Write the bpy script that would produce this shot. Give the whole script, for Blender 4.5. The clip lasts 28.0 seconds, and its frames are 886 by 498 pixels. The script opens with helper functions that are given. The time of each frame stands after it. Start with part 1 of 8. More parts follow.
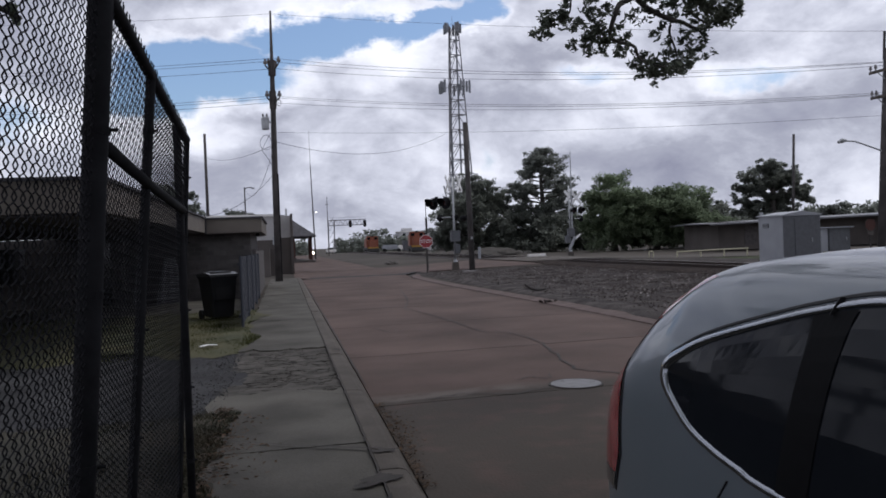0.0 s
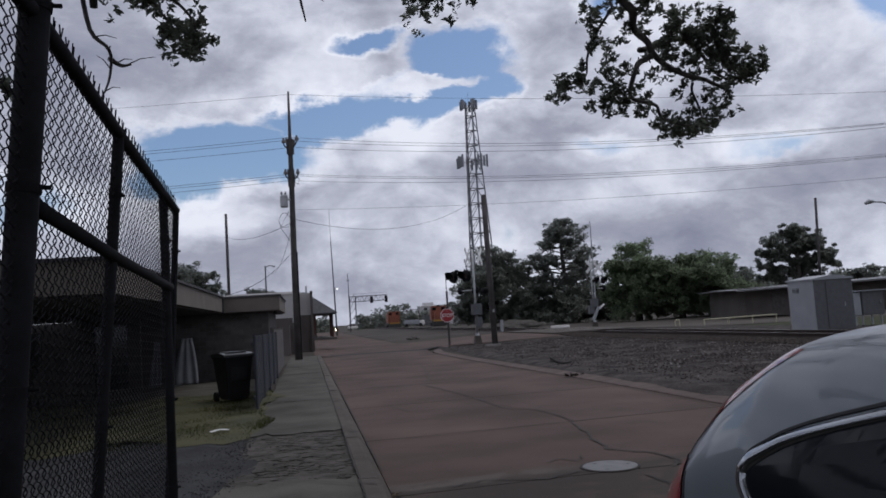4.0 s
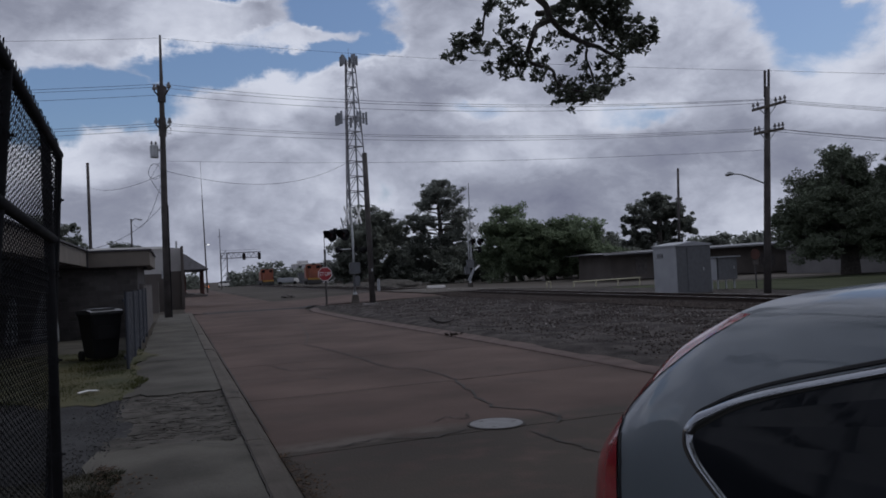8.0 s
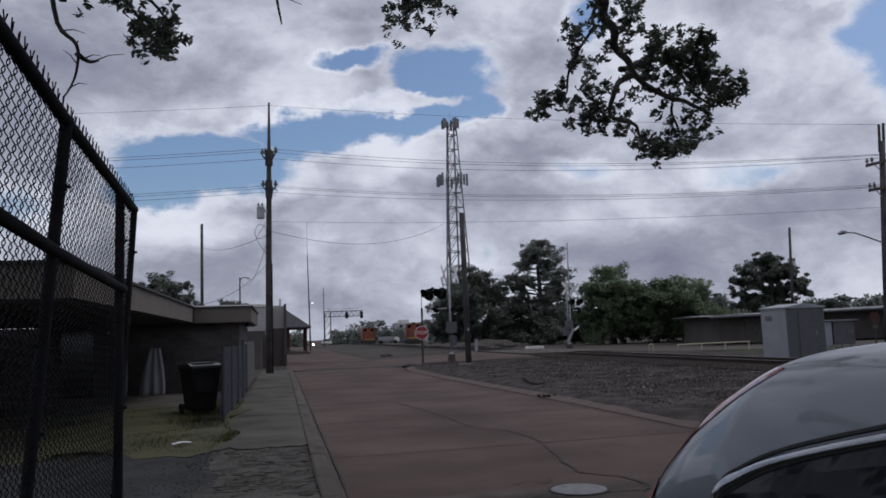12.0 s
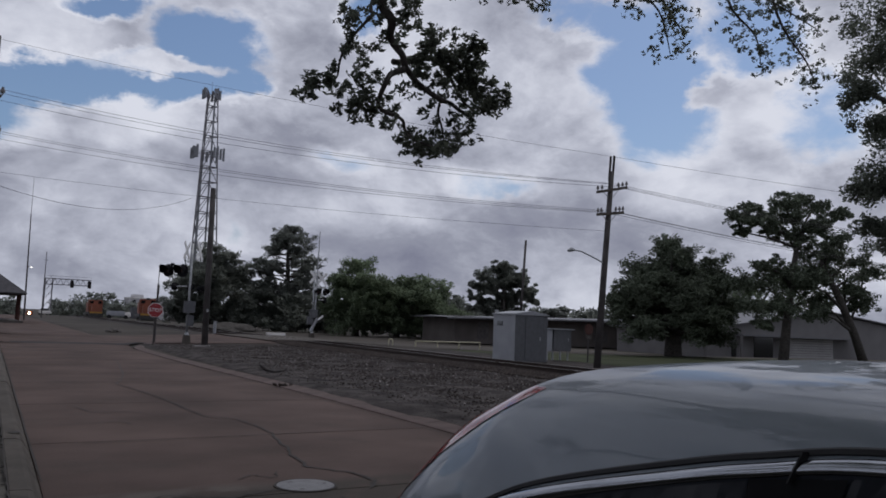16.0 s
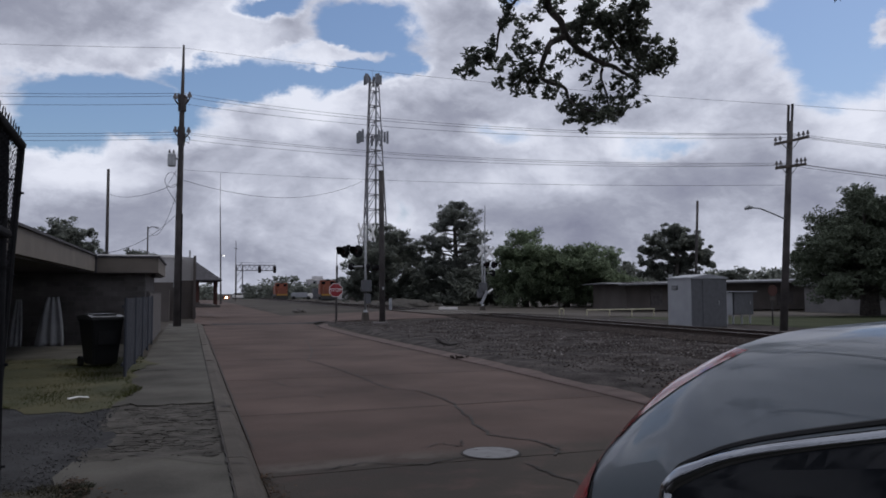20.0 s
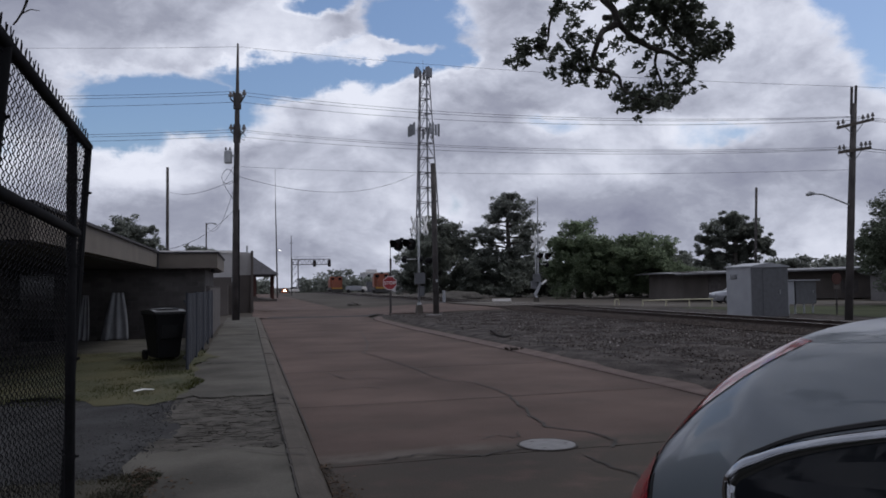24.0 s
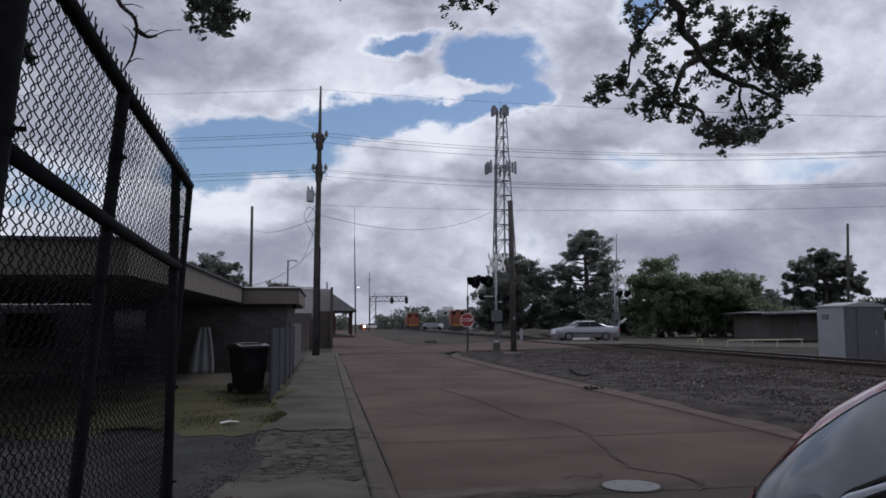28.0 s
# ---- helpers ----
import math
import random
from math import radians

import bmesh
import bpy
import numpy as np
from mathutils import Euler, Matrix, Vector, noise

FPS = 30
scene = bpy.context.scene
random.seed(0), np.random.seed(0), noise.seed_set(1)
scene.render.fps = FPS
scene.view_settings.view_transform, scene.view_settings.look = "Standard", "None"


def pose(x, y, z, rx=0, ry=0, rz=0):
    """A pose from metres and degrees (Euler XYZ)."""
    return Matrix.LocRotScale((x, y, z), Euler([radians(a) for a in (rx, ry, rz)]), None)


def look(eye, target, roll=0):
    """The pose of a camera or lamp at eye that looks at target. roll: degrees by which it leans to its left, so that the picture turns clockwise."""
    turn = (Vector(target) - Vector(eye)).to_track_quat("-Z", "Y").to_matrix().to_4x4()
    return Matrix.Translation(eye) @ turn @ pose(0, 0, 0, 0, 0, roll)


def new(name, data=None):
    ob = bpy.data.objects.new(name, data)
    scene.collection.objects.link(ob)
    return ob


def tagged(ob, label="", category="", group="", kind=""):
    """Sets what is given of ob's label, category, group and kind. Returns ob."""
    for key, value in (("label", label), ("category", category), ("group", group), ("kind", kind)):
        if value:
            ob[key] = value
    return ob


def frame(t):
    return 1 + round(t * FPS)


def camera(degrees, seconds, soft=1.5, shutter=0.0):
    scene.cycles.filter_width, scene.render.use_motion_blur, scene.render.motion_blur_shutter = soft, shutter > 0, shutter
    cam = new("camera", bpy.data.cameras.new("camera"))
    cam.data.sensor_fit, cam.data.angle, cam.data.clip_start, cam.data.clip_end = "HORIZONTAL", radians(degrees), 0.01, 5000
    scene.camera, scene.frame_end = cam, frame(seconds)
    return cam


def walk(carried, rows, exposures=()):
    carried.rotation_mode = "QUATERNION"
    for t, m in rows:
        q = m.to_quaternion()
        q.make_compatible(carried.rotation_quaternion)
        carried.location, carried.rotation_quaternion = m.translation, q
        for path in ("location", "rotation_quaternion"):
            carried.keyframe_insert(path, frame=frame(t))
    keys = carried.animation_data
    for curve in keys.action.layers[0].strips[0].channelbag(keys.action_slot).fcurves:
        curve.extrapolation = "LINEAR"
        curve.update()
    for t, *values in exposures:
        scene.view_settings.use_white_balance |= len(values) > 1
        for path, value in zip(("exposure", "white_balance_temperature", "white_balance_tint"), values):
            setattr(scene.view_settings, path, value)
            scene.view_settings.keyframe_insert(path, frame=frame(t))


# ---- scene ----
cam = camera(58.29, 28.0, soft=1.7, shutter=0.0)
PATH = [
    (0.0, (-0.082, 0.121, 1.663), (0.699, 4.044, 1.632), -2.32),
    (0.5, (-0.095, 0.275, 1.697), (0.860, 4.147, 1.386), -3.34),
    (1.0, (-0.081, 0.274, 1.666), (0.494, 4.230, 1.806), -4.94),
    (1.5, (-0.039, 0.256, 1.644), (0.378, 4.219, 2.000), -5.09),
    (2.0, (0.028, 0.363, 1.663), (0.659, 4.302, 1.967), -4.85),
    (2.5, (0.016, 0.568, 1.660), (1.026, 4.420, 2.031), -6.02),
    (3.0, (0.056, 0.600, 1.661), (0.992, 4.477, 1.959), -4.99),
    (3.5, (0.054, 0.592, 1.664), (0.790, 4.509, 1.995), -5.73),
    (5.5, (-0.009, 0.653, 1.632), (0.732, 4.569, 1.980), 2.97),
    (6.0, (-0.035, 0.721, 1.643), (0.656, 4.654, 1.880), -0.72),
    (6.5, (-0.011, 0.839, 1.641), (0.965, 4.713, 1.823), -2.93),
    (7.0, (0.024, 0.822, 1.646), (0.754, 4.742, 1.960), -1.77),
    (7.5, (0.068, 0.861, 1.695), (1.302, 4.639, 2.143), 1.57),
    (8.0, (-0.108, 0.736, 1.672), (1.179, 4.522, 1.778), -2.81),
    (8.5, (-0.089, 0.665, 1.680), (0.989, 4.511, 1.883), -3.11),
    (8.9, (-0.061, 0.608, 1.684), (0.844, 4.498, 1.895), -1.62),
    (9.0, (-0.056, 0.654, 1.709), (0.710, 4.550, 2.192), -2.70),
    (9.5, (-0.049, 0.631, 1.671), (0.825, 4.511, 2.091), -1.89),
    (10.0, (-0.035, 0.640, 1.655), (0.768, 4.547, 1.956), -1.86),
    (10.5, (0.015, 0.647, 1.660), (0.680, 4.579, 1.973), -2.15),
    (11.0, (0.062, 0.686, 1.635), (0.732, 4.627, 1.762), 0.00),
    (11.5, (0.106, 0.705, 1.625), (0.891, 4.604, 2.050), -1.75),
    (13.5, (0.136, 0.926, 1.652), (0.998, 4.808, 2.086), -1.98),
    (14.0, (0.175, 0.978, 1.636), (1.359, 4.782, 1.988), -2.39),
    (14.5, (0.167, 1.039, 1.644), (1.406, 4.819, 2.071), -0.55),
    (15.0, (0.223, 1.095, 1.647), (2.219, 4.526, 2.141), -2.28),
    (15.5, (0.187, 1.085, 1.672), (2.141, 4.546, 2.122), -2.43),
    (16.0, (0.221, 1.026, 1.648), (2.183, 4.492, 2.026), 2.34),
    (16.5, (0.162, 1.045, 1.626), (1.699, 4.729, 1.876), -1.59),
    (17.0, (0.166, 0.941, 1.643), (1.280, 4.777, 1.841), -2.97),
    (17.5, (0.145, 0.953, 1.648), (1.285, 4.774, 1.968), -1.90),
    (18.0, (0.137, 0.944, 1.650), (1.328, 4.748, 1.987), -1.01),
    (18.5, (0.126, 0.955, 1.640), (1.300, 4.776, 1.789), -1.11),
    (19.0, (0.145, 0.968, 1.644), (1.347, 4.779, 1.800), -0.53),
    (19.5, (0.124, 0.981, 1.643), (1.348, 4.784, 1.829), -0.41),
    (20.0, (0.139, 0.981, 1.646), (1.350, 4.787, 1.864), -0.13),
    (20.5, (0.108, 0.962, 1.638), (1.228, 4.798, 1.804), -0.65),
    (21.0, (0.130, 0.972, 1.647), (1.249, 4.808, 1.821), -0.87),
    (21.5, (0.116, 0.972, 1.645), (1.173, 4.826, 1.797), -0.46),
    (23.5, (0.123, 0.952, 1.651), (1.088, 4.831, 1.823), -0.86),
    (24.0, (0.125, 0.969, 1.648), (1.081, 4.848, 1.828), -0.73),
    (24.5, (0.105, 0.987, 1.633), (0.916, 4.896, 1.881), -0.97),
    (25.0, (0.115, 0.942, 1.655), (0.900, 4.853, 1.955), -1.37),
    (25.5, (0.112, 0.946, 1.637), (0.889, 4.861, 1.901), -0.93),
    (26.0, (0.104, 0.937, 1.646), (0.856, 4.851, 1.979), -0.30),
    (26.5, (0.101, 0.927, 1.643), (0.788, 4.851, 2.006), -0.36),
    (27.0, (0.095, 0.920, 1.648), (0.722, 4.858, 1.963), -0.01),
    (27.5, (0.095, 0.940, 1.658), (0.687, 4.880, 2.014), 0.25),
    (28.0, (0.074, 0.924, 1.631), (0.652, 4.864, 2.002), -0.25),
]
walk(cam, [(t, look(eye, target, roll)) for t, eye, target, roll in PATH],
     exposures=[(0.0, 0.44, 6250, 10), (1.0, 0.63, 6250, 10), (2.0, 0.17, 6150, 10), (3.0, 0.13, 6150, 10), (6.0, 0.13, 6150, 10), (7.0, 0.20, 6200, 10), (8.0, -0.23, 6000, 10), (9.0, 0.21, 6200, 10), (10.0, 0.17, 6250, 10), (11.0, 0.07, 6100, 10), (15.0, -0.13, 6200, 10), (20.0, 0.08, 6150, 10), (28.0, 0.12, 6150, 10)])

# ---- light ----
def sky_world():
    w = bpy.data.worlds.new("cloudy_sky")
    w.use_nodes = True
    nt = w.node_tree
    nt.nodes.clear()
    N = nt.nodes.new
    L = nt.links.new

    def math_node(op, a, b=None, c=None):
        n = N("ShaderNodeMath")
        n.operation = op
        for k, v in enumerate((a, b, c)):
            if v is None:
                continue
            if isinstance(v, (int, float)):
                n.inputs[k].default_value = v
            else:
                L(v, n.inputs[k])
        return n.outputs[0]

    out = N("ShaderNodeOutputWorld")
    bg = N("ShaderNodeBackground")
    L(bg.outputs[0], out.inputs[0])
    sky = N("ShaderNodeTexSky")
    sky.sky_type = "NISHITA"
    sky.sun_disc = False
    sky.sun_elevation = radians(SUN_UP)
    sky.sun_rotation = radians(SUN_TURN)
    sky.dust_density = 1.6
    tc = N("ShaderNodeTexCoord")
    way = tc.outputs["Generated"]
    sep = N("ShaderNodeSeparateXYZ")
    L(way, sep.inputs[0])
    com = N("ShaderNodeVectorMath")
    com.operation = "MULTIPLY"
    L(way, com.inputs[0])
    com.inputs[1].default_value = (1.0, 1.0, 1.7)

    def cloud_noise(scale, detail, rough, shift, twist=0.3):
        mp = N("ShaderNodeMapping")
        mp.inputs["Location"].default_value = shift
        L(com.outputs[0], mp.inputs[0])
        n = N("ShaderNodeTexNoise")
        n.inputs["Scale"].default_value = scale
        n.inputs["Detail"].default_value = detail
        n.inputs["Roughness"].default_value = rough
        n.inputs["Distortion"].default_value = twist
        L(mp.outputs[0], n.inputs["Vector"])
        return n.outputs[0]

    swirl = N("ShaderNodeTexNoise")
    swirl.inputs["Scale"].default_value, swirl.inputs["Detail"].default_value, swirl.inputs["Roughness"].default_value = 9.0, 9, 0.62
    L(com.outputs[0], swirl.inputs["Vector"])
    off = N("ShaderNodeVectorMath")
    off.operation = "SUBTRACT"
    L(swirl.outputs["Color"], off.inputs[0])
    off.inputs[1].default_value = (0.5, 0.5, 0.5)
    warp = N("ShaderNodeVectorMath")
    warp.operation = "MULTIPLY_ADD"
    L(off.outputs[0], warp.inputs[0])
    warp.inputs[1].default_value = (0.085, 0.085, 0.085)
    L(way, warp.inputs[2])
    unit = N("ShaderNodeVectorMath")
    unit.operation = "NORMALIZE"
    L(warp.outputs[0], unit.inputs[0])
    bent = unit.outputs[0]

    sphere = N("ShaderNodeSeparateXYZ")
    L(bent, sphere.inputs[0])
    az = math_node("MULTIPLY", math_node("ARCTAN2", sphere.outputs[0], sphere.outputs[1]), 57.2958)
    el = math_node("MULTIPLY", math_node("ARCSINE", sphere.outputs[2]), 57.2958)
    dome = N("ShaderNodeCombineXYZ")
    L(az, dome.inputs[0])
    L(el, dome.inputs[1])

    def patches(rows, inner=0.25, outer=1.6):
        """Soft oval regions of the sky: bearing and height in degrees, two radii, tilt, weight."""
        total = None
        for a, e, ra, re, tilt, wgt in rows:
            mp = N("ShaderNodeMapping")
            mp.vector_type = "TEXTURE"
            mp.inputs["Location"].default_value = (a, e, 0)
            mp.inputs["Rotation"].default_value = (0, 0, radians(tilt))
            mp.inputs["Scale"].default_value = (ra, re, 1)
            L(dome.outputs[0], mp.inputs[0])
            ln = N("ShaderNodeVectorMath")
            ln.operation = "LENGTH"
            L(mp.outputs[0], ln.inputs[0])
            mr = N("ShaderNodeMapRange")
            mr.interpolation_type = "SMOOTHSTEP"
            mr.inputs[1].default_value = outer
            mr.inputs[2].default_value = inner
            mr.inputs[4].default_value = wgt
            L(ln.outputs["Value"], mr.inputs[0])
            total = mr.outputs[0] if total is None else math_node("MAXIMUM", total, mr.outputs[0])
        return total

    edge = cloud_noise(7.5, 14, 0.60, (3.1, 1.7, 0.4), 0.5)
    fine = cloud_noise(19.0, 12, 0.62, (1.3, 5.2, 2.4), 0.4)
    body = cloud_noise(5.0, 10, 0.56, (7.3, 2.2, 1.1))
    lump = math_node("SUBTRACT", edge, 0.5)
    gap = math_node("SUBTRACT", patches(SKY_GAPS), patches(SKY_WISPS))
    cover = math_node("SUBTRACT", math_node("ADD", math_node("MULTIPLY", lump, 1.5), 0.95), gap)
    mask = N("ShaderNodeMapRange")
    mask.interpolation_type = "SMOOTHSTEP"
    mask.inputs[1].default_value = 0.12
    mask.inputs[2].default_value = 0.62
    L(cover, mask.inputs[0])
    rim = N("ShaderNodeMapRange")
    rim.interpolation_type = "SMOOTHSTEP"
    rim.inputs[1].default_value = 0.95
    rim.inputs[2].default_value = 0.45
    rim.inputs[4].default_value = 0.20
    L(cover, rim.inputs[0])
    # thick cloud bases are grey, thin edges and sunlit puffs are white
    thick = N("ShaderNodeValToRGB")
    cr = thick.color_ramp
    cr.elements[0].position, cr.elements[0].color = 0.08, (0.240, 0.245, 0.315, 1)
    cr.elements[1].position, cr.elements[1].color = 0.74, (0.82, 0.82, 0.88, 1)
    e = cr.elements.new(0.30)
    e.color = (0.345, 0.352, 0.418, 1)
    e = cr.elements.new(0.47)
    e.color = (0.525, 0.532, 0.605, 1)
    e = cr.elements.new(0.58)
    e.color = (0.670, 0.675, 0.745, 1)
    puff = math_node("ADD", math_node("MULTIPLY", math_node("SUBTRACT", body, 0.5), 1.15), math_node("ADD", math_node("MULTIPLY", math_node("SUBTRACT", edge, 0.5), 0.5), math_node("MULTIPLY", math_node("SUBTRACT", fine, 0.5), 0.34)))
    shade = math_node("ADD", math_node("ADD", puff, math_node("ADD", rim.outputs[0], 0.47)), math_node("SUBTRACT", patches(SKY_BRIGHT), patches(SKY_GREY)))
    L(shade, thick.inputs[0])
    blue = N("ShaderNodeMix")
    blue.data_type = "RGBA"
    blue.blend_type = "MULTIPLY"
    blue.inputs[0].default_value = 1.0
    L(sky.outputs[0], blue.inputs[6])
    blue.inputs[7].default_value = (SKY_BLUE * 0.95, SKY_BLUE * 1.0, SKY_BLUE * 1.08, 1)
    mix = N("ShaderNodeMix")
    mix.data_type = "RGBA"
    L(mask.outputs[0], mix.inputs[0])
    L(blue.outputs[2], mix.inputs[6])
    L(thick.outputs[0], mix.inputs[7])
    L(mix.outputs[2], bg.inputs[0])
    bg.inputs[1].default_value = SKY_POWER
    scene.world = w


SUN_UP, SUN_TURN = 62.0, 75.0
SKY_BLUE, SKY_POWER = 0.098, 0.92
SKY_GAPS = [
    (11.5, 15.6, 4.2, 1.4, 12, 1.1), (14.6, 16.6, 1.6, 1.6, 0, 1.1),
    (5.1, 19.8, 3.6, 1.0, 5, 1.06), (12.4, 17.7, 4.0, 2.6, 10, 1.25), (7.4, 15.4, 7.0, 1.4, 8, 1.06), (1.6, 14.5, 5.2, 1.4, 4, 1.12), (-5.6, 12.2, 6.1, 2.1, 0, 1.25),
    (-8.6, 10.5, 3.8, 1.6, 0, 1.0), (13.3, 5.9, 2.8, 1.8, 0, 0.44), (21.6, 11.1, 3.3, 1.2, -10, 0.56), (32.8, 10.3, 3.8, 1.3, -5, 0.62), (-19.2, 8.9, 5.6, 2.1, 0, 0.62),
    (44.4, 17.5, 4.3, 5.9, 0, 1.19), (50.8, 20.1, 4.3, 3.1, 0, 1.0), (41.9, 21.3, 6.1, 1.6, -8, 0.94), (56.0, 14.6, 3.8, 3.1, 0, 0.75), (22.8, 21.7, 2.3, 1.4, 0, 0.88),
]
SKY_WISPS = [
    (10.3, 16.3, 4.1, 0.7, 6, 0.8), (-0.9, 18.0, 4.9, 2.0, 12, 0.5), (47.7, 16.3, 1.8, 1.1, 0, 0.7),
]
SKY_BRIGHT = [
    (-0.9, 16.8, 5.3, 2.4, 15, 0.2), (4.9, 20.5, 4.9, 1.6, 0, 0.1), (10.3, 16.4, 4.5, 0.9, 6, 0.25), (9.0, 13.3, 6.1, 1.6, 14, 0.24), (1.2, 11.4, 2.9, 1.4, 0, 0.22),
    (-7.1, 8.0, 4.9, 1.6, 0, 0.14), (17.4, 17.9, 3.7, 3.7, 0, 0.12), (27.3, 19.4, 6.1, 3.3, 0, 0.08), (5.7, 9.0, 4.9, 2.0, 0, 0.08), (34.1, 10.1, 9.0, 2.0, 0, 0.1),
    (38.0, 16.1, 4.9, 3.7, 0, 0.12), (9.8, 13.5, 6.1, 2.4, 0, 0.08), (49.7, 12.0, 6.1, 2.0, 0, 0.12),
]
SKY_GREY = [
    (2.0, 4.5, 12.0, 2.5, 0, 0.14), (20.0, 3.0, 10.0, 2.5, 0, 0.08),
    (-15.0, 19.0, 11.0, 4.0, 0, 0.30), (-7.0, 21.0, 5.0, 3.0, 0, 0.22),
    (40.0, 14.0, 6.0, 3.0, 0, 0.16), (36.0, 19.0, 6.0, 2.5, 0, 0.10),
    (-16.5, 17.8, 12.2, 4.9, -8, 0.2), (-10.0, 19.6, 5.3, 2.9, 0, 0.14), (20.8, 12.1, 7.8, 2.2, -8, 0.22), (29.9, 10.2, 9.0, 2.4, -4, 0.16), (9.0, 6.2, 12.2, 1.6, 0, 0.1),
    (16.4, 9.7, 6.5, 1.6, 0, 0.1), (26.8, 5.4, 10.2, 2.0, 0, 0.12), (-3.1, 2.1, 8.2, 1.6, 0, 0.1), (14.1, 17.1, 6.9, 2.0, -10, 0.1), (25.7, 12.6, 8.2, 2.0, -5, 0.16),
    (6.6, 8.3, 8.2, 2.0, 0, 0.1), (44.2, 6.7, 10.2, 1.6, 0, 0.08),
]
sky_world()
sun = new("sun", bpy.data.lights.new("sun", "SUN"))
sun.data.energy, sun.data.angle, sun.data.color = 0.8, radians(18), (1.0, 0.95, 0.88)
sun.matrix_world = look((20, -10, 60), (20 - 20 * math.sin(radians(SUN_TURN)), -10 - 20 * math.cos(radians(SUN_TURN)), 60 - 20 * math.tan(radians(SUN_UP))))


# ---- materials ----
def mat(name, colour, rough=0.8, metal=0.0, vary=0.25, scale=6.0, fine=60.0, bump=0.15, second=None, mix=0.5, coat=0.0, island=0.0, objvar=0.0, dist=0.01):
    """A surface with two scales of variation: blotches (scale) and grain (fine), in object metres."""
    m = bpy.data.materials.new(name)
    m.use_nodes = True
    nt = m.node_tree
    N, L = nt.nodes.new, nt.links.new
    b = nt.nodes["Principled BSDF"]
    b.inputs["Roughness"].default_value = rough
    b.inputs["Metallic"].default_value = metal
    if coat:
        b.inputs["Coat Weight"].default_value = coat
        b.inputs["Coat Roughness"].default_value = 0.03
    geo = N("ShaderNodeNewGeometry")
    n1, n2 = N("ShaderNodeTexNoise"), N("ShaderNodeTexNoise")
    n1.inputs["Scale"].default_value, n1.inputs["Detail"].default_value = scale, 5
    n2.inputs["Scale"].default_value, n2.inputs["Detail"].default_value = fine, 4
    L(geo.outputs["Position"], n1.inputs["Vector"])
    L(geo.outputs["Position"], n2.inputs["Vector"])
    ramp = N("ShaderNodeValToRGB")
    c = Vector(colour)
    s = Vector(second) if second else c * (1 + vary)
    ramp.color_ramp.elements[0].position, ramp.color_ramp.elements[0].color = 0.33, (*(c * (1 - vary)), 1)
    ramp.color_ramp.elements[1].position, ramp.color_ramp.elements[1].color = 0.67, (*s, 1)
    L(n1.outputs[0], ramp.inputs[0])
    hsv = N("ShaderNodeHueSaturation")
    L(ramp.outputs[0], hsv.inputs["Color"])
    mr = N("ShaderNodeMapRange")
    mr.inputs[3].default_value, mr.inputs[4].default_value = 1 - vary * 0.9, 1 + vary * 0.9
    L(n2.outputs[0], mr.inputs[0])
    val = mr.outputs[0]
    for amount, src in ((island, geo.outputs["Random Per Island"]), (objvar, None)):
        if amount:
            if src is None:
                src = N("ShaderNodeObjectInfo").outputs["Random"]
            m2 = N("ShaderNodeMapRange")
            m2.inputs[3].default_value, m2.inputs[4].default_value = 1 - amount, 1 + amount
            L(src, m2.inputs[0])
            mm = N("ShaderNodeMath")
            mm.operation = "MULTIPLY"
            L(val, mm.inputs[0])
            L(m2.outputs[0], mm.inputs[1])
            val = mm.outputs[0]
    L(val, hsv.inputs["Value"])
    L(hsv.outputs[0], b.inputs["Base Color"])
    if bump:
        bp = N("ShaderNodeBump")
        bp.inputs["Strength"].default_value, bp.inputs["Distance"].default_value = bump, dist
        L(n2.outputs[0], bp.inputs["Height"])
        L(bp.outputs[0], b.inputs["Normal"])
    return m


def glow(name, colour, power):
    m = bpy.data.materials.new(name)
    m.use_nodes = True
    b = m.node_tree.nodes["Principled BSDF"]
    b.inputs["Base Color"].default_value = (*colour, 1)
    b.inputs["Emission Color"].default_value = (*colour, 1)
    b.inputs["Emission Strength"].default_value = power
    return m


M_ROAD = mat("worn_reddish_concrete_road", (0.080, 0.058, 0.051), 0.92, vary=0.22, scale=0.45, fine=38, bump=0.5, second=(0.112, 0.080, 0.070))


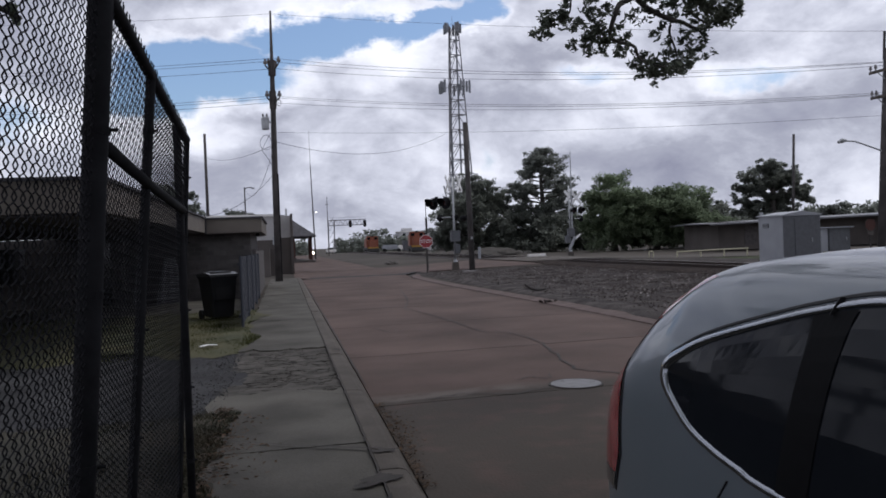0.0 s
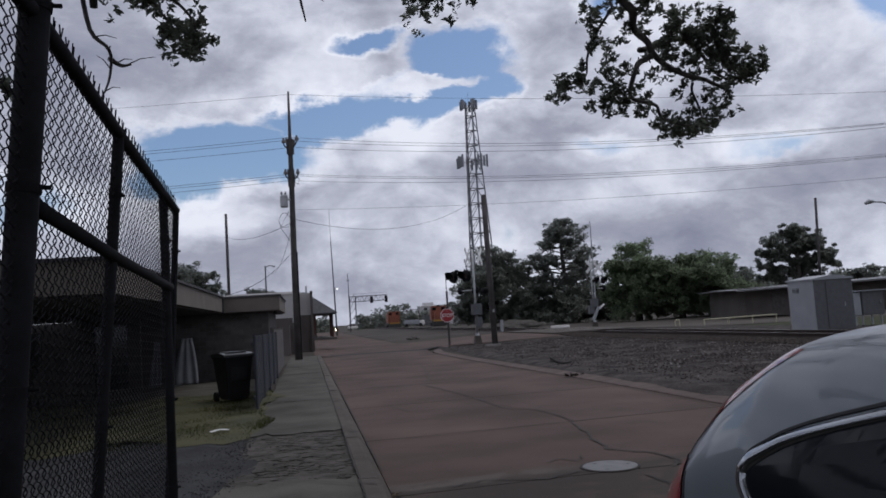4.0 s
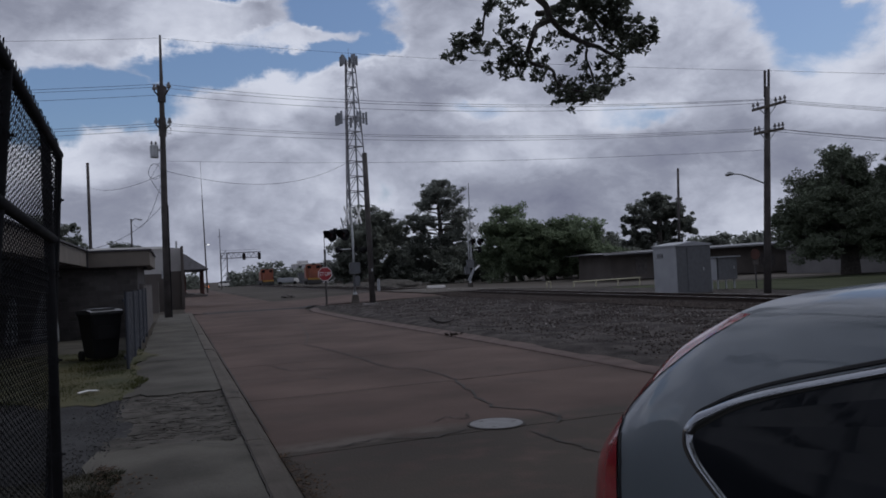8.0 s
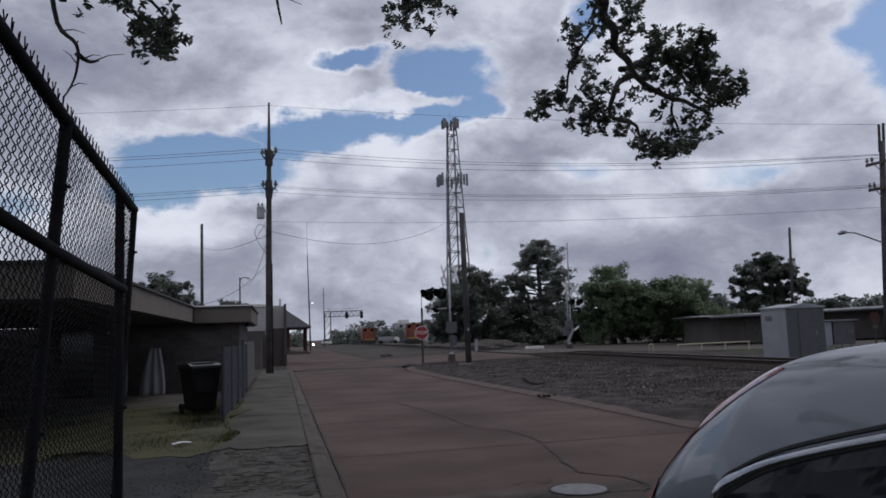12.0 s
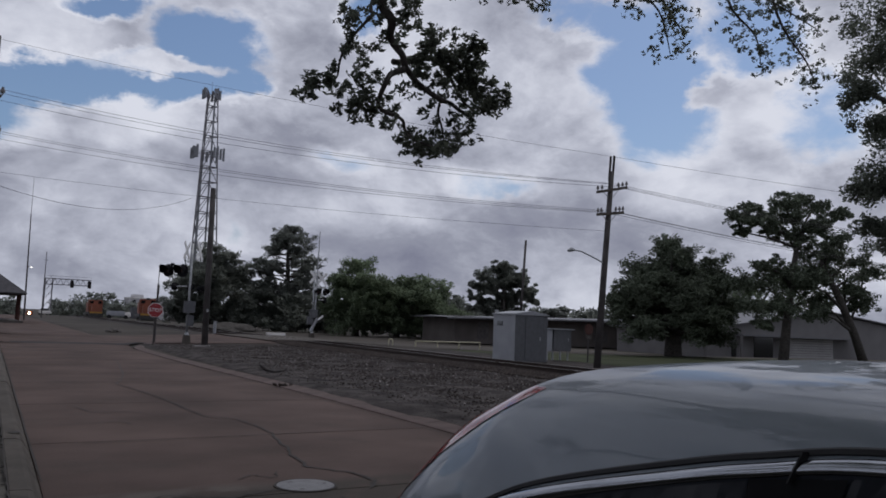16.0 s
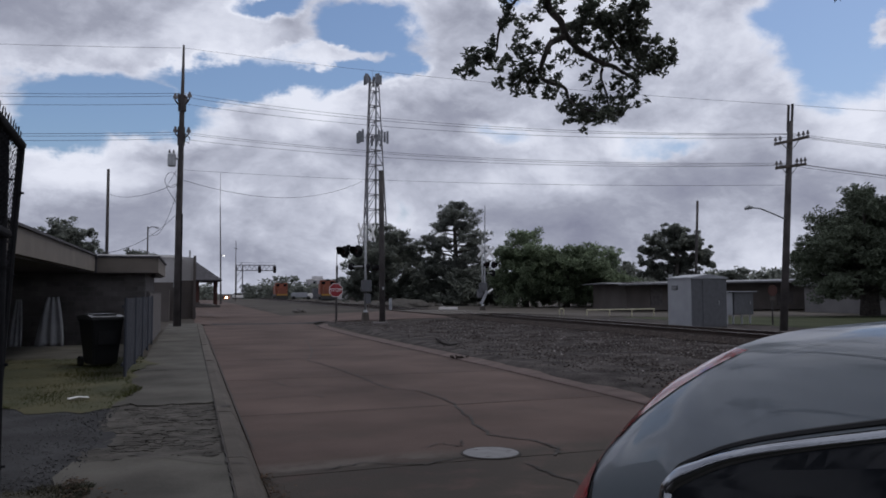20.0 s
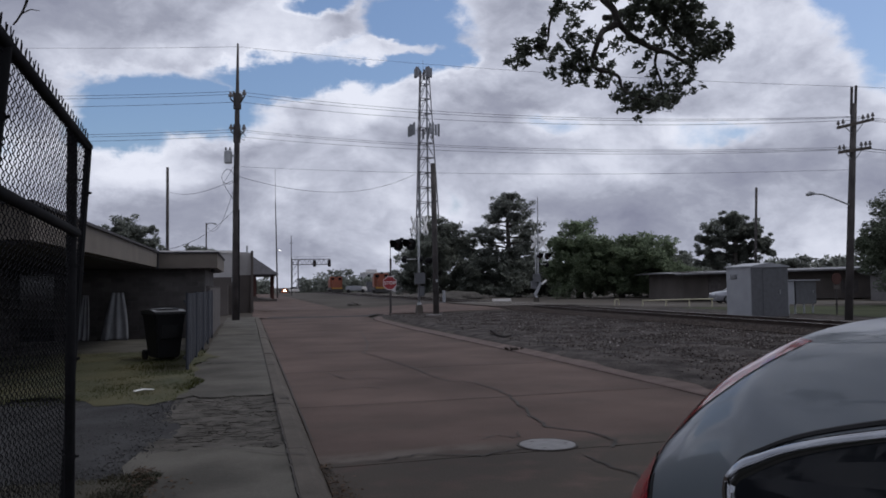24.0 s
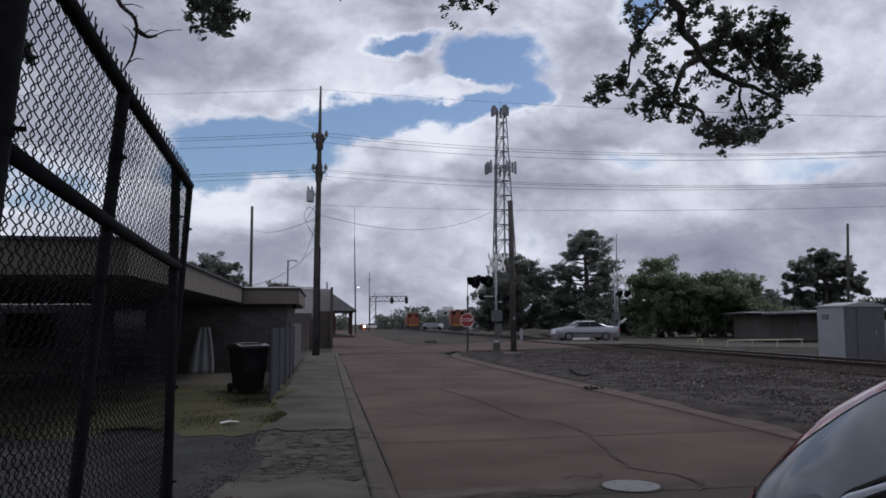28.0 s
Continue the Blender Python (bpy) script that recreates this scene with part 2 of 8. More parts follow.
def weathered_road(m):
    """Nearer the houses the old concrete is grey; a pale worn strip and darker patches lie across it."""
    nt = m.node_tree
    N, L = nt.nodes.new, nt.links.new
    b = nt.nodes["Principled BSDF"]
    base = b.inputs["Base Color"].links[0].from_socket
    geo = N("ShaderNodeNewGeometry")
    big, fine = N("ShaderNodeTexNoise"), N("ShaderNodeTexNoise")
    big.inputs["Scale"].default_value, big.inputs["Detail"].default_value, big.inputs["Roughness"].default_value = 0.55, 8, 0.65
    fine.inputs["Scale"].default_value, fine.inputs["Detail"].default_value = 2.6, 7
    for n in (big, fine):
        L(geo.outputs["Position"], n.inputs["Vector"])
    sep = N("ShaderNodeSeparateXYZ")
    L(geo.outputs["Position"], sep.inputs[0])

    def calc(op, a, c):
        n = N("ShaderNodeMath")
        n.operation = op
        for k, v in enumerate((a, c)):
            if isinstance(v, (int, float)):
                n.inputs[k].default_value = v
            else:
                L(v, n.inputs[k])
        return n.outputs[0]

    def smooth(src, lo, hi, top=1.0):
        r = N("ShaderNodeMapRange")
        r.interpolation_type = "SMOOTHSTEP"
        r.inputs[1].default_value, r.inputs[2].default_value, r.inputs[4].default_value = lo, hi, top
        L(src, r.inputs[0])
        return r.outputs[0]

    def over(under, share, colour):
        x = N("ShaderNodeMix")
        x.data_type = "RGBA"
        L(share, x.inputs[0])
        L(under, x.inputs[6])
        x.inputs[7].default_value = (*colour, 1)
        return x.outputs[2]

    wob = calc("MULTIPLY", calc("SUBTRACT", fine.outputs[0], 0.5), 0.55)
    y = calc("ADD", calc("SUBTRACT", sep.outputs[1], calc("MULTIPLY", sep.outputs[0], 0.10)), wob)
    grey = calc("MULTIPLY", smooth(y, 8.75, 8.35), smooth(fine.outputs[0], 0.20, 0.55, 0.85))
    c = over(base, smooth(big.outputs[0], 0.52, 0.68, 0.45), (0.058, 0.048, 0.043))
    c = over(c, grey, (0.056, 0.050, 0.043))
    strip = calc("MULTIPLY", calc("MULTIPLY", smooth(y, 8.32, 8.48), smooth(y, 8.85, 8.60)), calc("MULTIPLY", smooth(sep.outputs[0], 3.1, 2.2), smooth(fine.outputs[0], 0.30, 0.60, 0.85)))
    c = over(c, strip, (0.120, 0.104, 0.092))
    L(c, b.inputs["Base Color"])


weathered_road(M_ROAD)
M_CRACK = mat("crack_dirt", (0.035, 0.03, 0.027), 0.95, vary=0.3)
M_WALK = mat("old_sidewalk_concrete", (0.080, 0.075, 0.066), 0.9, vary=0.30, scale=1.1, fine=55, bump=0.45, objvar=0.06)
M_RUBBLE = mat("crumbled_concrete", (0.071, 0.066, 0.060), 0.95, vary=0.32, scale=3.5, fine=40, bump=0.7, island=0.16)
M_KERB = mat("kerb_concrete", (0.086, 0.076, 0.067), 0.9, vary=0.2, scale=2.5, fine=60, bump=0.3, objvar=0.08)
M_GRAVEL = mat("grey_gravel_ground", (0.052, 0.046, 0.044), 0.95, vary=0.55, scale=1.6, fine=22, bump=1.0, dist=0.04)
M_STONE = mat("ballast_stone", (0.056, 0.047, 0.044), 0.92, vary=0.3, scale=1.5, fine=30, island=0.38)
# brown ballast, its colour darkened further for the shaded shoulder and ties
M_BALLAST = mat("brown_ballast_with_shade", (0.024, 0.018, 0.016), 0.95, vary=0.4, scale=2, fine=30, bump=0.9, dist=0.03)
M_BALLAST_STONE = mat("brown_ballast_stone", (0.034, 0.025, 0.021), 0.92, vary=0.3, scale=3, fine=30, island=0.5)
M_ASPHALT = mat("dark_asphalt_band", (0.040, 0.036, 0.036), 0.9, vary=0.25, scale=1.2, fine=40, bump=0.3)
M_ROADKERB = mat("flush_reddish_concrete_kerb", (0.100, 0.076, 0.070), 0.9, vary=0.2, scale=2.5, fine=60, bump=0.3, objvar=0.06)
M_PALE_STONE = mat("pale_stone", (0.19, 0.175, 0.168), 0.9, vary=0.2, island=0.3)
M_GRASS_SOIL = mat("lawn_soil", (0.046, 0.053, 0.017), 0.95, vary=0.35, scale=0.8, fine=25, second=(0.066, 0.059, 0.022), bump=0.5)
M_DARKSOIL = mat("dark_leafy_soil", (0.026, 0.026, 0.014), 0.95, vary=0.4, scale=1.4, fine=30, second=(0.040, 0.032, 0.018), bump=0.6)
M_DRIVE = mat("grey_drive_gravel", (0.042, 0.042, 0.044), 0.95, vary=0.3, scale=1.4, fine=26, bump=0.8, dist=0.02)
M_DRIVE_STONE = mat("grey_drive_stone", (0.050, 0.049, 0.051), 0.95, vary=0.2, scale=2, fine=30, island=0.22)
M_GRASS = mat("grass_blades", (0.044, 0.058, 0.014), 0.85, vary=0.25, scale=0.7, fine=10, bump=0, second=(0.064, 0.062, 0.020), island=0.22)
M_WEED = mat("dark_weed_blades", (0.030, 0.034, 0.014), 0.8, vary=0.3, scale=2, fine=10, bump=0, second=(0.045, 0.036, 0.018), island=0.4)
M_FARGRASS = mat("verge_grass", (0.040, 0.046, 0.024), 0.95, vary=0.3, scale=0.3, fine=8, bump=0.4)
M_GROUND = mat("bare_earth_ground", (0.062, 0.055, 0.048), 0.95, vary=0.3, scale=0.12, fine=3, bump=0.4)
M_LITTER = mat("dry_leaf_litter", (0.060, 0.036, 0.020), 0.9, vary=0.4, scale=5, fine=30, island=0.5)
M_RAIL = mat("rail_steel", (0.36, 0.34, 0.33), 0.5, metal=0.45, vary=0.2)
M_RAIL_RUST = mat("rusty_rail_side", (0.030, 0.020, 0.016), 0.9, vary=0.3)
M_TIE = mat("creosoted_tie", (0.042, 0.034, 0.028), 0.95, vary=0.35, scale=8)
M_POLE = mat("weathered_pole_wood", (0.058, 0.052, 0.051), 0.92, vary=0.3, scale=2, fine=40, bump=0.4)
M_ARM = mat("crossarm_wood", (0.085, 0.072, 0.062), 0.9, vary=0.3)
M_CERAMIC = mat("grey_insulator", (0.12, 0.11, 0.11), 0.35, vary=0.1)
M_WIRE = mat("black_cable", (0.018, 0.018, 0.02), 0.7, vary=0.1, bump=0)
M_GALV = mat("galvanised_steel", (0.34, 0.35, 0.36), 0.5, metal=0.55, vary=0.15, scale=5)
M_TOWER = mat("galvanised_tower_steel", (0.17, 0.165, 0.18), 0.6, metal=0.2, vary=0.12)
M_ANT = mat("antenna_shell", (0.21, 0.22, 0.24), 0.6, vary=0.15)
M_BLACK = mat("black_vinyl_coated_steel", (0.016, 0.016, 0.018), 0.85, vary=0.25, scale=8, bump=0.1)
M_LINK = mat("black_coated_wire", (0.020, 0.020, 0.023), 0.85, vary=0.2, bump=0)
M_CABIN = mat("pale_aluminium_housing", (0.29, 0.30, 0.32), 0.55, metal=0.15, vary=0.08, scale=1.5)
M_CABIN_DARK = mat("grey_steel_and_shaded_cabin", (0.090, 0.093, 0.102), 0.6, vary=0.12)
M_WHITE = mat("white_paint", (0.72, 0.70, 0.67), 0.6, vary=0.1, scale=2)
M_CREAM = mat("cream_stucco", (0.40, 0.39, 0.385), 0.9, vary=0.12, scale=1.0)
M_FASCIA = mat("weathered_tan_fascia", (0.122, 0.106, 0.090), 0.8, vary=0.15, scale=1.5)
M_DARKBRICK = mat("dark_brick", (0.098, 0.090, 0.088), 0.92, vary=0.25, scale=2, objvar=0.18)
M_MORTAR = mat("dark_mortar", (0.105, 0.098, 0.096), 0.95, vary=0.2)
M_REDBRICK = mat("red_brick_wall", (0.060, 0.026, 0.021), 0.92, vary=0.25, scale=1.5, fine=12)
M_SHINGLE = mat("dark_slate_roof", (0.052, 0.050, 0.056), 0.9, vary=0.25, scale=2, fine=10)
M_TANWALL = mat("grey_brown_wall", (0.085, 0.074, 0.068), 0.9, vary=0.15, scale=0.6)
M_METALROOF = mat("pale_metal_roof", (0.125, 0.125, 0.135), 0.55, vary=0.1, scale=0.8)
M_WHITEWALL = mat("far_white_render", (0.46, 0.45, 0.46), 0.85, vary=0.08, scale=0.5)
M_PALEWALL = mat("pale_siding", (0.155, 0.15, 0.15), 0.85, vary=0.1, scale=0.8)
M_GLASSDARK = mat("dark_window_glass", (0.012, 0.013, 0.015), 0.08, vary=0.1, bump=0)
M_BIN = mat("black_bin_plastic", (0.020, 0.020, 0.022), 0.5, vary=0.15, scale=5, bump=0.1)
M_BINLID = mat("grey_bin_lid", (0.055, 0.055, 0.058), 0.4, vary=0.15)
M_RUBBER = mat("black_rubber", (0.012, 0.012, 0.012), 0.85, vary=0.2)
M_SLAT = mat("grey_fence_slat", (0.038, 0.042, 0.055), 0.75, vary=0.15, scale=2, island=0.05)
M_DARKWOOD = mat("dark_wood_and_soffit_shade", (0.070, 0.063, 0.062), 0.9, vary=0.25, scale=4, island=0.2)
M_STOPRED = mat("stop_sign_red", (0.26, 0.016, 0.022), 0.45, vary=0.08, scale=3, bump=0)
M_SIGNWHITE = mat("sign_white", (0.75, 0.75, 0.75), 0.5, vary=0.05, bump=0)
M_IRON = mat("worn_cast_iron", (0.15, 0.147, 0.15), 0.55, metal=0.1, vary=0.15, scale=9, fine=60, bump=0.5)
M_CARPAINT = mat("silver_blue_car_paint", (0.165, 0.190, 0.215), 0.42, metal=0.25, vary=0.02, scale=3, fine=900, bump=0.0, coat=0.55)
M_CHROME = mat("chrome_trim", (0.33, 0.345, 0.37), 0.12, metal=1.0, vary=0.02, bump=0)
M_TINT = mat("tinted_car_glass", (0.014, 0.016, 0.020), 0.07, vary=0.05, bump=0)
M_TAIL = mat("red_tail_lamp_lens", (0.36, 0.022, 0.032), 0.12, vary=0.1, bump=0, coat=0.6)
M_TRIM = mat("black_car_trim", (0.012, 0.012, 0.013), 0.45, vary=0.1, bump=0)
M_PILLAR = mat("black_pillar_trim", (0.006, 0.006, 0.007), 0.6, vary=0.1, bump=0)
M_SILVER = mat("silver_car_paint", (0.27, 0.28, 0.31), 0.32, metal=0.6, vary=0.02, bump=0, coat=0.8)
M_HUB = mat("dull_hubcap", (0.16, 0.165, 0.17), 0.5, metal=0.3, vary=0.15)
M_ALLOY = mat("wheel_alloy", (0.40, 0.41, 0.42), 0.35, metal=0.8, vary=0.1)
M_LOCO = mat("orange_locomotive_paint", (0.21, 0.062, 0.032), 0.6, vary=0.15, scale=1)
M_LOCO_DARK = mat("dark_locomotive_paint", (0.035, 0.033, 0.033), 0.7, vary=0.2)
M_LOCO_YEL = mat("yellow_stripe_paint", (0.36, 0.20, 0.03), 0.6, vary=0.1)
M_BARK = mat("oak_bark", (0.062, 0.055, 0.050), 0.95, vary=0.35, scale=8, fine=60, bump=0.7)
M_LEAF = mat("live_oak_leaf", (0.105, 0.118, 0.092), 0.5, vary=0.25, scale=2, fine=20, bump=0, island=0.3)
# far oak, pine and bush greens are paled to stand in for veiling glare
M_OAKFAR = mat("veil_paled_oak_foliage", (0.192, 0.206, 0.182), 0.9, vary=0.22, scale=0.4, fine=4, bump=0, island=0.25)
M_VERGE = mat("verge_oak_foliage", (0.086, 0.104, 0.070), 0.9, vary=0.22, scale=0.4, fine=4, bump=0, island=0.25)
M_PINE = mat("veil_paled_pine_needles", (0.185, 0.198, 0.180), 0.9, vary=0.2, scale=0.5, fine=4, bump=0, island=0.25)
M_BUSH = mat("veil_paled_spring_green", (0.168, 0.205, 0.135), 0.9, vary=0.25, scale=0.3, fine=4, bump=0, island=0.25)
M_SHEET = mat("white_plastic_sheet", (0.24, 0.245, 0.26), 0.6, vary=0.12, scale=4)
M_LAMPGLOW = glow("headlight_glow", (1.0, 0.80, 0.48), 40.0)
M_STREETGLOW = glow("lit_yard_lamp", (1.0, 0.97, 0.9), 1.0)
M_REDLENS = mat("unlit_red_signal_lens", (0.030, 0.007, 0.007), 0.25, vary=0.1, bump=0)
M_YELLOWPAINT = mat("faded_yellow_paint", (0.36, 0.34, 0.24), 0.7, vary=0.15)


def thin_leaf(m, share):
    """Lets part of the light through the blades."""
    nt = m.node_tree
    b, out = nt.nodes["Principled BSDF"], nt.nodes["Material Output"]
    t, mx = nt.nodes.new("ShaderNodeBsdfTranslucent"), nt.nodes.new("ShaderNodeMixShader")
    nt.links.new(b.inputs["Base Color"].links[0].from_socket, t.inputs["Color"])
    mx.inputs[0].default_value = share
    nt.links.new(b.outputs[0], mx.inputs[1])
    nt.links.new(t.outputs[0], mx.inputs[2])
    nt.links.new(mx.outputs[0], out.inputs["Surface"])


for m, share in ((M_LEAF, 0.72), (M_OAKFAR, 0.85), (M_PINE, 0.85), (M_BUSH, 0.85), (M_GRASS, 0.6)):
    thin_leaf(m, share)
for m, level in ((M_BLACK, 0.1), (M_LINK, 0.1), (M_TINT, 0.14), (M_ROAD, 0.15), (M_WALK, 0.15), (M_KERB, 0.15), (M_ROADKERB, 0.15), (M_GRAVEL, 0.1), (M_STONE, 0.15), (M_RUBBLE, 0.1), (M_GROUND, 0.1), (M_FARGRASS, 0.1), (M_DRIVE, 0.1), (M_ASPHALT, 0.15), (M_TRIM, 0.2), (M_BIN, 0.3), (M_OAKFAR, 0.05), (M_PINE, 0.05), (M_BUSH, 0.05), (M_PILLAR, 0.08)):
    m.node_tree.nodes["Principled BSDF"].inputs["Specular IOR Level"].default_value = level


# ---- building helpers ----
def interp(v, xs, ys):
    return float(np.interp(v, xs, ys))


def mesh_of(bm, name, material, smooth=False):
    me = bpy.data.meshes.new(name)
    bmesh.ops.recalc_face_normals(bm, faces=bm.faces)
    bm.to_mesh(me)
    bm.free()
    me.materials.append(material)
    if smooth:
        for p in me.polygons:
            p.use_smooth = True
    return me


def part(name, bm, material, parent=None, label="", smooth=False):
    ob = new(name, mesh_of(bm, name, material, smooth))
    if parent is not None:
        ob.parent = parent
    if label:
        ob["label"] = label
    return ob


def raw(name, verts, faces, material, parent=None, smooth=False):
    me = bpy.data.meshes.new(name)
    me.from_pydata([tuple(v) for v in verts], [], faces)
    me.update()
    me.materials.append(material)
    if smooth:
        me.polygons.foreach_set("use_smooth", [True] * len(me.polygons))
    ob = new(name, me)
    if parent is not None:
        ob.parent = parent
    return ob


def thing(name, x, y, z, label, category, rz=0.0, group="", kind=""):
    e = new(name)
    e.matrix_basis = pose(x, y, z, 0, 0, rz)
    return tagged(e, label, category, group, kind)


def add_box(bm, cx, cy, cz, sx, sy, sz, bevel=0.0, rot=None):
    g = bmesh.ops.create_cube(bm, size=1.0)
    m = Matrix.LocRotScale((cx, cy, cz), rot, (sx, sy, sz))
    bmesh.ops.transform(bm, matrix=m, verts=g["verts"])
    if bevel:
        es = list({e for v in g["verts"] for e in v.link_edges})
        bmesh.ops.bevel(bm, geom=es, offset=bevel, segments=2, affect="EDGES", clamp_overlap=True)
    return bm


def box(cx, cy, cz, sx, sy, sz, bevel=0.0, rot=None):
    return add_box(bmesh.new(), cx, cy, cz, sx, sy, sz, bevel, rot)


def add_tube(bm, pts, radii, sides=8, cap=True):
    """A tapering tube along points."""
    pts = [Vector(p) for p in pts]
    if not isinstance(radii, (list, tuple)):
        radii = [radii] * len(pts)
    rings = []
    ref = Vector((0.31, 0.17, 0.93)).normalized()
    for i, p in enumerate(pts):
        a = pts[max(i - 1, 0)]
        c = pts[min(i + 1, len(pts) - 1)]
        d = (c - a).normalized()
        u = d.cross(ref)
        if u.length < 0.1:
            u = d.cross(Vector((1, 0, 0)))
        u.normalize()
        v = d.cross(u)
        rings.append([bm.verts.new(p + (u * math.cos(2 * math.pi * k / sides) + v * math.sin(2 * math.pi * k / sides)) * radii[i]) for k in range(sides)])
    for r0, r1 in zip(rings, rings[1:]):
        for k in range(sides):
            bm.faces.new((r0[k], r0[(k + 1) % sides], r1[(k + 1) % sides], r1[k]))
    if cap and sides > 2:
        bm.faces.new(rings[0][::-1])
        bm.faces.new(rings[-1])
    return bm


def tube(pts, radii, sides=8):
    return add_tube(bmesh.new(), pts, radii, sides)


def add_cyl(bm, p0, p1, r, sides=16):
    return add_tube(bm, [p0, p1], [r, r], sides)


def prism(outline, axis, lo, hi):
    """An outline of (a, b) pairs pushed along an axis from lo to hi."""
    bm = bmesh.new()
    def at(a, b, c):
        return {"x": (c, a, b), "y": (a, c, b), "z": (a, b, c)}[axis]
    v0 = [bm.verts.new(at(a, b, lo)) for a, b in outline]
    v1 = [bm.verts.new(at(a, b, hi)) for a, b in outline]
    n = len(outline)
    bm.faces.new(v0)
    bm.faces.new(v1[::-1])
    for k in range(n):
        bm.faces.new((v0[k], v0[(k + 1) % n], v1[(k + 1) % n], v1[k]))
    return bm


# ---- ground ----
TRACK_X, RAIL_TOP = 17.35, 0.36


def dip(y):
    """Beyond the yard the land falls gently away."""
    return -min(max(y - 200.0, 0.0), 250.0) * 0.020


def ease(a, b, v):
    u = min(max((v - a) / (b - a), 0.0), 1.0)
    return u * u * (3 - 2 * u)


def land(x, y):
    cross = ease(43, 47, y) * (1 - ease(60, 64, y))
    z = 0.07 * (1 - ease(0.2, 1.0, x)) - 0.05 * ease(0.2, 1.0, x)
    bank = 0.13 * ease(6.3, 7.1, x) + 0.05 * ease(8.0, 14.8, x)
    ramp = 0.29 * ease(7.0, 15.0, x) * (1 - 0.85 * ease(18.8, 27.0, x))
    z += bank * (1 - cross) + ramp * cross
    z -= 0.12 * ease(24, 34, x)
    return z + dip(y)


def build_ground():
    xs = [-3000, -800, -300, -120, -60, -30, -16, -8, -4, -2, 0.2, 0.45, 0.8, 1.1, 3, 5, 6.2, 6.5, 6.9, 8, 9.5, 11, 12.5, 13.8, 15, 17, 19, 21, 24, 27, 31, 36, 45, 60, 90, 140, 260, 500, 1000, 3000]
    ys = [-900, -200, -60, -20, 0, 8, 16, 24, 32, 38, 41, 42.5, 44, 47, 50, 53, 56, 58, 60, 70, 90, 120, 160, 200, 230, 270, 320, 380, 450, 700, 1200, 2500, 4500]
    verts = [(x, y, land(x, y) + (0.02 * noise.noise((x * 0.4, y * 0.4, 0)) if -60 < x < 100 and (x > 7 or x < -2) else 0)) for y in ys for x in xs]
    nx = len(xs)
    faces = [(j * nx + i, j * nx + i + 1, (j + 1) * nx + i + 1, (j + 1) * nx + i) for j in range(len(ys) - 1) for i in range(nx - 1)]
    g = raw("ground", verts, faces, M_GROUND)
    return tagged(g, "bare grey-brown earth reaching to the horizon", "ground", kind="structure")


build_ground()


def sheet(name, x0, x1, y0, y1, z, material, label, category, nx=8, ny=16, wobble=0.12, lift=0.015, follow=True, ragged=None):
    """A ground cover with an uneven outline, lying on the land."""
    verts, faces = [], []
    for j in range(ny + 1):
        for i in range(nx + 1):
            u, v = i / nx, j / ny
            x, y = x0 + (x1 - x0) * u, y0 + (y1 - y0) * v
            if i in (0, nx):
                x += wobble * noise.noise((y * 1.3, i * 3.1, 0.5))
            if j in (0, ny):
                y += (ragged or wobble) * (noise.noise((x * 0.9, j * 2.7, 4.5)) + 0.5 * noise.noise((x * 2.9, j * 1.7, 1.5)))
            zz = (land(x, y) if follow else 0) + z + lift * noise.noise((x * 0.9, y * 0.9, 2.0))
            if i in (0, nx) or j in (0, ny):
                zz -= 0.02
            verts.append((x, y, zz))
    for j in range(ny):
        for i in range(nx):
            a = j * (nx + 1) + i
            faces.append((a, a + 1, a + nx + 2, a + nx + 1))
    ob = raw(name, verts, faces, material, smooth=True)
    return tagged(ob, label, category, kind="structure")


sheet("gravel_bank", 6.75, 15.2, -14, 43.6, 0.03, M_GRAVEL, "grey stony bank between the road and the railway track", "gravel", 30, 90, 0.1, 0.05)
sheet("gravel_verge", 20.0, 24.5, -14, 43.0, 0.03, M_GRAVEL, "strip of stony ground beyond the railway track", "gravel", 6, 40, 0.4, 0.04)
sheet("ballast_bed", 14.7, 20.3, -30, 47.0, 0.05, M_BALLAST, "dark stone ballast under the railway track", "ballast", 10, 60, 0.15, 0.03)
sheet("ballast_bed_far", 14.6, 20.2, 59.3, 198.0, 0.05, M_BALLAST, "dark stone ballast under the far railway track", "ballast", 8, 60, 0.3, 0.03)
sheet("verge_lawn", 24.5, 75.0, 8.0, 44.0, 0.04, M_FARGRASS, "rough mown grass verge beyond the railway", "grass", 14, 16, 0.8, 0.04)
sheet("yard_lawn", -14.0, -0.72, 12.9, 21.4, 0.066, M_GRASS_SOIL, "patchy yellow-green lawn beside the sidewalk", "grass", 60, 40, 0.42, 0.03, ragged=1.3)
sheet("fence_lawn", -14.0, -0.66, -4.0, 7.9, 0.062, M_DARKSOIL, "dark leafy soil and weeds behind the chain-link fence", "soil", 40, 30, 0.16, 0.03)
sheet("gravel_drive", -14.0, -0.72, 7.6, 13.3, 0.040, M_DRIVE, "grey gravel driveway strip crossing the sidewalk", "gravel", 20, 10, 0.2, 0.02)
sheet("carport_floor", -13.0, -1.1, 21.2, 27.0, 0.05, M_WALK, "pale concrete floor of the carport", "concrete floor", 10, 10, 0.05, 0.0)
sheet("far_street", 0.6, 6.4, 56.0, 190.0, 0.075, M_ROAD, "worn reddish street running on past the crossing", "road", 4, 30, 0.1, 0.01)
sheet("crossing_road", 6.0, 14.6, 44.6, 59.3, 0.055, M_ROAD, "worn road ramp rising to the level crossing", "road", 16, 12, 0.2, 0.01)
sheet("crossing_deck", 14.6, 20.9, 47.2, 59.2, 0.115, M_KERB, "pale level crossing deck between the rails", "level crossing", 6, 10, 0.04, 0.0)
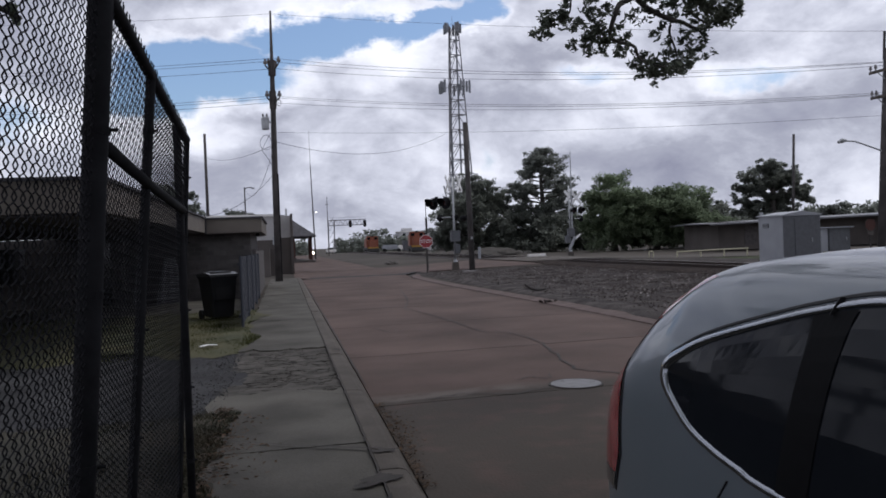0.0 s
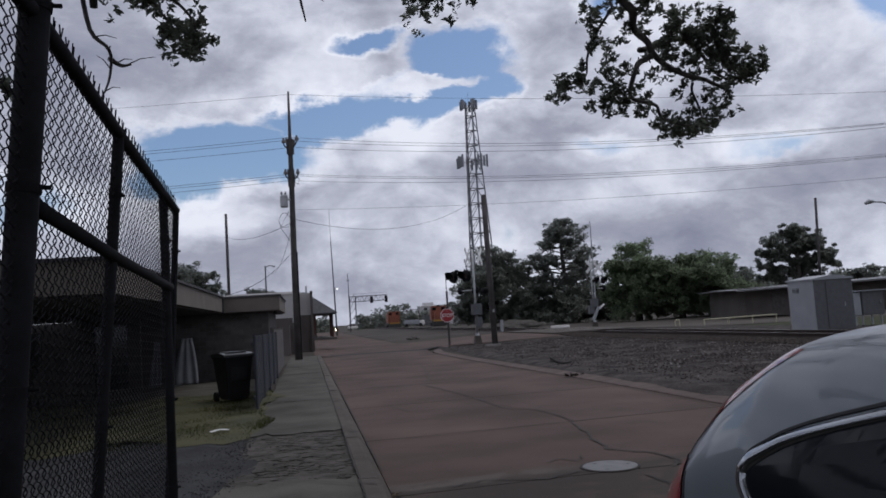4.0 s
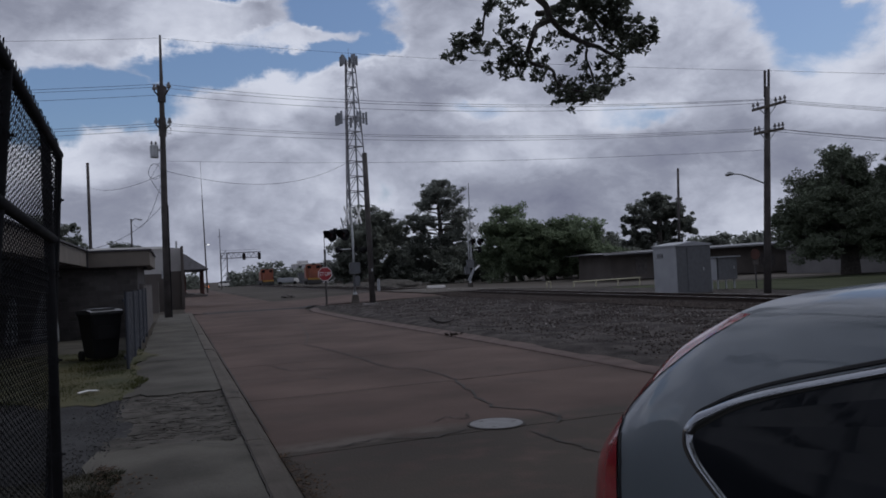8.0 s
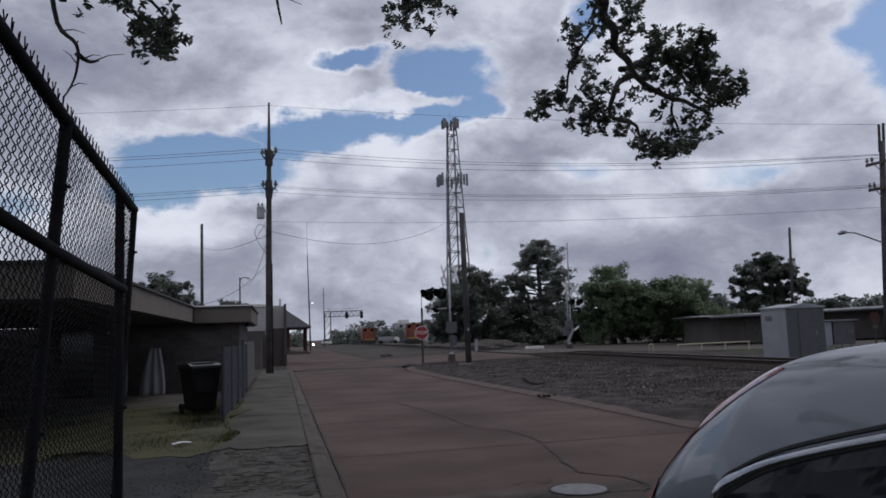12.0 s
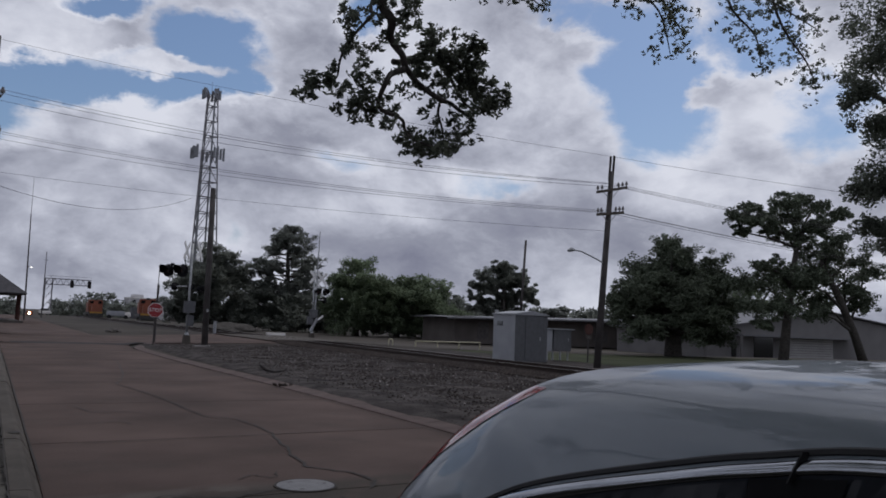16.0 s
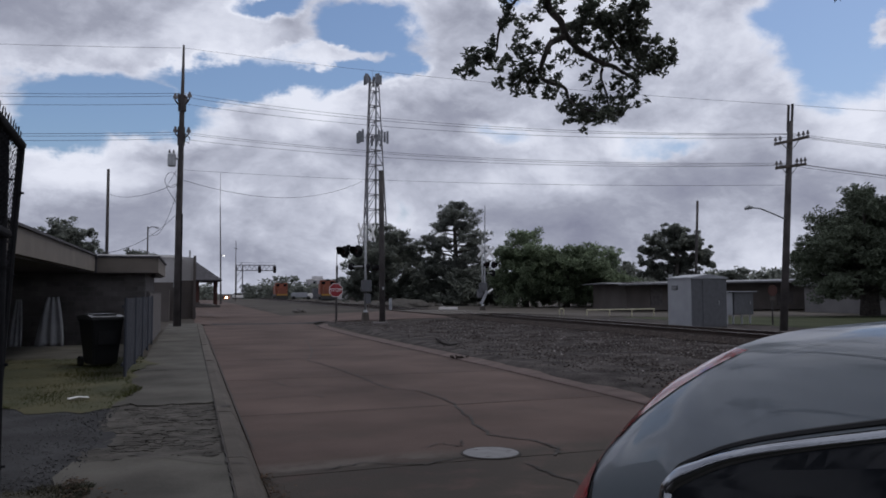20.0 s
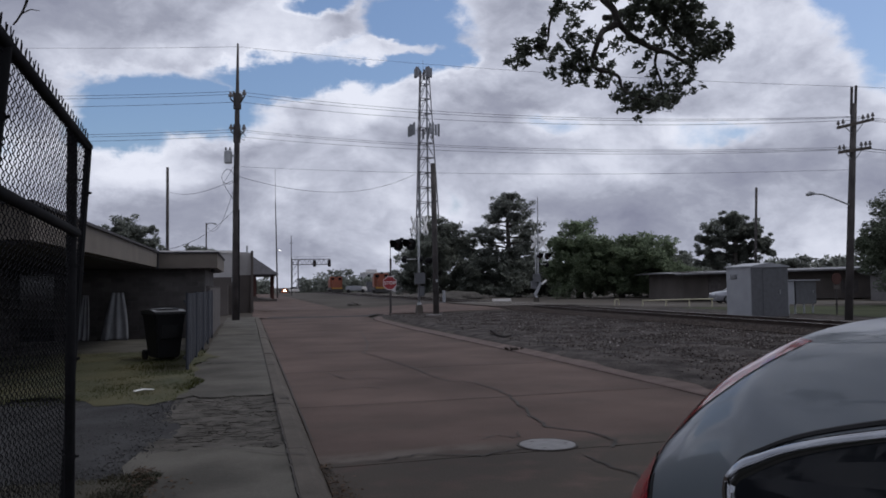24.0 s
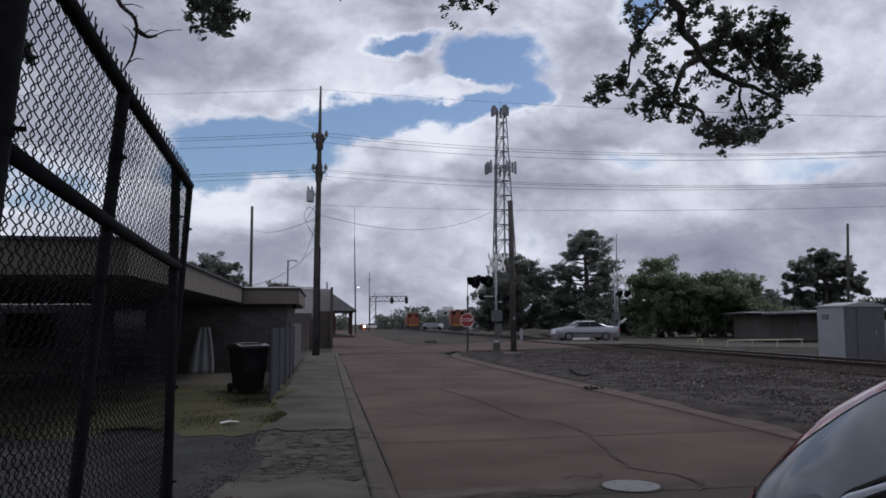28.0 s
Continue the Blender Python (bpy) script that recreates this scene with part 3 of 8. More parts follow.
sheet("cross_street", 20.8, 49.0, 49.0, 59.2, 0.055, M_KERB, "pale concrete street leading away from the crossing", "road", 30, 8, 0.2, 0.01)
sheet("cross_street_far", 46.0, 170.0, 40.6, 45.8, 0.060, M_KERB, "pale concrete street passing the workshop", "road", 20, 6, 0.2, 0.01)
sheet("asphalt_band", 0.8, 7.6, 43.1, 45.3, 0.073, M_ASPHALT, "dark asphalt band across the junction", "road", 10, 4, 0.25, 0.004)
sheet("junction", 0.4, 6.1, 43.0, 56.4, 0.062, M_ROAD, "worn reddish road junction before the crossing", "road", 6, 8, 0.05, 0.005)


def build_road():
    road = thing("road", 0, 0, 0, "worn reddish concrete road with cracks and joints", "road", kind="structure")
    joints = [-9.0, -4.4, 0.2, 4.4, 8.45, 12.15, 16.6, 21.2, 25.8, 30.4, 35.0, 39.4, 43.2]
    for a, b in zip(joints, joints[1:]):
        bm = bmesh.new()
        skew = 0.05
        nx, ny = 6, 5
        rows = []
        for j in range(ny + 1):
            y = a + 0.012 + (b - a - 0.024) * j / ny
            row = []
            for i in range(nx + 1):
                kx = 6.48 - 0.5 * ease(14, 34, y) + 0.5 * ease(38, 45, y)
                x = 0.775 + (kx - 0.775) * i / nx
                row.append(bm.verts.new((x, y + skew * (x - 3.8), 0.006 * noise.noise((x, y, 0)))))
            rows.append(row)
        for r0, r1 in zip(rows, rows[1:]):
            for k in range(nx):
                bm.faces.new((r0[k], r0[k + 1], r1[k + 1], r1[k]))
        g = bmesh.ops.extrude_face_region(bm, geom=list(bm.faces))
        bmesh.ops.translate(bm, vec=(0, 0, -0.12), verts=[v for v in g["geom"] if isinstance(v, bmesh.types.BMVert)])
        part("road_slab", bm, M_ROAD, road)

    def ribbon(name, pts, w, material, z=0.010, steps=9, rough=0.06):
        """A thin jagged line laid on the road."""
        line = []
        for (x0, y0), (x1, y1) in zip(pts, pts[1:]):
            for k in range(steps):
                u = k / steps
                line.append(Vector((x0 + (x1 - x0) * u + rough * (noise.noise((x0 * 7 + u * 3.1, y0 * 5, 1)) + 0.5 * noise.noise((x0 * 5 + u * 8.3, y0 * 9, 4))), y0 + (y1 - y0) * u + rough * noise.noise((x0 * 3, y0 * 4 + u * 3.7, 7)), 0)))
        line.append(Vector((*pts[-1], 0)))
        verts, faces = [], []
        for i, p in enumerate(line):
            d = line[min(i + 1, len(line) - 1)] - line[max(i - 1, 0)]
            n = Vector((-d.y, d.x, 0)).normalized()
            ww = w * (0.55 + 0.6 * abs(noise.noise((p.x * 5, p.y * 5, 3)))) * (0.4 if i in (0, len(line) - 1) else 1)
            zz = z + 0.006 * noise.noise((p.x, p.y, 0))
            verts += [(*(p + n * ww)[:2], zz), (*(p - n * ww)[:2], zz)]
        for i in range(len(line) - 1):
            faces.append((2 * i, 2 * i + 1, 2 * i + 3, 2 * i + 2))
        return raw(name, verts, faces, material, road)

    ribbon("crack", [(3.22, 17.9), (3.34, 15.9), (3.45, 14.2), (3.82, 13.9), (3.88, 12.7), (3.85, 12.1)], 0.022, M_CRACK)
    ribbon("crack", [(3.85, 12.1), (3.70, 11.1), (3.50, 10.3), (3.45, 9.65), (3.62, 9.4), (3.80, 9.2), (3.85, 8.7), (3.65, 8.35)], 0.028, M_CRACK)
    ribbon("crack", [(3.2, 8.1), (3.3, 7.7), (3.35, 7.2), (3.6, 6.2), (3.5, 4.8)], 0.024, M_CRACK)
    ribbon("crack", [(2.8, 8.55), (2.3, 8.35), (1.75, 8.6), (1.35, 8.45)], 0.020, M_CRACK)
    ribbon("crack", [(4.15, 30.2), (3.4, 23.2), (2.9, 20.4), (3.22, 17.9)], 0.025, M_CRACK)
    ribbon("crack", [(1.2, 11.9), (1.93, 11.9), (3.85, 12.1), (5.3, 12.35), (6.3, 12.5)], 0.014, M_CRACK, rough=0.02)
    ribbon("crack", [(1.6, 16.2), (1.8, 15.1), (2.3, 15.2), (2.6, 14.8)], 0.018, M_CRACK)
    ribbon("crack", [(1.15, 13.6), (1.5, 13.75), (2.1, 13.9), (2.2, 13.5)], 0.016, M_CRACK)
    ribbon("crack", [(2.55, 9.15), (2.75, 9.35), (2.9, 9.1), (3.05, 9.45)], 0.014, M_CRACK)
    ribbon("gutter_dirt", [(6.36, 9.0), (6.37, 13.0), (6.33, 18.0), (6.1, 24.0), (5.9, 33.0)], 0.014, M_CRACK, z=0.011, rough=0.02)
    ribbon("gutter_dirt", [(0.79, 9.6), (0.79, 15.0), (0.79, 22.0), (0.79, 34.0)], 0.018, M_CRACK, z=0.011, rough=0.02)


build_road()


def build_manhole():
    m = thing("manhole_cover", 3.09, 8.66, 0.006, "pale worn round iron manhole cover set in the road", "manhole cover")
    bm = bmesh.new()
    bmesh.ops.create_cone(bm, cap_ends=True, segments=40, radius1=0.285, radius2=0.282, depth=0.03)
    bmesh.ops.translate(bm, vec=(0, 0, -0.006), verts=bm.verts)
    part("cover_plate", bm, M_IRON, m)
    bm = bmesh.new()
    ring = []
    for k in range(40):
        a = 2 * math.pi * k / 40
        ring.append([bm.verts.new((r * math.cos(a), r * math.sin(a), z)) for r, z in ((0.287, 0.007), (0.310, 0.007), (0.315, -0.02))])
    for k in range(40):
        for i in range(2):
            bm.faces.new((ring[k][i], ring[(k + 1) % 40][i], ring[(k + 1) % 40][i + 1], ring[k][i + 1]))
    part("frame_ring", bm, M_CRACK, m, "dark iron frame ring")
    for k in range(3):
        a = 2.1 * k
        part("lifting_slot", box(0.2 * math.cos(a), 0.2 * math.sin(a), 0.007, 0.04, 0.015, 0.006), M_CRACK, m)


build_manhole()


def build_sidewalk():
    walkway = thing("sidewalk", 0, 0, 0, "old cracked concrete sidewalk along the road", "sidewalk", kind="structure")
    ys = [-6.0, -2.4, 1.5, 6.38, 8.95, 12.7, 17.6, 22.4, 27.5, 32.0, 37.3, 42.7]
    rng = random.Random(4)
    for a, b in zip(ys, ys[1:]):
        if 8.9 < a < 12.6:
            continue
        bm = bmesh.new()
        rag = 0.03 if a < 6 or a > 20 else 0.10
        t = rng.uniform(-0.003, 0.003)
        left = [(-0.86 + 0.24 * max(0.0, 1 - abs(a + (b - a) * k / 9 - 14.6) / 1.6) + 2.2 * rag * noise.noise((a + k * 0.9, 3, 1)), a + 0.004 + (b - a - 0.008) * k / 9) for k in range(10)]
        def end(y, amp):
            return [(0.475 - 1.33 * k / 12, y + amp * (noise.noise((k * 0.55, y, 3)) + 0.5 * noise.noise((k * 1.7, y, 9)))) for k in range(13)]
        out = end(a + 0.004, 0.0 if a < 12 or a > 13 else 0.30)[::-1] + end(b - 0.004, 0.30 if 8.5 < b < 9.5 else 0.0)
        out += [p for p in left[::-1] if a + 0.3 < p[1] < b - 0.3]
        v1 = [bm.verts.new((x, y, 0.12 + t * (y - a) + rng.uniform(-0.003, 0.003))) for x, y in out]
        v0 = [bm.verts.new((x, y, 0.02)) for x, y in out]
        bm.faces.new(v1)
        for k in range(len(out)):
            bm.faces.new((v0[k], v0[(k + 1) % len(out)], v1[(k + 1) % len(out)], v1[k]))
        part("paving_slab", bm, M_WALK, walkway)
    # crumbled stretch where the driveway crosses
    bm = bmesh.new()
    for k in range(1500):
        x, y = rng.uniform(-0.90, 0.46), rng.uniform(8.8, 14.6)
        if (y > 12.6 or y < 9.2) and rng.random() < 0.5 or x < -0.8 + 0.25 * rng.random():
            continue
        s = rng.uniform(0.015, 0.10) * (1 if rng.random() < 0.5 else 0.6)
        n = rng.randint(5, 7)
        ph = rng.random() * 6
        h = 0.0985 + 0.010 * noise.noise((x * 2.1, y * 2.1, 5)) + rng.uniform(-0.004, 0.007)
        top = [bm.verts.new((x + 1.6 * s * rng.uniform(0.6, 1) * math.cos(ph + 6.283 * i / n), y + 0.9 * s * rng.uniform(0.6, 1.2) * math.sin(ph + 6.283 * i / n), h + rng.uniform(-0.004, 0.004))) for i in range(n)]
        low = [bm.verts.new((v.co.x, v.co.y, 0.06)) for v in top]
        bm.faces.new(top)
        for i in range(n):
            bm.faces.new((low[i], low[(i + 1) % n], top[(i + 1) % n], top[i]))
    tagged(part("broken_concrete", bm, M_RUBBLE, walkway, "crumbled broken concrete"), kind="stuff")
    bv = [(-0.84 + 1.32 * i / 24 + (0.10 * noise.noise((j * 0.5, 1, 1)) if i == 0 else 0), 8.5 + 6.2 * j / 90, 0.0985 + 0.009 * noise.noise((i * 0.33, j * 0.33, 2)) + 0.004 * noise.noise((i * 1.1, j * 1.3, 7))) for j in range(91) for i in range(25)]
    raw("sidewalk_bed", bv, [(j * 25 + i, j * 25 + i + 1, j * 25 + i + 26, j * 25 + i + 25) for j in range(90) for i in range(24)], M_RUBBLE, walkway, smooth=True)


build_sidewalk()


def walk_cracks():
    """Cracks and broken corners of the paving near the kerb, and soil caught in them."""
    def strip(pts, w, z):
        verts, faces = [], []
        for i, (x, y) in enumerate(pts):
            a, b = pts[max(i - 1, 0)], pts[min(i + 1, len(pts) - 1)]
            n = Vector((-(b[1] - a[1]), b[0] - a[0])).normalized()
            ww = w * (0.5 + 0.9 * abs(noise.noise((x * 9, y * 9, 1))))
            verts += [(x + n.x * ww, y + n.y * ww, z), (x - n.x * ww, y - n.y * ww, z)]
        for i in range(len(pts) - 1):
            faces.append((2 * i, 2 * i + 1, 2 * i + 3, 2 * i + 2))
        return verts, faces
    def jag(a, b, n, amp):
        return [(a[0] + (b[0] - a[0]) * k / n + amp * noise.noise((k * 0.7, a[1], 2)), a[1] + (b[1] - a[1]) * k / n + amp * noise.noise((k * 0.7, a[0], 8))) for k in range(n + 1)]
    owner = thing("pavement_cracks", 0, 0, 0, "dark soil-filled cracks and broken corners of the paving", "cracks", kind="structure")
    for a, b, n, amp, w, z in (((-0.62, 6.78), (0.05, 6.36), 12, 0.05, 0.010, 0.135), ((0.05, 6.36), (0.69, 6.02), 14, 0.06, 0.020, 0.136), ((0.484, 5.0), (0.484, 9.2), 40, 0.02, 0.010, 0.1345), ((0.484, 9.2), (0.484, 24.0), 70, 0.02, 0.010, 0.1345), ((0.49, 3.0), (0.49, 5.0), 16, 0.02, 0.016, 0.1345), ((0.46, 15.9), (0.62, 15.7), 5, 0.02, 0.025, 0.135), ((-0.30, 9.14), (0.38, 8.49), 14, 0.07, 0.010, 0.134), ((0.38, 8.49), (0.66, 8.30), 7, 0.03, 0.013, 0.136), ((-0.86, 9.3), (-0.3, 9.14), 9, 0.06, 0.006, 0.134), ((-0.5, 14.3), (0.1, 14.25), 9, 0.08, 0.016, 0.134), ((-0.85, 3.9), (0.4, 4.2), 14, 0.08, 0.006, 0.134)):
        v, f = strip(jag(a, b, n, amp), w, z)
        raw("crack", v, f, M_CRACK, owner)
    for cx, cy, sx, sy, ph in ((0.50, 5.32, 0.16, 0.13, 0.4), (0.57, 6.02, 0.13, 0.07, 2.0), (0.36, 5.20, 0.10, 0.05, 1.0), (0.62, 12.1, 0.10, 0.12, 3.0)):
        n = 18
        verts = [(cx + sx * math.cos(6.283 * k / n) * (0.75 + 0.5 * noise.noise((k * 0.6, ph, 0))), cy + sy * math.sin(6.283 * k / n) * (0.75 + 0.5 * noise.noise((k * 0.6, ph, 5))), 0.1365) for k in range(n)]
        raw("broken_corner", verts, [tuple(range(n))], M_CRACK, owner)


walk_cracks()


def build_kerbs():
    k1 = thing("kerb", 0, 0, 0, "rounded old concrete kerb with a cracked back edge", "kerb", kind="structure")
    rng = random.Random(8)
    y = -6.0
    while y < 42.6:
        n = min(y + rng.uniform(2.6, 3.4), 42.7)
        prof = [(0.485, -0.05), (0.485, 0.118), (0.50, 0.128), (0.63, 0.126), (0.675, 0.112), (0.705, 0.075), (0.735, 0.02), (0.77, -0.01), (0.77, -0.05)]
        dz = rng.uniform(-0.006, 0.006)
        part("kerb_block", prism([(a, b + dz) for a, b in prof], "y", y + 0.008, n - 0.008), M_KERB, k1)
        y = n
    k2 = thing("kerb_track_side", 0, 0, 0, "low pale concrete kerb along the gravel bank", "kerb", kind="structure")
    line = [Vector((6.48, yy, 0)) if yy < 14 else Vector((6.48 - 0.52 * ease(14, 34, yy), yy, 0)) for yy in [-9 + 1.8 * i for i in range(26)]]
    line += [Vector((6.02, 38.4, 0)), Vector((6.2, 40.4, 0)), Vector((6.6, 42.1, 0)), Vector((7.3, 43.3, 0)), Vector((8.6, 44.0, 0)), Vector((10.2, 44.2, 0))]
    for a, b in zip(line, line[1:]):
        d = (b - a).normalized()
        n = Vector((d.y, -d.x, 0))
        bm = bmesh.new()
        prof = [(0.0, -0.05), (0.012, 0.016), (0.05, 0.030), (0.40, 0.058), (0.46, 0.03), (0.47, -0.05)]
        z0, z1 = max(land(a.x, a.y) + 0.05, 0) * (a.x > 7), max(land(b.x, b.y) + 0.05, 0) * (b.x > 7)
        r0 = [bm.verts.new((*(a + d * 0.006 + n * u)[:2], w + z0)) for u, w in prof]
        r1 = [bm.verts.new((*(b - d * 0.006 + n * u)[:2], w + z1)) for u, w in prof]
        bm.faces.new(r0)
        bm.faces.new(r1[::-1])
        for i in range(len(prof)):
            j = (i + 1) % len(prof)
            bm.faces.new((r0[i], r0[j], r1[j], r1[i]))
        part("kerb_block", bm, M_ROADKERB, k2)


build_kerbs()


def scatter_stones(name, n, area, size, material, label, seed, power=1.0, lift=0.035):
    """Loose angular stones lying on the land, denser towards the far side for power above one."""
    rng = random.Random(seed)
    verts, faces = [], []
    x0, x1, y0, y1 = area
    for _ in range(n):
        x = x0 + (x1 - x0) * rng.random() ** (1 / power)
        y = y0 + (y1 - y0) * rng.random() ** 1.5
        s = rng.uniform(*size)
        z = land(x, y) + lift + s * 0.1
        base = len(verts)
        ph = rng.random() * 6
        for i in range(4):
            a = ph + i * 1.57 + rng.uniform(-0.4, 0.4)
            verts.append((x + s * math.cos(a) * rng.uniform(0.6, 1.1), y + s * math.sin(a) * rng.uniform(0.6, 1.1), z + s * rng.uniform(-0.3, 0.2)))
        verts.append((x + rng.uniform(-0.3, 0.3) * s, y + rng.uniform(-0.3, 0.3) * s, z + s * rng.uniform(0.4, 0.8)))
        verts.append((x, y, z - s * 0.6))
        for i in range(4):
            faces.append((base + i, base + (i + 1) % 4, base + 4))
            faces.append((base + (i + 1) % 4, base + i, base + 5))
    return tagged(raw(name, verts, faces, material), label, "stones", kind="stuff")


scatter_stones("loose_stones", 27000, (7.0, 15.2, 7.0, 43.0), (0.010, 0.040), M_STONE, "loose dark stones scattered over the gravel bank", 1, 1.6)
scatter_stones("ballast_stones", 24000, (14.6, 16.6, 8.0, 60.0), (0.025, 0.065), M_BALLAST_STONE, "dark angular ballast stones along the track", 2, 1.0, 0.055)
scatter_stones("pale_stones", 1100, (7.2, 14.9, 8.0, 42.0), (0.012, 0.045), M_PALE_STONE, "scattered pale stones and scraps on the gravel bank", 3, 1.8)
scatter_stones("drive_stones", 2600, (-4.5, -0.75, 7.9, 13.2), (0.008, 0.024), M_DRIVE_STONE, "small grey stones of the gravel driveway", 5, 2.0)


def build_track():
    track = thing("railway_track", 0, 0, 0, "single railway track with dark ties and worn steel rails", "railway track", kind="structure")
    ys = [-40, 40, 44, 56, 100, 200, 240, 300, 380, 450, 600]
    prof = [(-0.075, -0.16), (-0.075, -0.145), (-0.012, -0.125), (-0.012, -0.04), (-0.036, -0.03), (-0.036, 0.0), (0.036, 0.0), (0.036, -0.03), (0.012, -0.04), (0.012, -0.125), (0.075, -0.145), (0.075, -0.16)]
    for side in (-0.7525, 0.7525):
        bm = bmesh.new()
        rows = [[bm.verts.new((TRACK_X + side + a, y, RAIL_TOP + b + dip(y))) for a, b in prof] for y in ys]
        for r0, r1 in zip(rows, rows[1:]):
            for i in range(len(prof)):
                j = (i + 1) % len(prof)
                bm.faces.new((r0[i], r0[j], r1[j], r1[i]))
        rail = part("rail", bm, M_RAIL_RUST, track, "rusty rail")
        top = bmesh.new()
        for (ya, yb) in zip(ys, ys[1:]):
            vs = [top.verts.new((TRACK_X + side + a, y, RAIL_TOP + 0.003 + dip(y))) for y in (ya, yb) for a in (-0.03, 0.03)]
            top.faces.new((vs[0], vs[1], vs[3], vs[2]))
        part("rail_head", top, M_RAIL, rail, "bright worn running surface")
    tie = mesh_of(box(0, 0, 0, 2.6, 0.23, 0.16, 0.015), "tie", M_TIE)
    for k in range(210):
        y = 6.0 + 0.56 * k
        if 47.0 < y < 59.2:
            continue
        o = new("tie", tie)
        o.parent = track
        o.location = (TRACK_X, y, RAIL_TOP - 0.235)
    bm = bmesh.new()
    for k in range(130):
        add_box(bm, TRACK_X, 124 + 0.56 * k, RAIL_TOP - 0.235, 2.6, 0.23, 0.16)
    tagged(part("far_ties", bm, M_TIE, track), kind="stuff")


build_track()


# ---- chain-link fence beside the sidewalk ----
def build_link_fence():
    """The whole fence leans a little towards the road, its end post less."""
    f = thing("chain_link_fence", 0, 0, 0, "tall black chain-link fence leaning beside the sidewalk, barbed top edge", "fence")
    y0, y1 = -1.6, 5.20
    def at(y, z, dx=0.0):
        lean = interp(y, [2.7, 3.68, 5.2], [0.076, 0.083, 0.060])
        return Vector((-0.624 - 0.010 * y + lean * (z - 1.8) + dx, y, z))
    def rail_z(y):
        return interp(y, [2.7, 3.7, 5.2], [2.50, 2.42, 2.355])
    def post(a, b, r):
        p = part("post", tube([a, a.lerp(b, 0.5), b], [r, r, r], 14), M_BLACK, f, smooth=True)
        cap = bmesh.new()
        bmesh.ops.create_uvsphere(cap, u_segments=12, v_segments=6, radius=r * 1.15)
        bmesh.ops.transform(cap, matrix=Matrix.Translation(b) @ Matrix.Diagonal((1, 1, 0.7, 1)), verts=cap.verts)
        part("post_cap", cap, M_BLACK, p)
        for u in (0.18, 0.36, 0.55, 0.73, 0.9):
            c, d = a.lerp(b, u), (b - a).normalized() * 0.012
            part("tie_band", tube([c - d, c + d], [r * 1.12, r * 1.12], 12), M_BLACK, p)
            part("tie_bolt", tube([c + Vector((r * 0.9, 0, 0)), c + Vector((r * 1.7, 0.004, 0))], 0.006, 6), M_BLACK, p)
    for y, r, top in ((-1.5, 0.026, 2.52), (0.4, 0.026, 2.52), (2.707, 0.038, 2.80), (3.676, 0.021, 2.43), (5.204, 0.017, 2.36)):
        post(at(y, 0.02), at(y, top), r)
    gate = at(4.984, 1.8)
    post(Vector((gate.x, gate.y, 0.02)), Vector((gate.x, gate.y, 2.40)), 0.023)
    ys = [y0, 0.0, 2.7, 3.2, 3.7, 4.4, y1]
    part("top_rail", tube([at(y, rail_z(y)) for y in ys], 0.023, 10), M_BLACK, f, smooth=True)
    part("middle_rail", tube([at(y, z, 0.012) for y, z in ((2.707, 2.015), (3.7, 1.96), (4.4, 1.935), (5.0, 1.915))], 0.0215, 10), M_BLACK, f, smooth=True)
    part("tension_bar", tube([at(y1 - 0.05, 0.25, 0.01), at(y1 - 0.05, 2.30, 0.01)], 0.008, 6), M_BLACK, f)
    # woven wire: rounded zigzags that hook into each other, with twisted ends above the rail
    step, rise, r, zb = 0.031, 0.034, 0.0022, 0.20
    verts, faces = [], []
    def strand(pts, rr):
        b = len(verts)
        for k, p in enumerate(pts):
            d = pts[min(k + 1, len(pts) - 1)] - pts[max(k - 1, 0)]
            q = rr / (math.hypot(d.y, d.z) + 1e-9)
            ny, nz = -d.z * q, d.y * q
            verts.extend([(p.x + rr, p.y, p.z), (p.x - 0.5 * rr, p.y + 0.87 * ny, p.z + 0.87 * nz), (p.x - 0.5 * rr, p.y - 0.87 * ny, p.z - 0.87 * nz)])
        for k in range(len(pts) - 1):
            for i in range(3):
                j = (i + 1) % 3
                faces.append((b + 3 * k + i, b + 3 * k + j, b + 3 * k + 3 + j, b + 3 * k + 3 + i))
    n = int((y1 - y0) / step)
    for c in range(n):
        base = y0 + c * step
        top = rail_z(base) + 0.012
        rows = int((top - zb) / rise)
        pts = []
        for k in range(rows + 1):
            side = (rows - k + c) % 2
            for dz, q in ((-0.38, 0.84), (-0.22, 1.10), (0.0, 1.22), (0.22, 1.10), (0.38, 0.84)):
                u = q if side else 1 - q
                z = top - (rows - k) * rise + dz * rise
                sag = 0.006 * noise.noise((base * 2.2, z * 2.2, 0)) 
                pts.append(at(base + step * u + sag, z, (0.003 if side else -0.003) * (1 if abs(dz) < 0.1 else 0.4)))
        strand(pts, r)
        if c % 2:
            tip = base + step * 1.0
            for q in (-1, 1):
                strand([at(tip, top - 0.01), at(tip + 0.004 * q, top + 0.022), at(tip + 0.012 * q * (1 + 0.6 * math.sin(c * 2.4)), top + 0.05 + 0.008 * math.sin(c * 1.7 + q))], r * 1.15)
    tagged(raw("woven_wire", verts, faces, M_LINK, f), "black woven wire mesh", kind="stuff")
    return f


build_link_fence()


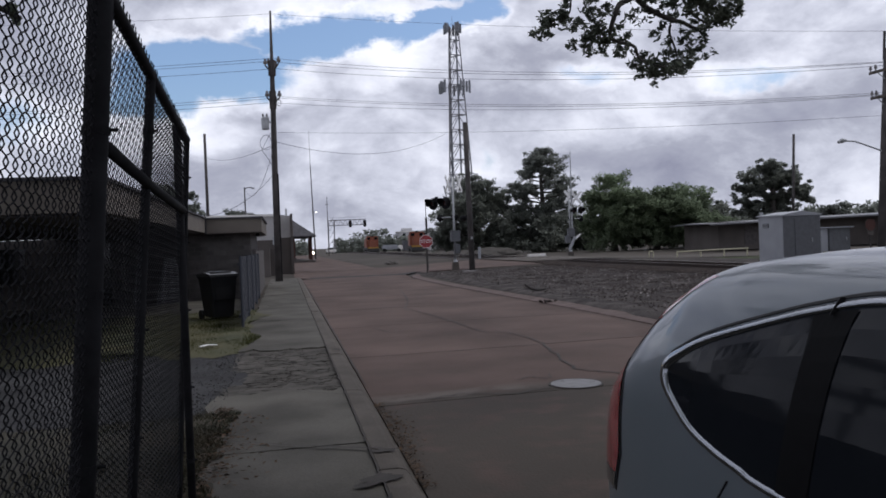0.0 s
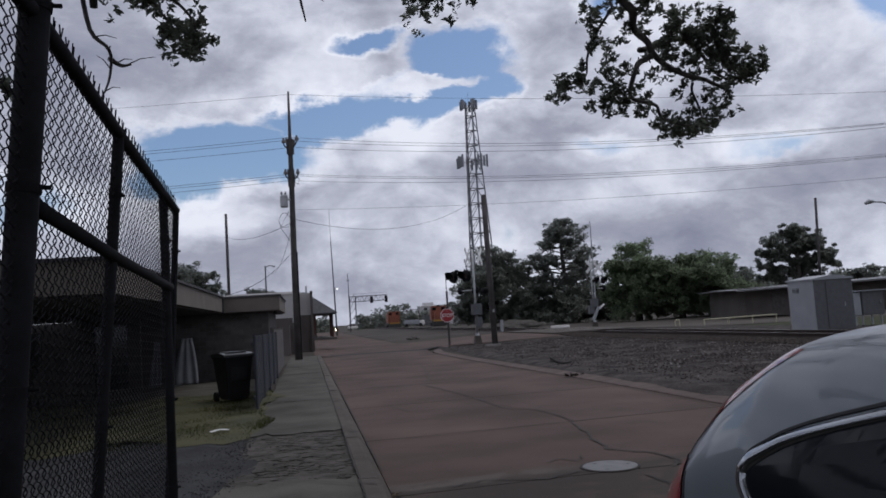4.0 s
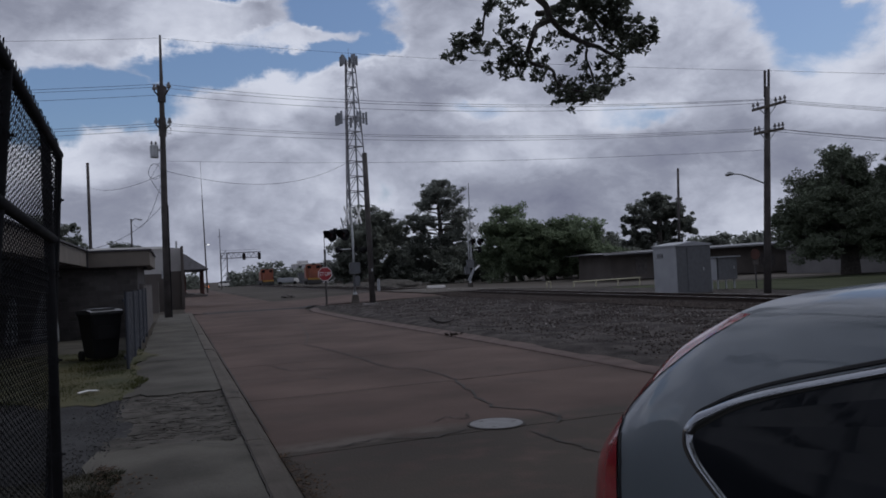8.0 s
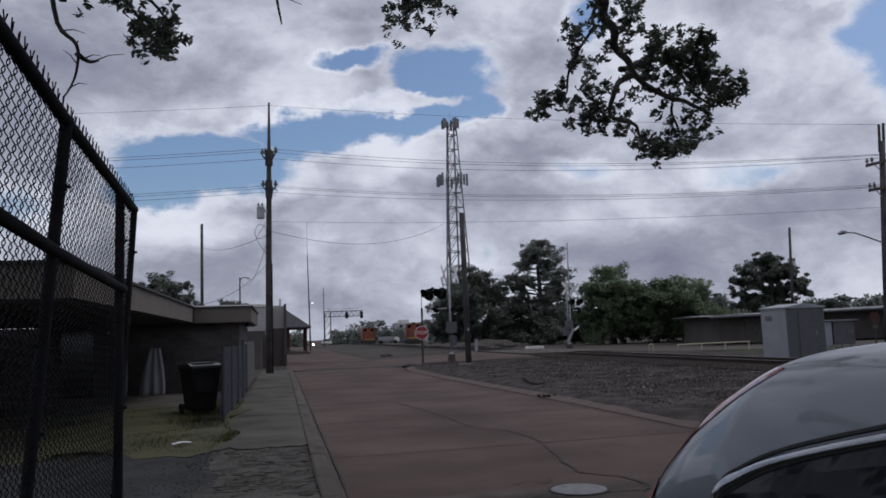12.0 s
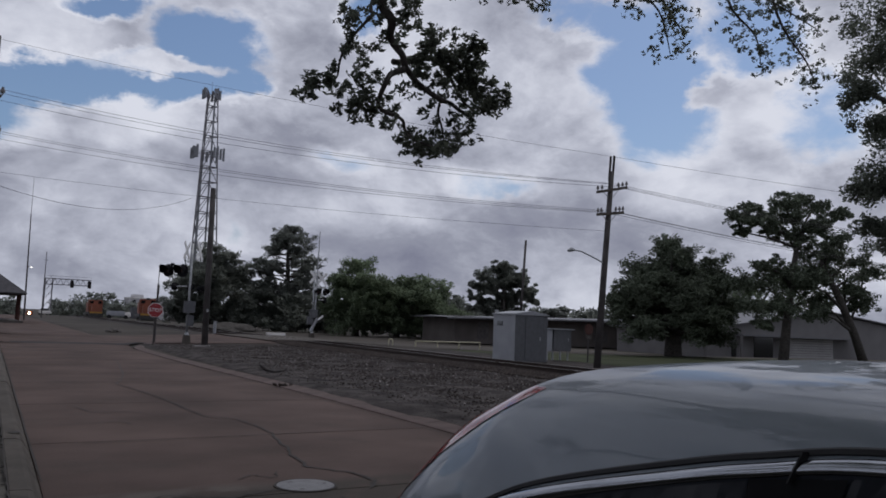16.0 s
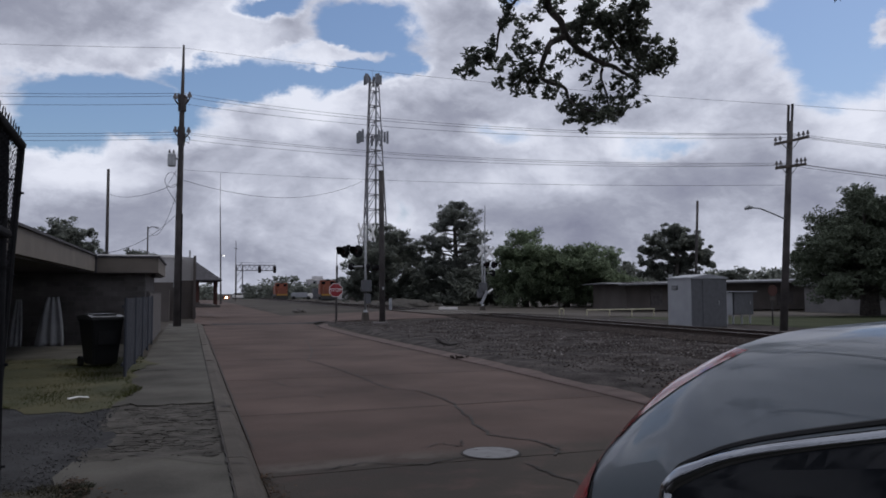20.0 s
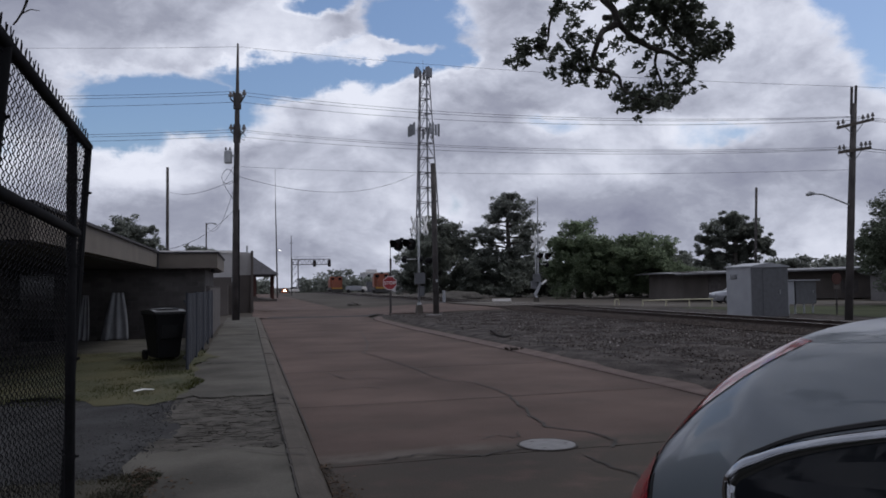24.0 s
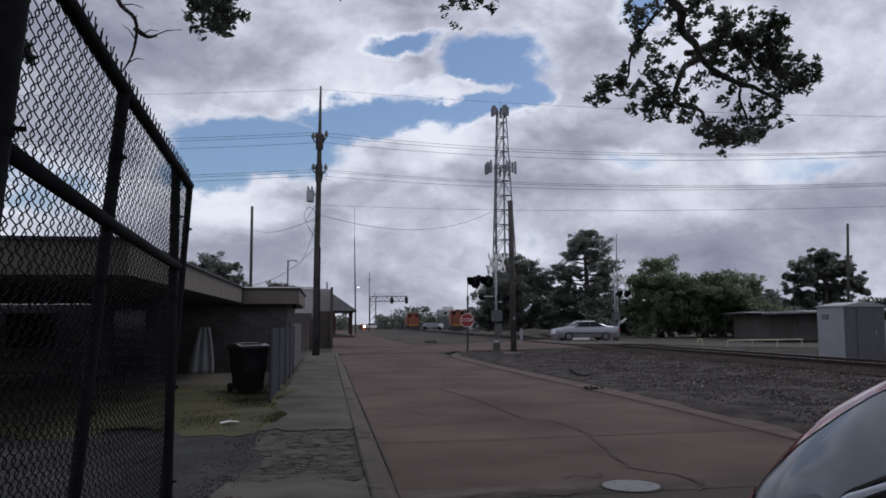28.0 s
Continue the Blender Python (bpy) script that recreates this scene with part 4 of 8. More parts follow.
# ---- parked silver crossover ----
CAR_X, CAR_REAR = 1.88, 2.95
V_ST = [0.0, 0.025, 0.065, 0.13, 0.225, 0.36, 0.565, 0.80, 1.13, 1.55, 2.10, 2.70, 3.10, 3.45, 4.00, 4.35, 4.50]
TOP = [1.105, 1.158, 1.220, 1.298, 1.393, 1.494, 1.583, 1.605, 1.612, 1.616, 1.60, 1.51, 1.33, 1.12, 1.02, 0.92, 0.75]
WID = [0.72, 0.775, 0.820, 0.855, 0.880, 0.900, 0.913, 0.920, 0.922, 0.922, 0.922, 0.920, 0.915, 0.91, 0.88, 0.80, 0.68]


def soften(ys, times):
    """Rounds a run of values by repeated averaging, its ends held."""
    a = np.array(ys, float)
    for _ in range(times):
        a[1:-1] = 0.25 * a[:-2] + 0.5 * a[1:-1] + 0.25 * a[2:]
    return a


V_FINE = np.linspace(0.0, V_ST[-1], 451)
TOP_FINE = soften(np.interp(V_FINE, V_ST, TOP), 18)
WID_FINE = soften(np.interp(V_FINE, V_ST, WID), 18)


def car_half(v):
    """Half of the body's cross-section at v metres from the tail: (half width, height) from sill to roof centre."""
    w, t = interp(v, V_FINE, WID_FINE), interp(v, V_FINE, TOP_FINE)
    belt = min(1.10, t - 0.10)
    g = t - belt
    key = [(0.90, 0.26), (0.965, 0.38), (0.99, 0.58), (1.0, 0.78), (0.992, 0.96), (0.968, belt), (0.935, belt + g * 0.25), (0.89, belt + g * 0.50), (0.83, belt + g * 0.72), (0.755, belt + g * 0.88), (0.62, belt + g * 0.955), (0.40, belt + g * 0.985), (0.18, belt + g * 0.997), (0.0, t)]
    u, fine = np.arange(len(key)), np.linspace(0, len(key) - 1, 4 * (len(key) - 1) + 1)
    ws = soften(np.interp(fine, u, [k[0] * w for k in key]), 5)
    zs = soften(np.interp(fine, u, [k[1] for k in key]), 5)
    return [(float(a), float(b)) for a, b in zip(ws, zs)]


def car_side(v, z, off=0.0):
    prof = car_half(v)
    hs = [p[1] for p in prof]
    ws = [p[0] for p in prof]
    return Vector((-(interp(z, hs, ws) + off), -v, z))


def patch(outline, off, cells=26):
    """A panel laid on the car's side inside an outline of (v, z) pairs: strips between its upper and lower edge."""
    vs = [p[0] for p in outline]
    lo, hi = min(vs), max(vs)
    def cuts(v):
        zs = []
        for (a, za), (b, zb) in zip(outline, outline[1:] + outline[:1]):
            if (a - v) * (b - v) <= 0 and a != b:
                zs.append(za + (zb - za) * (v - a) / (b - a))
        return min(zs), max(zs)
    bm = bmesh.new()
    rows = []
    for i in range(cells + 1):
        v = lo + (hi - lo) * (0.0008 + 0.9984 * i / cells)
        z0, z1 = cuts(v)
        rows.append([bm.verts.new(car_side(v, z0 + (z1 - z0) * k / 8, off)) for k in range(9)])
    for r0, r1 in zip(rows, rows[1:]):
        for k in range(8):
            bm.faces.new((r0[k], r0[k + 1], r1[k + 1], r1[k]))
    return bm


def side_band(line, width, off, steps=8):
    """A narrow band along a line of (v, z) pairs on the car's side; width may taper."""
    pts = []
    for (a, za), (b, zb) in zip(line, line[1:]):
        for k in range(steps):
            u = k / steps
            pts.append((a + (b - a) * u, za + (zb - za) * u))
    pts.append(line[-1])
    bm = bmesh.new()
    rows = []
    for i, (v, z) in enumerate(pts):
        a, b = pts[max(i - 1, 0)], pts[min(i + 1, len(pts) - 1)]
        d = Vector((b[0] - a[0], b[1] - a[1])).normalized()
        n = Vector((-d.y, d.x))
        u = i / (len(pts) - 1)
        w = width(u) if callable(width) else width
        row = []
        for k, o in ((-1, 0.0), (-0.6, off), (0.6, off), (1, 0.0)):
            row.append(bm.verts.new(car_side(v + n.x * w * k / 2, z + n.y * w * k / 2, o + 0.001)))
        rows.append(row)
    for r0, r1 in zip(rows, rows[1:]):
        for k in range(3):
            bm.faces.new((r0[k], r0[k + 1], r1[k + 1], r1[k]))
    return bm


def smooth_line(pts, n=6):
    """Rounds a line of pairs with a Catmull-Rom curve."""
    out = []
    P = [pts[0]] + list(pts) + [pts[-1]]
    for i in range(1, len(P) - 2):
        for k in range(n):
            t = k / n
            q = []
            for c in (0, 1):
                p0, p1, p2, p3 = P[i - 1][c], P[i][c], P[i + 1][c], P[i + 2][c]
                q.append(0.5 * (2 * p1 + (p2 - p0) * t + (2 * p0 - 5 * p1 + 4 * p2 - p3) * t * t + (3 * p1 - p0 - 3 * p2 + p3) * t ** 3))
            out.append(tuple(q))
    return out + [pts[-1]]


def build_parked_car():
    car = thing("parked_car", CAR_X, CAR_REAR, 0.0, "silver crossover parked at the kerb, chrome-trimmed dark windows", "car")
    bm = bmesh.new()
    rows = []
    st = [0.0, 0.008, 0.016] + [0.025 * k for k in range(1, 60)] + [1.5 + 0.1 * k for k in range(30)] + [4.5]
    for v in st:
        half = car_half(v)
        full = [(-w, z) for w, z in half] + [(w, z) for w, z in half[-2::-1]]
        rows.append([bm.verts.new((w, -v, z)) for w, z in full])
    for r0, r1 in zip(rows, rows[1:]):
        for k in range(len(r0) - 1):
            bm.faces.new((r0[k], r0[k + 1], r1[k + 1], r1[k]))
    bm.faces.new(rows[0])
    bm.faces.new(rows[-1][::-1])
    body = part("body", bm, M_CARPAINT, car, smooth=True)
    upper = smooth_line([(0.598, 1.262), (0.618, 1.284), (0.66, 1.306), (0.74, 1.343), (0.86, 1.383), (1.06, 1.438), (1.20, 1.472), (1.38, 1.503), (1.73, 1.516), (2.09, 1.50)])
    lower = smooth_line([(0.598, 1.262), (0.606, 1.236), (0.635, 1.210), (0.69, 1.180), (0.82, 1.125), (0.95, 1.096), (1.07, 1.080), (1.24, 1.064), (2.09, 1.045)])
    def other(bm):
        for q in bm.verts:
            q.co.x = -q.co.x
        return bm
    def top_glass(v0, v1, share, rows):
        """A pane on the body's upper face between two stations, as a share of its half width."""
        bm = bmesh.new()
        grid = []
        for i in range(rows + 1):
            v = v0 + (v1 - v0) * i / rows
            prof = car_half(v)[::-1]
            hw = share * prof[-1][0]
            ws, zs = [p[0] for p in prof], [p[1] for p in prof]
            grid.append([bm.verts.new((hw * k / 8, -v, interp(abs(hw * k / 8), ws, zs) + 0.006)) for k in range(-8, 9)])
        for r0, r1 in zip(grid, grid[1:]):
            for k in range(16):
                bm.faces.new((r0[k], r0[k + 1], r1[k + 1], r1[k]))
        return bm
    part("windscreen", top_glass(2.55, 3.32, 0.70, 10), M_TINT, car, "dark windscreen")
    part("side_window", other(patch(upper + lower[:0:-1], 0.006, 40)), M_TINT, car, "dark tinted rear side glass")
    def trim_width(u):
        return 0.020 + 0.028 * math.exp(-((u - 0.5) / 0.16) ** 2)
    ring = lower[::-1] + upper[1:]
    part("chrome_trim", other(side_band(ring, trim_width, 0.012, 2)), M_CHROME, car, "bright chrome strip round the windows", True)
    glass = patch(upper + lower[:0:-1], 0.006, 40)
    part("side_window", glass, M_TINT, car, "dark tinted rear side glass")
    part("chrome_trim", side_band(ring, trim_width, 0.012, 2), M_CHROME, car, "bright chrome strip round the windows", True)
    part("window_seal", side_band([(v - 0.006, z + 0.028 - 0.008 * v) for v, z in upper], 0.010, 0.003, 2), M_TRIM, car)
    part("trim_joint", side_band([(1.262, 1.505), (1.260, 1.468)], 0.004, 0.016, 4), M_TRIM, car)
    part("door_pillar", patch([(1.20, 1.462), (1.33, 1.484), (1.33, 1.045), (1.21, 1.048)], 0.009, 6), M_PILLAR, car, "black door pillar")
    lamp_z = [0.80, 0.937, 1.03, 1.124, 1.19, 1.255, 1.359, 1.444, 1.505, 1.545]
    lamp_v = [0.27, 0.330, 0.306, 0.275, 0.225, 0.208, 0.350, 0.482, 0.595, 0.65]
    def lamp_patch(z0, z1, off, v_in, rows):
        bm = bmesh.new()
        grid = []
        for i in range(rows + 1):
            z = z0 + (z1 - z0) * i / rows
            a = interp(z + 0.02, TOP[:9], V_ST[:9]) if z > 1.09 else 0.004
            b = max(v_in(z), a + 0.004)
            grid.append([bm.verts.new(car_side(a + (b - a) * k / 8, z, off)) for k in range(9)])
        for r0, r1 in zip(grid, grid[1:]):
            for k in range(8):
                bm.faces.new((r0[k], r0[k + 1], r1[k + 1], r1[k]))
        return bm
    lamp = part("tail_lamp", lamp_patch(0.86, 1.225, 0.006, lambda z: interp(z, lamp_z, lamp_v), 16), M_TAIL, car, "red wrap-around tail lamp", True)
    part("tail_lamp", other(lamp_patch(0.86, 1.225, 0.006, lambda z: interp(z, lamp_z, lamp_v), 16)), M_TAIL, car, "red wrap-around tail lamp", True)
    part("sill_trim", box(0.88, -2.2, 0.30, 0.08, 2.2, 0.12, 0.02), M_TRIM, car)
    part("lamp_strip", lamp_patch(1.228, 1.53, 0.003, lambda z: interp(z, lamp_z, lamp_v), 20), M_TAIL, lamp, "red lamp strip running up the rear pillar", True)
    part("lamp_foot", lamp_patch(0.80, 0.857, 0.006, lambda z: interp(z, lamp_z, lamp_v), 4), M_CHROME, lamp, "clear lower lens")
    part("lamp_edge", side_band([(v + 0.014, z) for z, v in zip(lamp_z[:5], lamp_v[:5])], 0.016, 0.002, 4), M_TRIM, lamp, "dark seam")
    part("door_seam", side_band([(1.02, 1.04), (0.972, 0.968), (0.935, 0.86), (0.93, 0.76)], 0.007, 0.002, 6), M_TRIM, car)
    part("rear_bumper", prism([(-0.80, 0.28), (-0.86, 0.42), (-0.82, 0.60), (0.82, 0.60), (0.86, 0.42), (0.80, 0.28)], "y", -0.30, 0.02), M_TRIM, car)
    part("sill_trim", box(-0.88, -2.2, 0.30, 0.08, 2.2, 0.12, 0.02), M_TRIM, car)
    for v in (0.85, 3.55):
        for s in (-1, 1):
            wbm = bmesh.new()
            prof = [(0.33, -0.10), (0.345, -0.08), (0.345, 0.08), (0.33, 0.10), (0.23, 0.10), (0.23, -0.10)]
            segs = 28
            ring = [[wbm.verts.new((s * 0.80 + h, -v + rr * math.cos(6.2832 * k / segs), 0.345 + rr * math.sin(6.2832 * k / segs))) for rr, h in prof] for k in range(segs)]
            for k in range(segs):
                for i in range(len(prof)):
                    j = (i + 1) % len(prof)
                    wbm.faces.new((ring[k][i], ring[k][j], ring[(k + 1) % segs][j], ring[(k + 1) % segs][i]))
            w = part("tyre", wbm, M_RUBBER, car)
            rim = bmesh.new()
            add_cyl(rim, (s * 0.82, -v, 0.345), (s * 0.86, -v, 0.345), 0.225, 24)
            part("rim", rim, M_ALLOY, w, "silver alloy rim")
    return car


build_parked_car()


# ---- left side: yard, bin, fences, buildings ----
def build_bin():
    b = thing("wheelie_bin", -1.64, 19.2, 0.12, "black wheeled rubbish bin with a closed grey lid beside the lawn", "rubbish bin", rz=28)
    bm = bmesh.new()
    lo = [(-0.25, -0.28), (0.25, -0.28), (0.25, 0.25), (-0.25, 0.25)]
    hi = [(-0.33, -0.36), (0.33, -0.36), (0.33, 0.36), (-0.33, 0.36)]
    v0 = [bm.verts.new((x, y, 0.05)) for x, y in lo]
    v1 = [bm.verts.new((x, y, 0.98)) for x, y in hi]
    bm.faces.new(v0)
    bm.faces.new(v1)
    for k in range(4):
        bm.faces.new((v0[k], v0[(k + 1) % 4], v1[(k + 1) % 4], v1[k]))
    bmesh.ops.bevel(bm, geom=list(bm.edges), offset=0.03, segments=2, affect="EDGES")
    part("body", bm, M_BIN, b)
    lid = part("lid", prism([(-0.38, 0.985), (-0.38, 1.03), (-0.15, 1.075), (0.2, 1.07), (0.40, 1.04), (0.40, 0.985)], "x", -0.35, 0.35), M_BINLID, b, "grey plastic lid")
    part("lid_rib", box(0, 0.02, 1.083, 0.5, 0.5, 0.02, 0.008), M_BINLID, lid)
    part("rim", box(0, 0, 0.965, 0.70, 0.76, 0.035, 0.01), M_BIN, b)
    part("handle", tube([(-0.24, 0.40, 0.96), (-0.24, 0.45, 0.98), (0.24, 0.45, 0.98), (0.24, 0.40, 0.96)], 0.016, 8), M_BIN, b)
    for s in (-1, 1):
        part("wheel", tube([(s * 0.27, 0.27, 0.10), (s * 0.33, 0.27, 0.10)], 0.11, 18), M_RUBBER, b)
    part("front_ridge", box(0, -0.33, 0.60, 0.40, 0.03, 0.30, 0.01), M_BIN, b)


build_bin()


def build_slat_fence():
    f = thing("slatted_fence", -0.98, 16.5, 0.1, "grey slatted fence between the yard and the sidewalk", "fence")
    y = 0.0
    for k in range(4):
        bm = bmesh.new()
        for i in range(30):
            add_box(bm, 0.0 + 0.008 * (i % 2), y + 0.045 + i * 0.087, 0.76, 0.016, 0.092, 1.36)
        part("slat_panel", bm, M_SLAT, f)
        part("rail", box(-0.035, y + 1.3, 1.30, 0.03, 2.6, 0.05), M_SLAT, f)
        part("rail", box(-0.035, y + 1.3, 0.25, 0.03, 2.6, 0.05), M_SLAT, f)
        part("post", tube([(0.02, y, -0.05), (0.02, y, 1.46)], 0.03, 10), M_SLAT, f)
        y += 2.62
    part("post", tube([(0.02, y, -0.05), (0.02, y, 1.46)], 0.03, 10), M_SLAT, f)
    g = thing("board_fence", -1.0, 26.3, 0.1, "dark weathered board fence beside the sidewalk", "fence")
    for k in range(44):
        h = 1.55 + 0.04 * math.sin(k * 1.7)
        part("board", box(0.0, 0.11 + k * 0.215, h / 2, 0.022, 0.205, h), M_DARKWOOD, g)
    for k in range(5):
        part("post", box(-0.06, 0.05 + k * 2.35, 0.8, 0.09, 0.09, 1.6), M_DARKWOOD, g)


build_slat_fence()


def brick_wall(owner, x0, x1, y, z0, z1, rows_from=0):
    """Courses of dark brick on a mortar wall that faces the road."""
    part("mortar_wall", box((x0 + x1) / 2, y + 0.12, (z0 + z1) / 2, x1 - x0, 0.2, z1 - z0), M_MORTAR, owner)
    h, w = 0.15, 0.40
    me = mesh_of(box(0, 0, 0, w - 0.018, 0.03, h - 0.014, 0.004), "brick", M_DARKBRICK)
    r = 0
    z = z0 + h / 2
    while z < z1:
        x = x0 + w / 2 + (w / 2 if r % 2 else 0)
        while x < x1 - w / 3:
            o = new("brick", me)
            o.parent = owner
            o.location = (x, y + 0.012, z)
            x += w
        z += h
        r += 1


def build_carport_house():
    h = thing("carport_house", 0, 0, 0, "low dark brick house with a tan flat-roofed carport", "house")
    # flat roof: carport part and the projecting wing
    part("carport_roof", box(-7.75, 19.6, 2.53, 10.3, 14.8, 0.46), M_FASCIA, h)
    # added dark sheet: the carport's deep shade is put into its colour
    part("carport_soffit", box(-7.75, 19.6, 2.28, 10.0, 14.5, 0.03), M_DARKWOOD, h, "dark sheet standing in for shade under the roof")
    part("carport_roof_edge", box(-7.75, 19.6, 2.79, 10.4, 14.9, 0.05), M_SHINGLE, h, "dark roof edging")
    part("wing_roof", box(-4.0, 30.65, 2.50, 6.4, 7.2, 0.46), M_FASCIA, h)
    # the same painted shade on the underside of the wing roof
    part("wing_soffit", box(-4.0, 30.65, 2.25, 6.2, 7.0, 0.03), M_DARKWOOD, h, "dark sheet standing in for shade under the roof")
    part("wing_roof_edge", box(-4.0, 30.65, 2.76, 6.5, 7.3, 0.05), M_SHINGLE, h, "dark roof edging")
    part("gutter_joint", box(-2.58, 27.02, 2.5, 0.06, 0.06, 0.5), M_SHINGLE, h)
    brick_wall(h, -5.2, -1.2, 27.5, 0.05, 2.25)
    part("back_wall", box(-9.1, 27.65, 1.15, 7.7, 0.2, 2.25), M_DARKBRICK, h)
    part("side_wall", box(-12.8, 20.2, 1.15, 0.2, 14.2, 2.25), M_DARKBRICK, h)
    part("wing_side_wall", box(-1.3, 31.0, 1.15, 0.2, 6.3, 2.25), M_DARKBRICK, h)
    part("wing_roof_lamp", box(-0.95, 27.3, 2.19, 0.12, 0.12, 0.1, 0.02), M_BLACK, h, "small lamp under the eave")
    for x in (-7.5, -12.0):
        part("carport_post", box(x, 13.0, 1.15, 0.1, 0.1, 2.25), M_DARKWOOD, h)
    part("door", box(-6.1, 27.5, 1.1, 0.95, 0.06, 2.05), M_GLASSDARK, h, "dark recessed door")
    part("door_frame", box(-6.1, 27.48, 2.16, 1.15, 0.08, 0.08), M_DARKWOOD, h)
    part("window", box(-9.0, 27.52, 1.45, 1.6, 0.06, 1.1), M_GLASSDARK, h, "dark window")
    return h


build_carport_house()


def build_sheets():
    for x, w, hgt in ((-4.62, 0.30, 1.35), (-3.72, 0.62, 1.42)):
        t = thing("plastic_sheet", x, 26.6, 0.12, "white plastic sheet draped against the carport wall", "plastic sheet")
        bm = bmesh.new()
        nx, nz = 14, 12
        rows = []
        for j in range(nz + 1):
            v = j / nz
            row = []
            for i in range(nx + 1):
                u = i / nx - 0.5
                ww = w * (1.25 - 0.75 * v ** 1.5)
                row.append(bm.verts.new((u * ww + 0.05 * v, -0.25 * (1 - v) ** 1.4 - 0.05 * math.sin(u * 17 + v * 2) * (1 - 0.5 * v), hgt * v)))
            rows.append(row)
        for r0, r1 in zip(rows, rows[1:]):
            for k in range(nx):
                bm.faces.new((r0[k], r0[k + 1], r1[k + 1], r1[k]))
        g = bmesh.ops.extrude_face_region(bm, geom=list(bm.faces))
        bmesh.ops.translate(bm, vec=(0, 0.03, 0), verts=[v for v in g["geom"] if isinstance(v, bmesh.types.BMVert)])
        part("folded_sheet", bm, M_SHEET, t, smooth=True)


build_sheets()


def window_unit(parent, x, y, z, w, h, axis="y", face=-1, frame_mat=None):
    """A window with a frame, a sill and a dark pane, set on a wall that faces along an axis."""
    fm = frame_mat or M_WHITE
    def bx(u, d, zz, su, sd, sz):
        return box(x + u, y + face * d, zz, su, sd, sz) if axis == "y" else box(x + face * d, y + u, zz, sd, su, sz)
    win = part("window", bx(0, 0.02, z, w, 0.04, h), M_GLASSDARK, parent)
    for u, zz, su, sz in ((0, z + h / 2, w + 0.12, 0.07), (-w / 2, z, 0.07, h), (w / 2, z, 0.07, h)):
        part("window_frame", bx(u, 0.04, zz, su, 0.07, sz), fm, win)
    part("window_sill", bx(0, 0.07, z - h / 2 - 0.03, w + 0.2, 0.14, 0.06), fm, win)
    return win


def build_white_building():
    b = thing("white_building", 0, 0, 0, "small white flat-roofed building at the corner of the street", "building")
    part("wall", box(-5.9, 53.5, 1.85, 11.0, 9.0, 3.7), M_CREAM, b)
    # added grey-brown panels paint the shade on the lower walls
    part("lower_wall_shade", box(-5.9, 48.97, 1.15, 11.0, 0.06, 2.2), M_TANWALL, b, "grey-brown panel standing in for shade on the lower wall")
    part("parapet", box(-5.9, 53.5, 3.74, 11.16, 9.16, 0.14), M_WHITE, b)
    part("street_wall", box(-0.02, 55.2, 1.9, 0.75, 7.0, 3.8), M_CREAM, b)
    part("lower_wall_shade", box(0.37, 55.2, 1.2, 0.05, 6.9, 2.4), M_TANWALL, b, "grey-brown panel standing in for shade on the lower wall")
    part("lower_wall_shade", box(-0.02, 51.68, 1.2, 0.75, 0.05, 2.4), M_TANWALL, b, "grey-brown panel standing in for shade on the lower wall")
    part("pilaster", box(0.40, 51.6, 1.95, 0.16, 0.45, 3.9), M_TANWALL, b, "grey corner pilaster")
    part("pilaster", box(0.40, 58.5, 1.95, 0.16, 0.45, 3.9), M_TANWALL, b, "grey corner pilaster")
    part("low_lean_to", box(-1.6, 48.3, 0.9, 1.3, 1.4, 1.8), M_TANWALL, b)
    for y in (53.4, 56.2):
        window_unit(b, 0.36, y, 1.6, 1.2, 1.3, "x", 1, M_TANWALL)
    part("meter_box", box(-0.6, 48.95, 2.2, 0.35, 0.15, 0.45), M_GALV, b)
    part("vent_pipe", tube([(0.1, 53, 3.7), (0.1, 53, 4.3)], 0.06, 8), M_GALV, b)


build_white_building()


def build_depot():
    d = thing("depot_building", 0, 0, 0, "old railway depot with red brick walls and wide dark hip roof", "railway depot")
    part("wall", box(-4.6, 101.5, 1.65, 11.4, 15.0, 3.3), M_REDBRICK, d)
    bm = bmesh.new()
    ex0, ex1, ey0, ey1 = -12.6, 3.55, 92.5, 110.5
    lo = [bm.verts.new(p) for p in ((ex0, ey0, 3.1), (ex1, ey0, 3.1), (ex1, ey1, 3.1), (ex0, ey1, 3.1))]
    hi = [bm.verts.new(p) for p in ((-8.6, 96.6, 5.75), (0.0, 96.6, 5.75), (0.0, 106.4, 5.75), (-8.6, 106.4, 5.75))]
    bm.faces.new(lo)
    bm.faces.new(hi)
    for k in range(4):
        bm.faces.new((lo[k], lo[(k + 1) % 4], hi[(k + 1) % 4], hi[k]))
    part("hip_roof", bm, M_SHINGLE, d)
    part("eave_board", box(-4.53, 101.5, 3.05, 16.1, 17.9, 0.12), M_SHINGLE, d)
    for y in (94.5, 99.0, 104.0):
        part("eave_post", box(3.0, y, 1.6, 0.18, 0.18, 3.0), M_REDBRICK, d)
        window_unit(d, 1.1, y + 1.2, 1.6, 1.2, 1.4, "x", 1, M_TANWALL)
    part("base_course", box(-4.6, 101.5, 0.35, 11.6, 15.2, 0.5), M_TANWALL, d)
    part("platform", box(2.1, 101.5, 0.14, 2.6, 16.0, 0.26), M_TANWALL, d)


build_depot()


